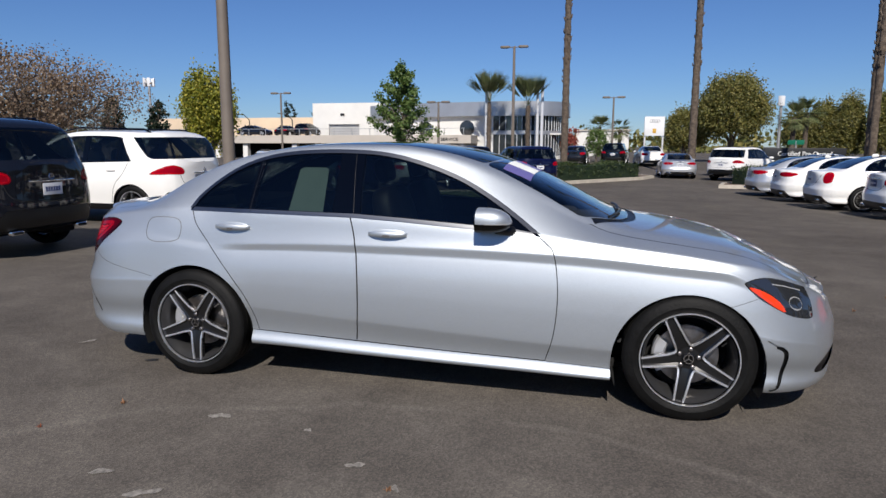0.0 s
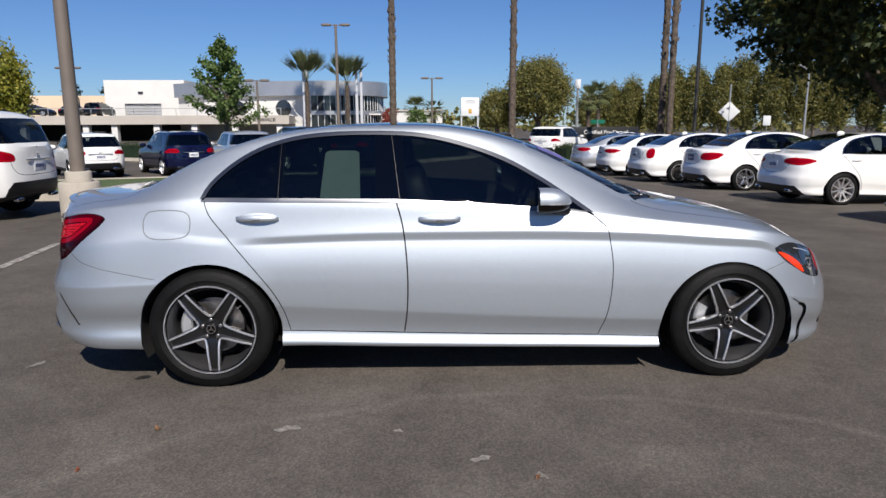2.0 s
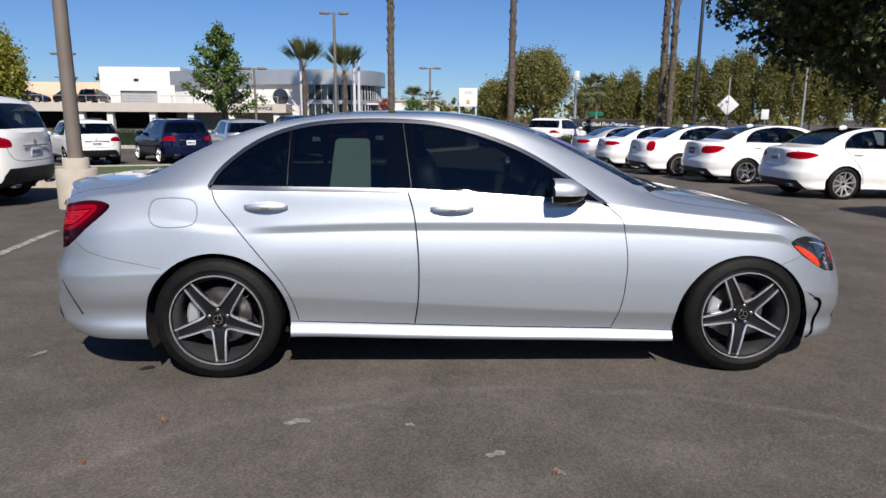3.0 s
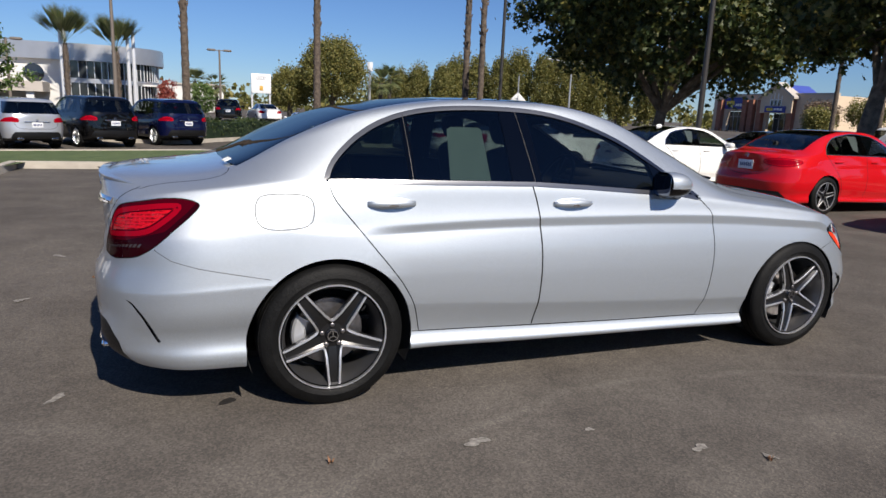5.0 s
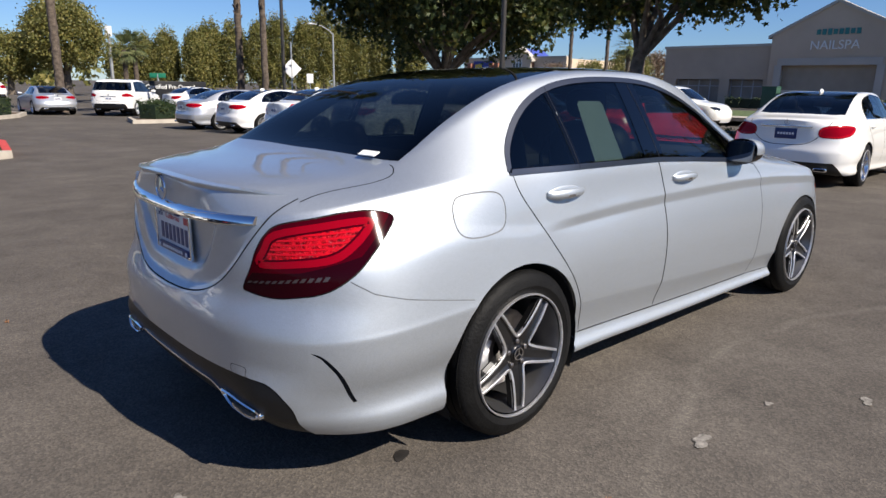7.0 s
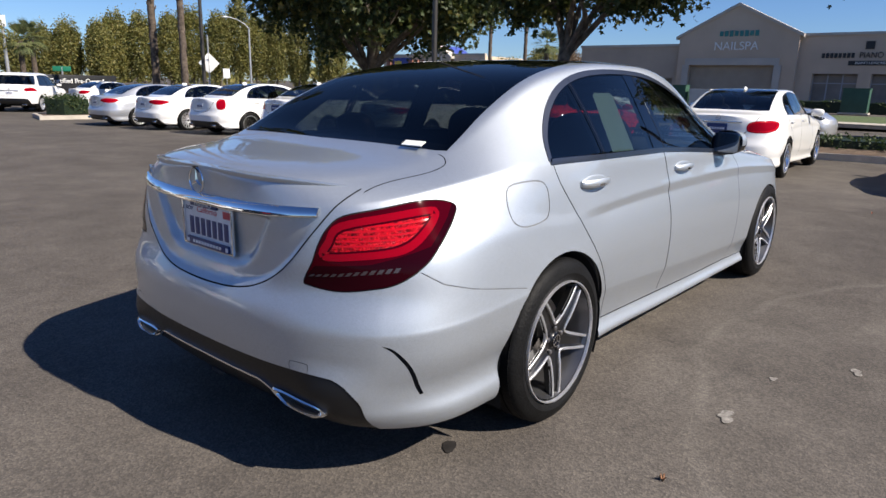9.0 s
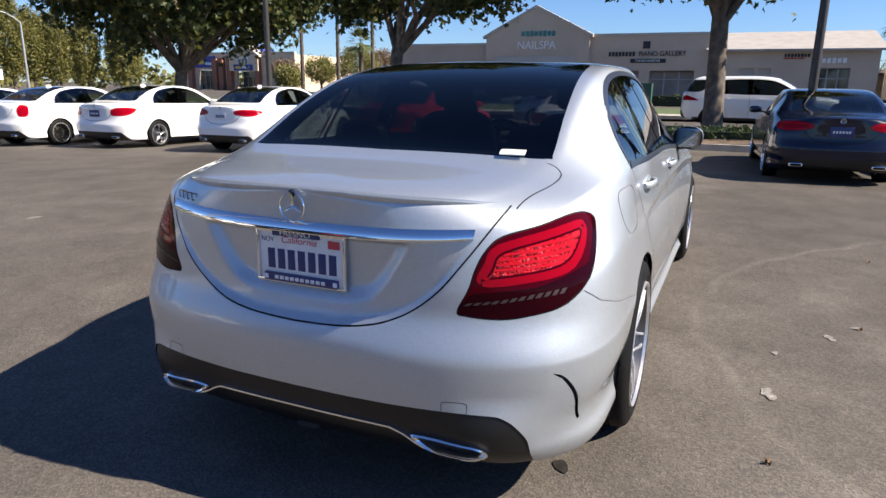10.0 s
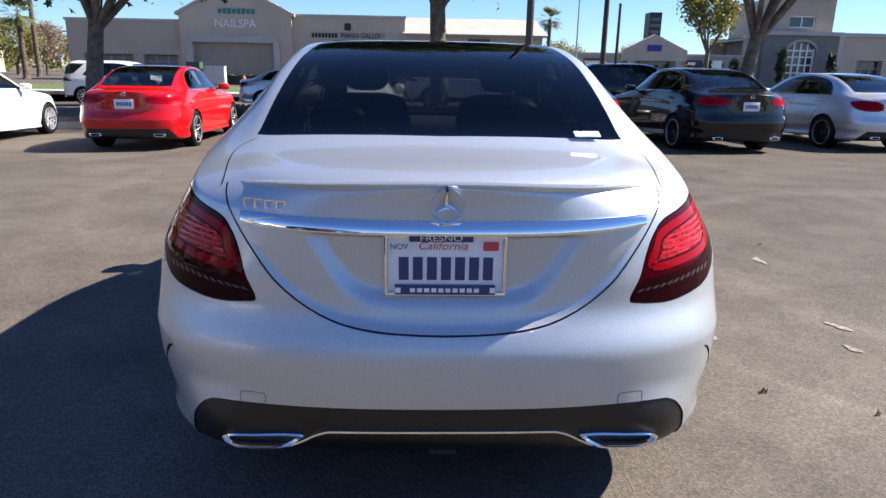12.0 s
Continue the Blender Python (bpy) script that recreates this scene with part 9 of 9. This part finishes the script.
for k in range(1):
    tree("poplar", 52 + 6.0 * k, 64 - 4.6 * k + rng.uniform(-1, 1), "tall narrow poplar in a row", 9, (0, 0, 4.6, 2.2, 2.2, 4.3), LEAF_OLIVE, BARK, 0.18, 80 + k, 14000, 0.22, (0.25, 0.25, 0.45), (0, 0), 1.2, 4)
for k, (x, y, h, r) in enumerate(((78, 48, 6.5, 3.2), (84, 42, 6.0, 3.0), (70, 54, 3.6, 1.6), (88, 50, 6.8, 3.2), (86, 66.5, 5.4, 2.6), (88, 61, 5.8, 2.8), (95, -20, 6, 4), (100, -34, 6.5, 4.5), (72, -62, 6, 3.5))):
    tree("distant_tree", x, y, "round green tree far off", h, (0, 0, h * 0.58, r, r, h * 0.40), LEAF_OLIVE if k not in (3, 4) else LEAF_BROWN, BARK, 0.2, 100 + k, 7000, 0.22, 0.36, (0, 0), 1.4, 5)
# distant belt of trees all round the horizon
rb = np.random.default_rng(9)
ang = rb.uniform(0, 2 * math.pi, 900)
rad = rb.uniform(135, 170, 900)
top = 2.2 + 2.6 * (0.5 + 0.5 * np.sin(ang * 23) * np.sin(ang * 7 + 1))
cc = np.stack([rad * np.cos(ang), rad * np.sin(ang), top * rb.uniform(0.1, 1, 900)], 1)
belt = leaves("distant_trees", cc, 26000, 1.2, 0.9, LEAF_OLIVE, None, 10)
tagged(belt, "distant belt of trees on the horizon", "trees", kind="stuff")

# palms
fan_palm("palm_tree", -1.41, 35.6, 15, 0.22, "tall fan palm with a rough bare trunk", seed=1, skirt=True)
fan_palm("palm_tree", 5.78, 35.9, 15, 0.22, "tall fan palm with a rough bare trunk", seed=2, skirt=True)
fan_palm("palm_tree", 12.9, 30.4, 14, 0.19, "tall fan palm with a rough bare trunk", seed=3, skirt=True)
fan_palm("palm_tree", 10.7, 23.7, 13, 0.145, "tall fan palm with a rough bare trunk", seed=4, skirt=True)
fan_palm("palm_tree", -10.2, 60.0, 5.6, 0.22, "palm with upswept fronds beside the showroom", seed=5, fronds=44, length=2.9, skirt=True, rise=0.62, fan=0.55, droop=0.06)
fan_palm("palm_tree", -6.4, 60.0, 5.2, 0.22, "palm with upswept fronds beside the showroom", seed=6, fronds=44, length=2.9, skirt=True, rise=0.62, fan=0.55, droop=0.06)
for k, (x, y, h) in enumerate(((18.0, 64, 4.0), (19.6, 66, 4.6), (0.2, 78, 3.6), (2.6, 80, 3.3), (62, 46, 9.5), (65, 43, 10.5), (68, 40, 10.0), (76, -14.8, 7.3), (56, 34.5, 5.4))):
    fan_palm("palm_tree", x, y, h, 0.25, "fan palm standing far off", seed=10 + k, fronds=44, length=1.7, rise=-0.75, fan=1.25, droop=0.2)

# poles and signs
lamp_post(-5.625, 6.38, 9.0, 0.110, POLE_GREY, 2, True, "brown lamp post on a round concrete footing")
lamp_post(-5.28, 41.3, 8.25, 0.12, POLE_GREY, arm=0.62)
lamp_post(-26.7, 49.0, 5.9, 0.1, POLE_GREY, arm=0.62)
lamp_post(1.5, 54.4, 5.5, 0.1, POLE_GREY, arm=0.62)
lamp_post(-11.3, 44.2, 4.75, 0.1, POLE_GREY, arm=0.55)
lamp_post(12.5, 25.3, 12.0, 0.085, POLE_DARK, 0, label="slender black lamp pole")
lamp_post(11.9, 11.34, 11.0, 0.085, POLE_DARK, 0, label="slender black lamp pole beside the row")
lamp_post(13.16, -2.62, 10.0, 0.10, POLE_DARK, 0, label="slender black lamp pole in the planting strip")
lamp_post(26.9, -8.2, 10.0, 0.13, POLE_DARK, 0, label="slender black lamp pole beside the road")
lamp_post(35.0, -8.8, 9.0, 0.05, GALV, 0, label="slender grey pole beside the road")
lamp_post(34.5, -11.0, 5.2, 0.10, POLE_DARK, 0, label="black street lamp post beside the road")
pylon_sign()
sign_on_post("street_sign", 12.35, 40.5, 2.0, "green street name sign on a white post", 1.9, 0.95, 0.28, SIGN_GREEN, -30, post=0.05)
sign_on_post("road_sign", 19.8, 37.1, 3.0, "diamond road sign seen from behind", 2.5, 0.92, 0.92, SIGN_WHITE, -20, True, 0.05)
strip_mall()
far_shops()
blue_store()
dealership()


# ---- small things far off ----
SIGN_BLACK = mat("dark_sign_panel", (0.012, 0.013, 0.015), rough=0.4)
BOX_GREEN = mat("utility_box_green", (0.03, 0.085, 0.055), rough=0.55, vary=0.12, scale=2)
CABINET = mat("utility_cabinet_grey", (0.50, 0.50, 0.48), rough=0.6, vary=0.08, scale=2)
HYDRANT = mat("hydrant_red", (0.50, 0.10, 0.07), rough=0.5, vary=0.1)
wall_sign = tagged(new("dealer_sign"), "long dark monument sign with white words", "sign")
wall_sign.matrix_basis = pose(12.2, 38.6, ground_z(12.2, 38.6), 0, 0, 0)
box_part("panel", (0.2, 0.25, 1.05), (4.4, 0.35, 1.15), SIGN_BLACK, wall_sign, bevel=0.02)
box_part("foot", (0.2, 0.25, 0.24), (3.6, 0.5, 0.48), STUCCO_PALE, wall_sign, bevel=0.02)
sign_words("lettering", "Certified Pre-Owned", 0.2, 1.28, 0.36, LETTER_WHITE, Matrix.Translation((0, 0.06, 0)), wall_sign, 0.95)


def street_lamp(x, y, h, turn, label):
    s = tagged(new("street_lamp"), label, "street lamp")
    s.matrix_basis = pose(x, y, 0, 0, 0, turn)
    bm = bmesh.new()
    bm_tube(bm, [(0, 0, 0), (0, 0, h * 0.6), (0, 0, h)], [0.13, 0.11, 0.09], 12)
    part("pole", bm, GALV, s)
    bm = bmesh.new()
    bm_tube(bm, [tuple(p) + () for p in [(0, 0, h - 0.1), (0.5, 0, h + 0.35), (1.3, 0, h + 0.75), (2.3, 0, h + 0.95)]], [0.07, 0.06, 0.05, 0.045], 10)
    part("arm", bm, GALV, s)
    bm = bmesh.new()
    bm_super(bm, (2.7, 0, h + 0.93), (0.42, 0.16, 0.09), 0.6, 0.6, 18, 8)
    part("lamp_head", bm, GALV, s)


street_lamp(42.0, 65.5, 7.0, 170, "grey street lamp with a curved arm among the poplars")
sign_on_post("road_sign", 31.0, 53.0, 2.1, "small pale road sign on a post", 1.75, 0.6, 0.85, SIGN_WHITE, -25)

for y, w in ((16.8, 1.0), (5.4, 1.5)):
    cab = tagged(new("utility_box"), "green utility box on the lawn before the shops", "utility box")
    cab.matrix_basis = pose(46.5, y, 0, 0, 0, 90)
    box_part("housing", (0, 0, 0.85), (w, 0.8, 1.5), BOX_GREEN, cab, bevel=0.03)
    box_part("lid", (0, 0, 1.62), (w + 0.06, 0.86, 0.06), BOX_GREEN, cab, bevel=0.01)
    box_part("footing", (0, 0, 0.06), (w + 0.2, 1.0, 0.12), CONCRETE, cab, bevel=0.01)
cab = tagged(new("utility_cabinet"), "pale grey utility cabinet on the lawn before the shops", "utility box")
cab.matrix_basis = pose(46.5, 15.3, 0, 0, 0, 90)
box_part("housing", (0, 0, 0.72), (1.45, 0.6, 1.25), CABINET, cab, bevel=0.03)
box_part("lid", (0, 0, 1.37), (1.52, 0.66, 0.05), CABINET, cab, bevel=0.01)
box_part("footing", (0, 0, 0.06), (1.6, 0.8, 0.12), CONCRETE, cab, bevel=0.01)
for y in (13.5, 12.5):
    hy = tagged(new("hydrant"), "small red and white hydrant before the shops", "hydrant")
    hy.matrix_basis = pose(47.5, y, 0)
    bm = bmesh.new()
    bm_revolve(bm, [(0, 0), (0.16, 0), (0.16, 0.08), (0.11, 0.1), (0.11, 0.42), (0, 0.42)], 16, "Z")
    part("barrel", bm, SIGN_WHITE, hy, angle=40)
    bm = bmesh.new()
    bm_revolve(bm, [(0, 0.42), (0.15, 0.42), (0.15, 0.5), (0.12, 0.62), (0.04, 0.7), (0, 0.7)], 16, "Z")
    part("bonnet", bm, HYDRANT, hy, "red cap", angle=40)
    bm = bmesh.new()
    bm_tube(bm, [(0, -0.2, 0.36), (0, 0.2, 0.36)], 0.06, 10)
    part("outlet", bm, HYDRANT, hy)

# mobile masts far off
for x, y, h in ((-47.7, 59.2, 8.5), (16.7, 63.6, 5.9)):
    t = tagged(new("mobile_mast"), "slim mobile mast with white panels far off", "mast")
    t.matrix_basis = pose(x, y, 0)
    bm = bmesh.new()
    bm_tube(bm, [(0, 0, 0), (0, 0, h)], [0.16, 0.12], 10)
    part("pole", bm, GALV, t)
    for k in range(5):
        a = 2 * math.pi * k / 5 + 0.3
        r = 0.55 if h > 7 else 0.2
        bm = bmesh.new()
        bm_box(bm, r * math.cos(a), r * math.sin(a), h - 0.35, 0.12, 0.3, 0.9, bevel=0.02, rot=Matrix.Rotation(a, 3, "Z"))
        bm_tube(bm, [(0, 0, h - 0.35), (r * math.cos(a), r * math.sin(a), h - 0.35)], 0.03, 6)
        part("antenna_panel", bm, SIGN_WHITE, t)

# cars on the canopy deck
parked_car("suv", BLACK_PAINT, -33.6, 67.5, 90, "black car parked on the service deck", 0.9, 0.95, 0.82, plate=False, base=2.45)
parked_car("sedan", GREY_PAINT, -40.2, 66.0, 0, "dark car parked on the service deck", 0.9, 1.0, 0.85, plate=False, base=2.45)
parked_car("sedan", BLACK_PAINT, -36.2, 67.5, 90, "black car parked on the service deck", 0.9, 1.0, 0.85, plate=False, base=2.45)

# ---- marks and litter on the asphalt ----
rl = random.Random(31)


def blob(name, x, y, r, material, label, stretch=1.0, turn=0.0, n=22, rough=0.45):
    """A flat ragged patch lying on the ground."""
    bm = bmesh.new()
    ph = [rl.uniform(0, 6.28) for _ in range(4)]
    top = []
    for k in range(n):
        a = 2 * math.pi * k / n
        q = r * (1 + rough * 0.5 * (math.sin(2 * a + ph[0]) + 0.7 * math.sin(3 * a + ph[1]) + 0.5 * math.sin(5 * a + ph[2])) * 0.6)
        u, v = q * stretch * math.cos(a), q * math.sin(a)
        px_, py_ = x + u * math.cos(turn) - v * math.sin(turn), y + u * math.sin(turn) + v * math.cos(turn)
        top.append(bm.verts.new((px_, py_, ground_z(px_, py_) + 0.0045)))
    bm.faces.new(top)
    return tagged(part(name, bm, material, None, smooth=False), label, "stain")


for x, y, r, s in ((-0.93, -1.40, 0.045, 1.6), (-0.05, -1.73, 0.035, 1.5), (0.18, -1.88, 0.025, 1.4), (0.46, -2.37, 0.05, 2.0), (-0.81, -2.16, 0.04, 2.2), (-1.10, -2.05, 0.03, 2.4), (-2.59, -0.46, 0.035, 2.0), (-0.41, -1.45, 0.02, 1.5), (-3.02, 2.69, 0.05, 1.8), (-3.04, 1.25, 0.045, 1.3), (0.38, 5.28, 0.06, 1.6)):
    blob("pale_smear", x, y, r * 0.7, STAIN_PALE, "small pale dried smear on the asphalt", s, rl.uniform(0, 3), rough=0.9)
blob("oil_spot", -1.87, -0.71, 0.028, OIL, "small dark oil spot on the asphalt", 1.3, 0.4)
for (x0, y0), (x1, y1) in (((-4.55, 2.4), (-4.78, 4.0)), ((-4.95, 5.2), (-5.2, 6.9))):
    bm = bmesh.new()
    d = Vector((x1 - x0, y1 - y0)).normalized() * 0.05
    bm.faces.new([bm.verts.new((px_, py_, ground_z(px_, py_) + 0.005)) for px_, py_ in ((x0 - d.y, y0 + d.x), (x0 + d.y, y0 - d.x), (x1 + d.y, y1 - d.x), (x1 - d.y, y1 + d.x))])
    tagged(part("parking_line", bm, LINE_PAINT, None, smooth=False), "worn pale parking line on the asphalt", "road marking")


def fallen_leaf(x, y, size, material, turn):
    """A dry curled leaf with pointed lobes."""
    bm = bmesh.new()
    rim = []
    for k in range(14):
        a = 2 * math.pi * k / 14
        r = size * (0.62 + 0.38 * abs(math.cos(2.5 * a))) * (1.0 if k % 2 else 0.72)
        u, v = r * math.cos(a) * 1.25, r * math.sin(a)
        rim.append(bm.verts.new((u, v, 0.006 + 1.4 * v * v / size + 0.012 * math.sin(3 * a))))
    c = bm.verts.new((0, 0, 0.006))
    for k in range(14):
        bm.faces.new((c, rim[k], rim[(k + 1) % 14]))
    bm_tube(bm, [(-size * 1.0, 0, 0.007), (-size * 1.8, 0.1 * size, 0.012)], 0.0012, 5)
    bmesh.ops.transform(bm, matrix=pose(x, y, ground_z(x, y), 0, 0, turn), verts=bm.verts)
    tagged(part("fallen_leaf", bm, material, None), "small dry curled leaf lying on the asphalt", "leaf", "fallen leaves")


for x, y, m in ((-1.73, -1.74, RED_LEAF), (-1.54, -1.38, DRY_LEAF), (0.16, -1.9, DRY_LEAF), (-2.66, 1.8, DRY_LEAF), (-4.6, 2.84, DRY_LEAF), (0.9, -2.6, DRY_LEAF), (1.9, -2.2, DRY_LEAF), (3.1, 1.9, DRY_LEAF), (3.6, 2.6, DRY_LEAF), (2.5, 4.4, DRY_LEAF), (4.4, -3.6, DRY_LEAF), (3.0, -2.9, DRY_LEAF), (5.2, -1.1, RED_LEAF)):
    fallen_leaf(x, y, rl.uniform(0.008, 0.014), m, rl.uniform(0, 360))

sign_on_post("road_sign", 40.0, -19.3, 2.3, "small white sign on a post beside the road", 1.75, 0.62, 1.1, SIGN_WHITE, -90)
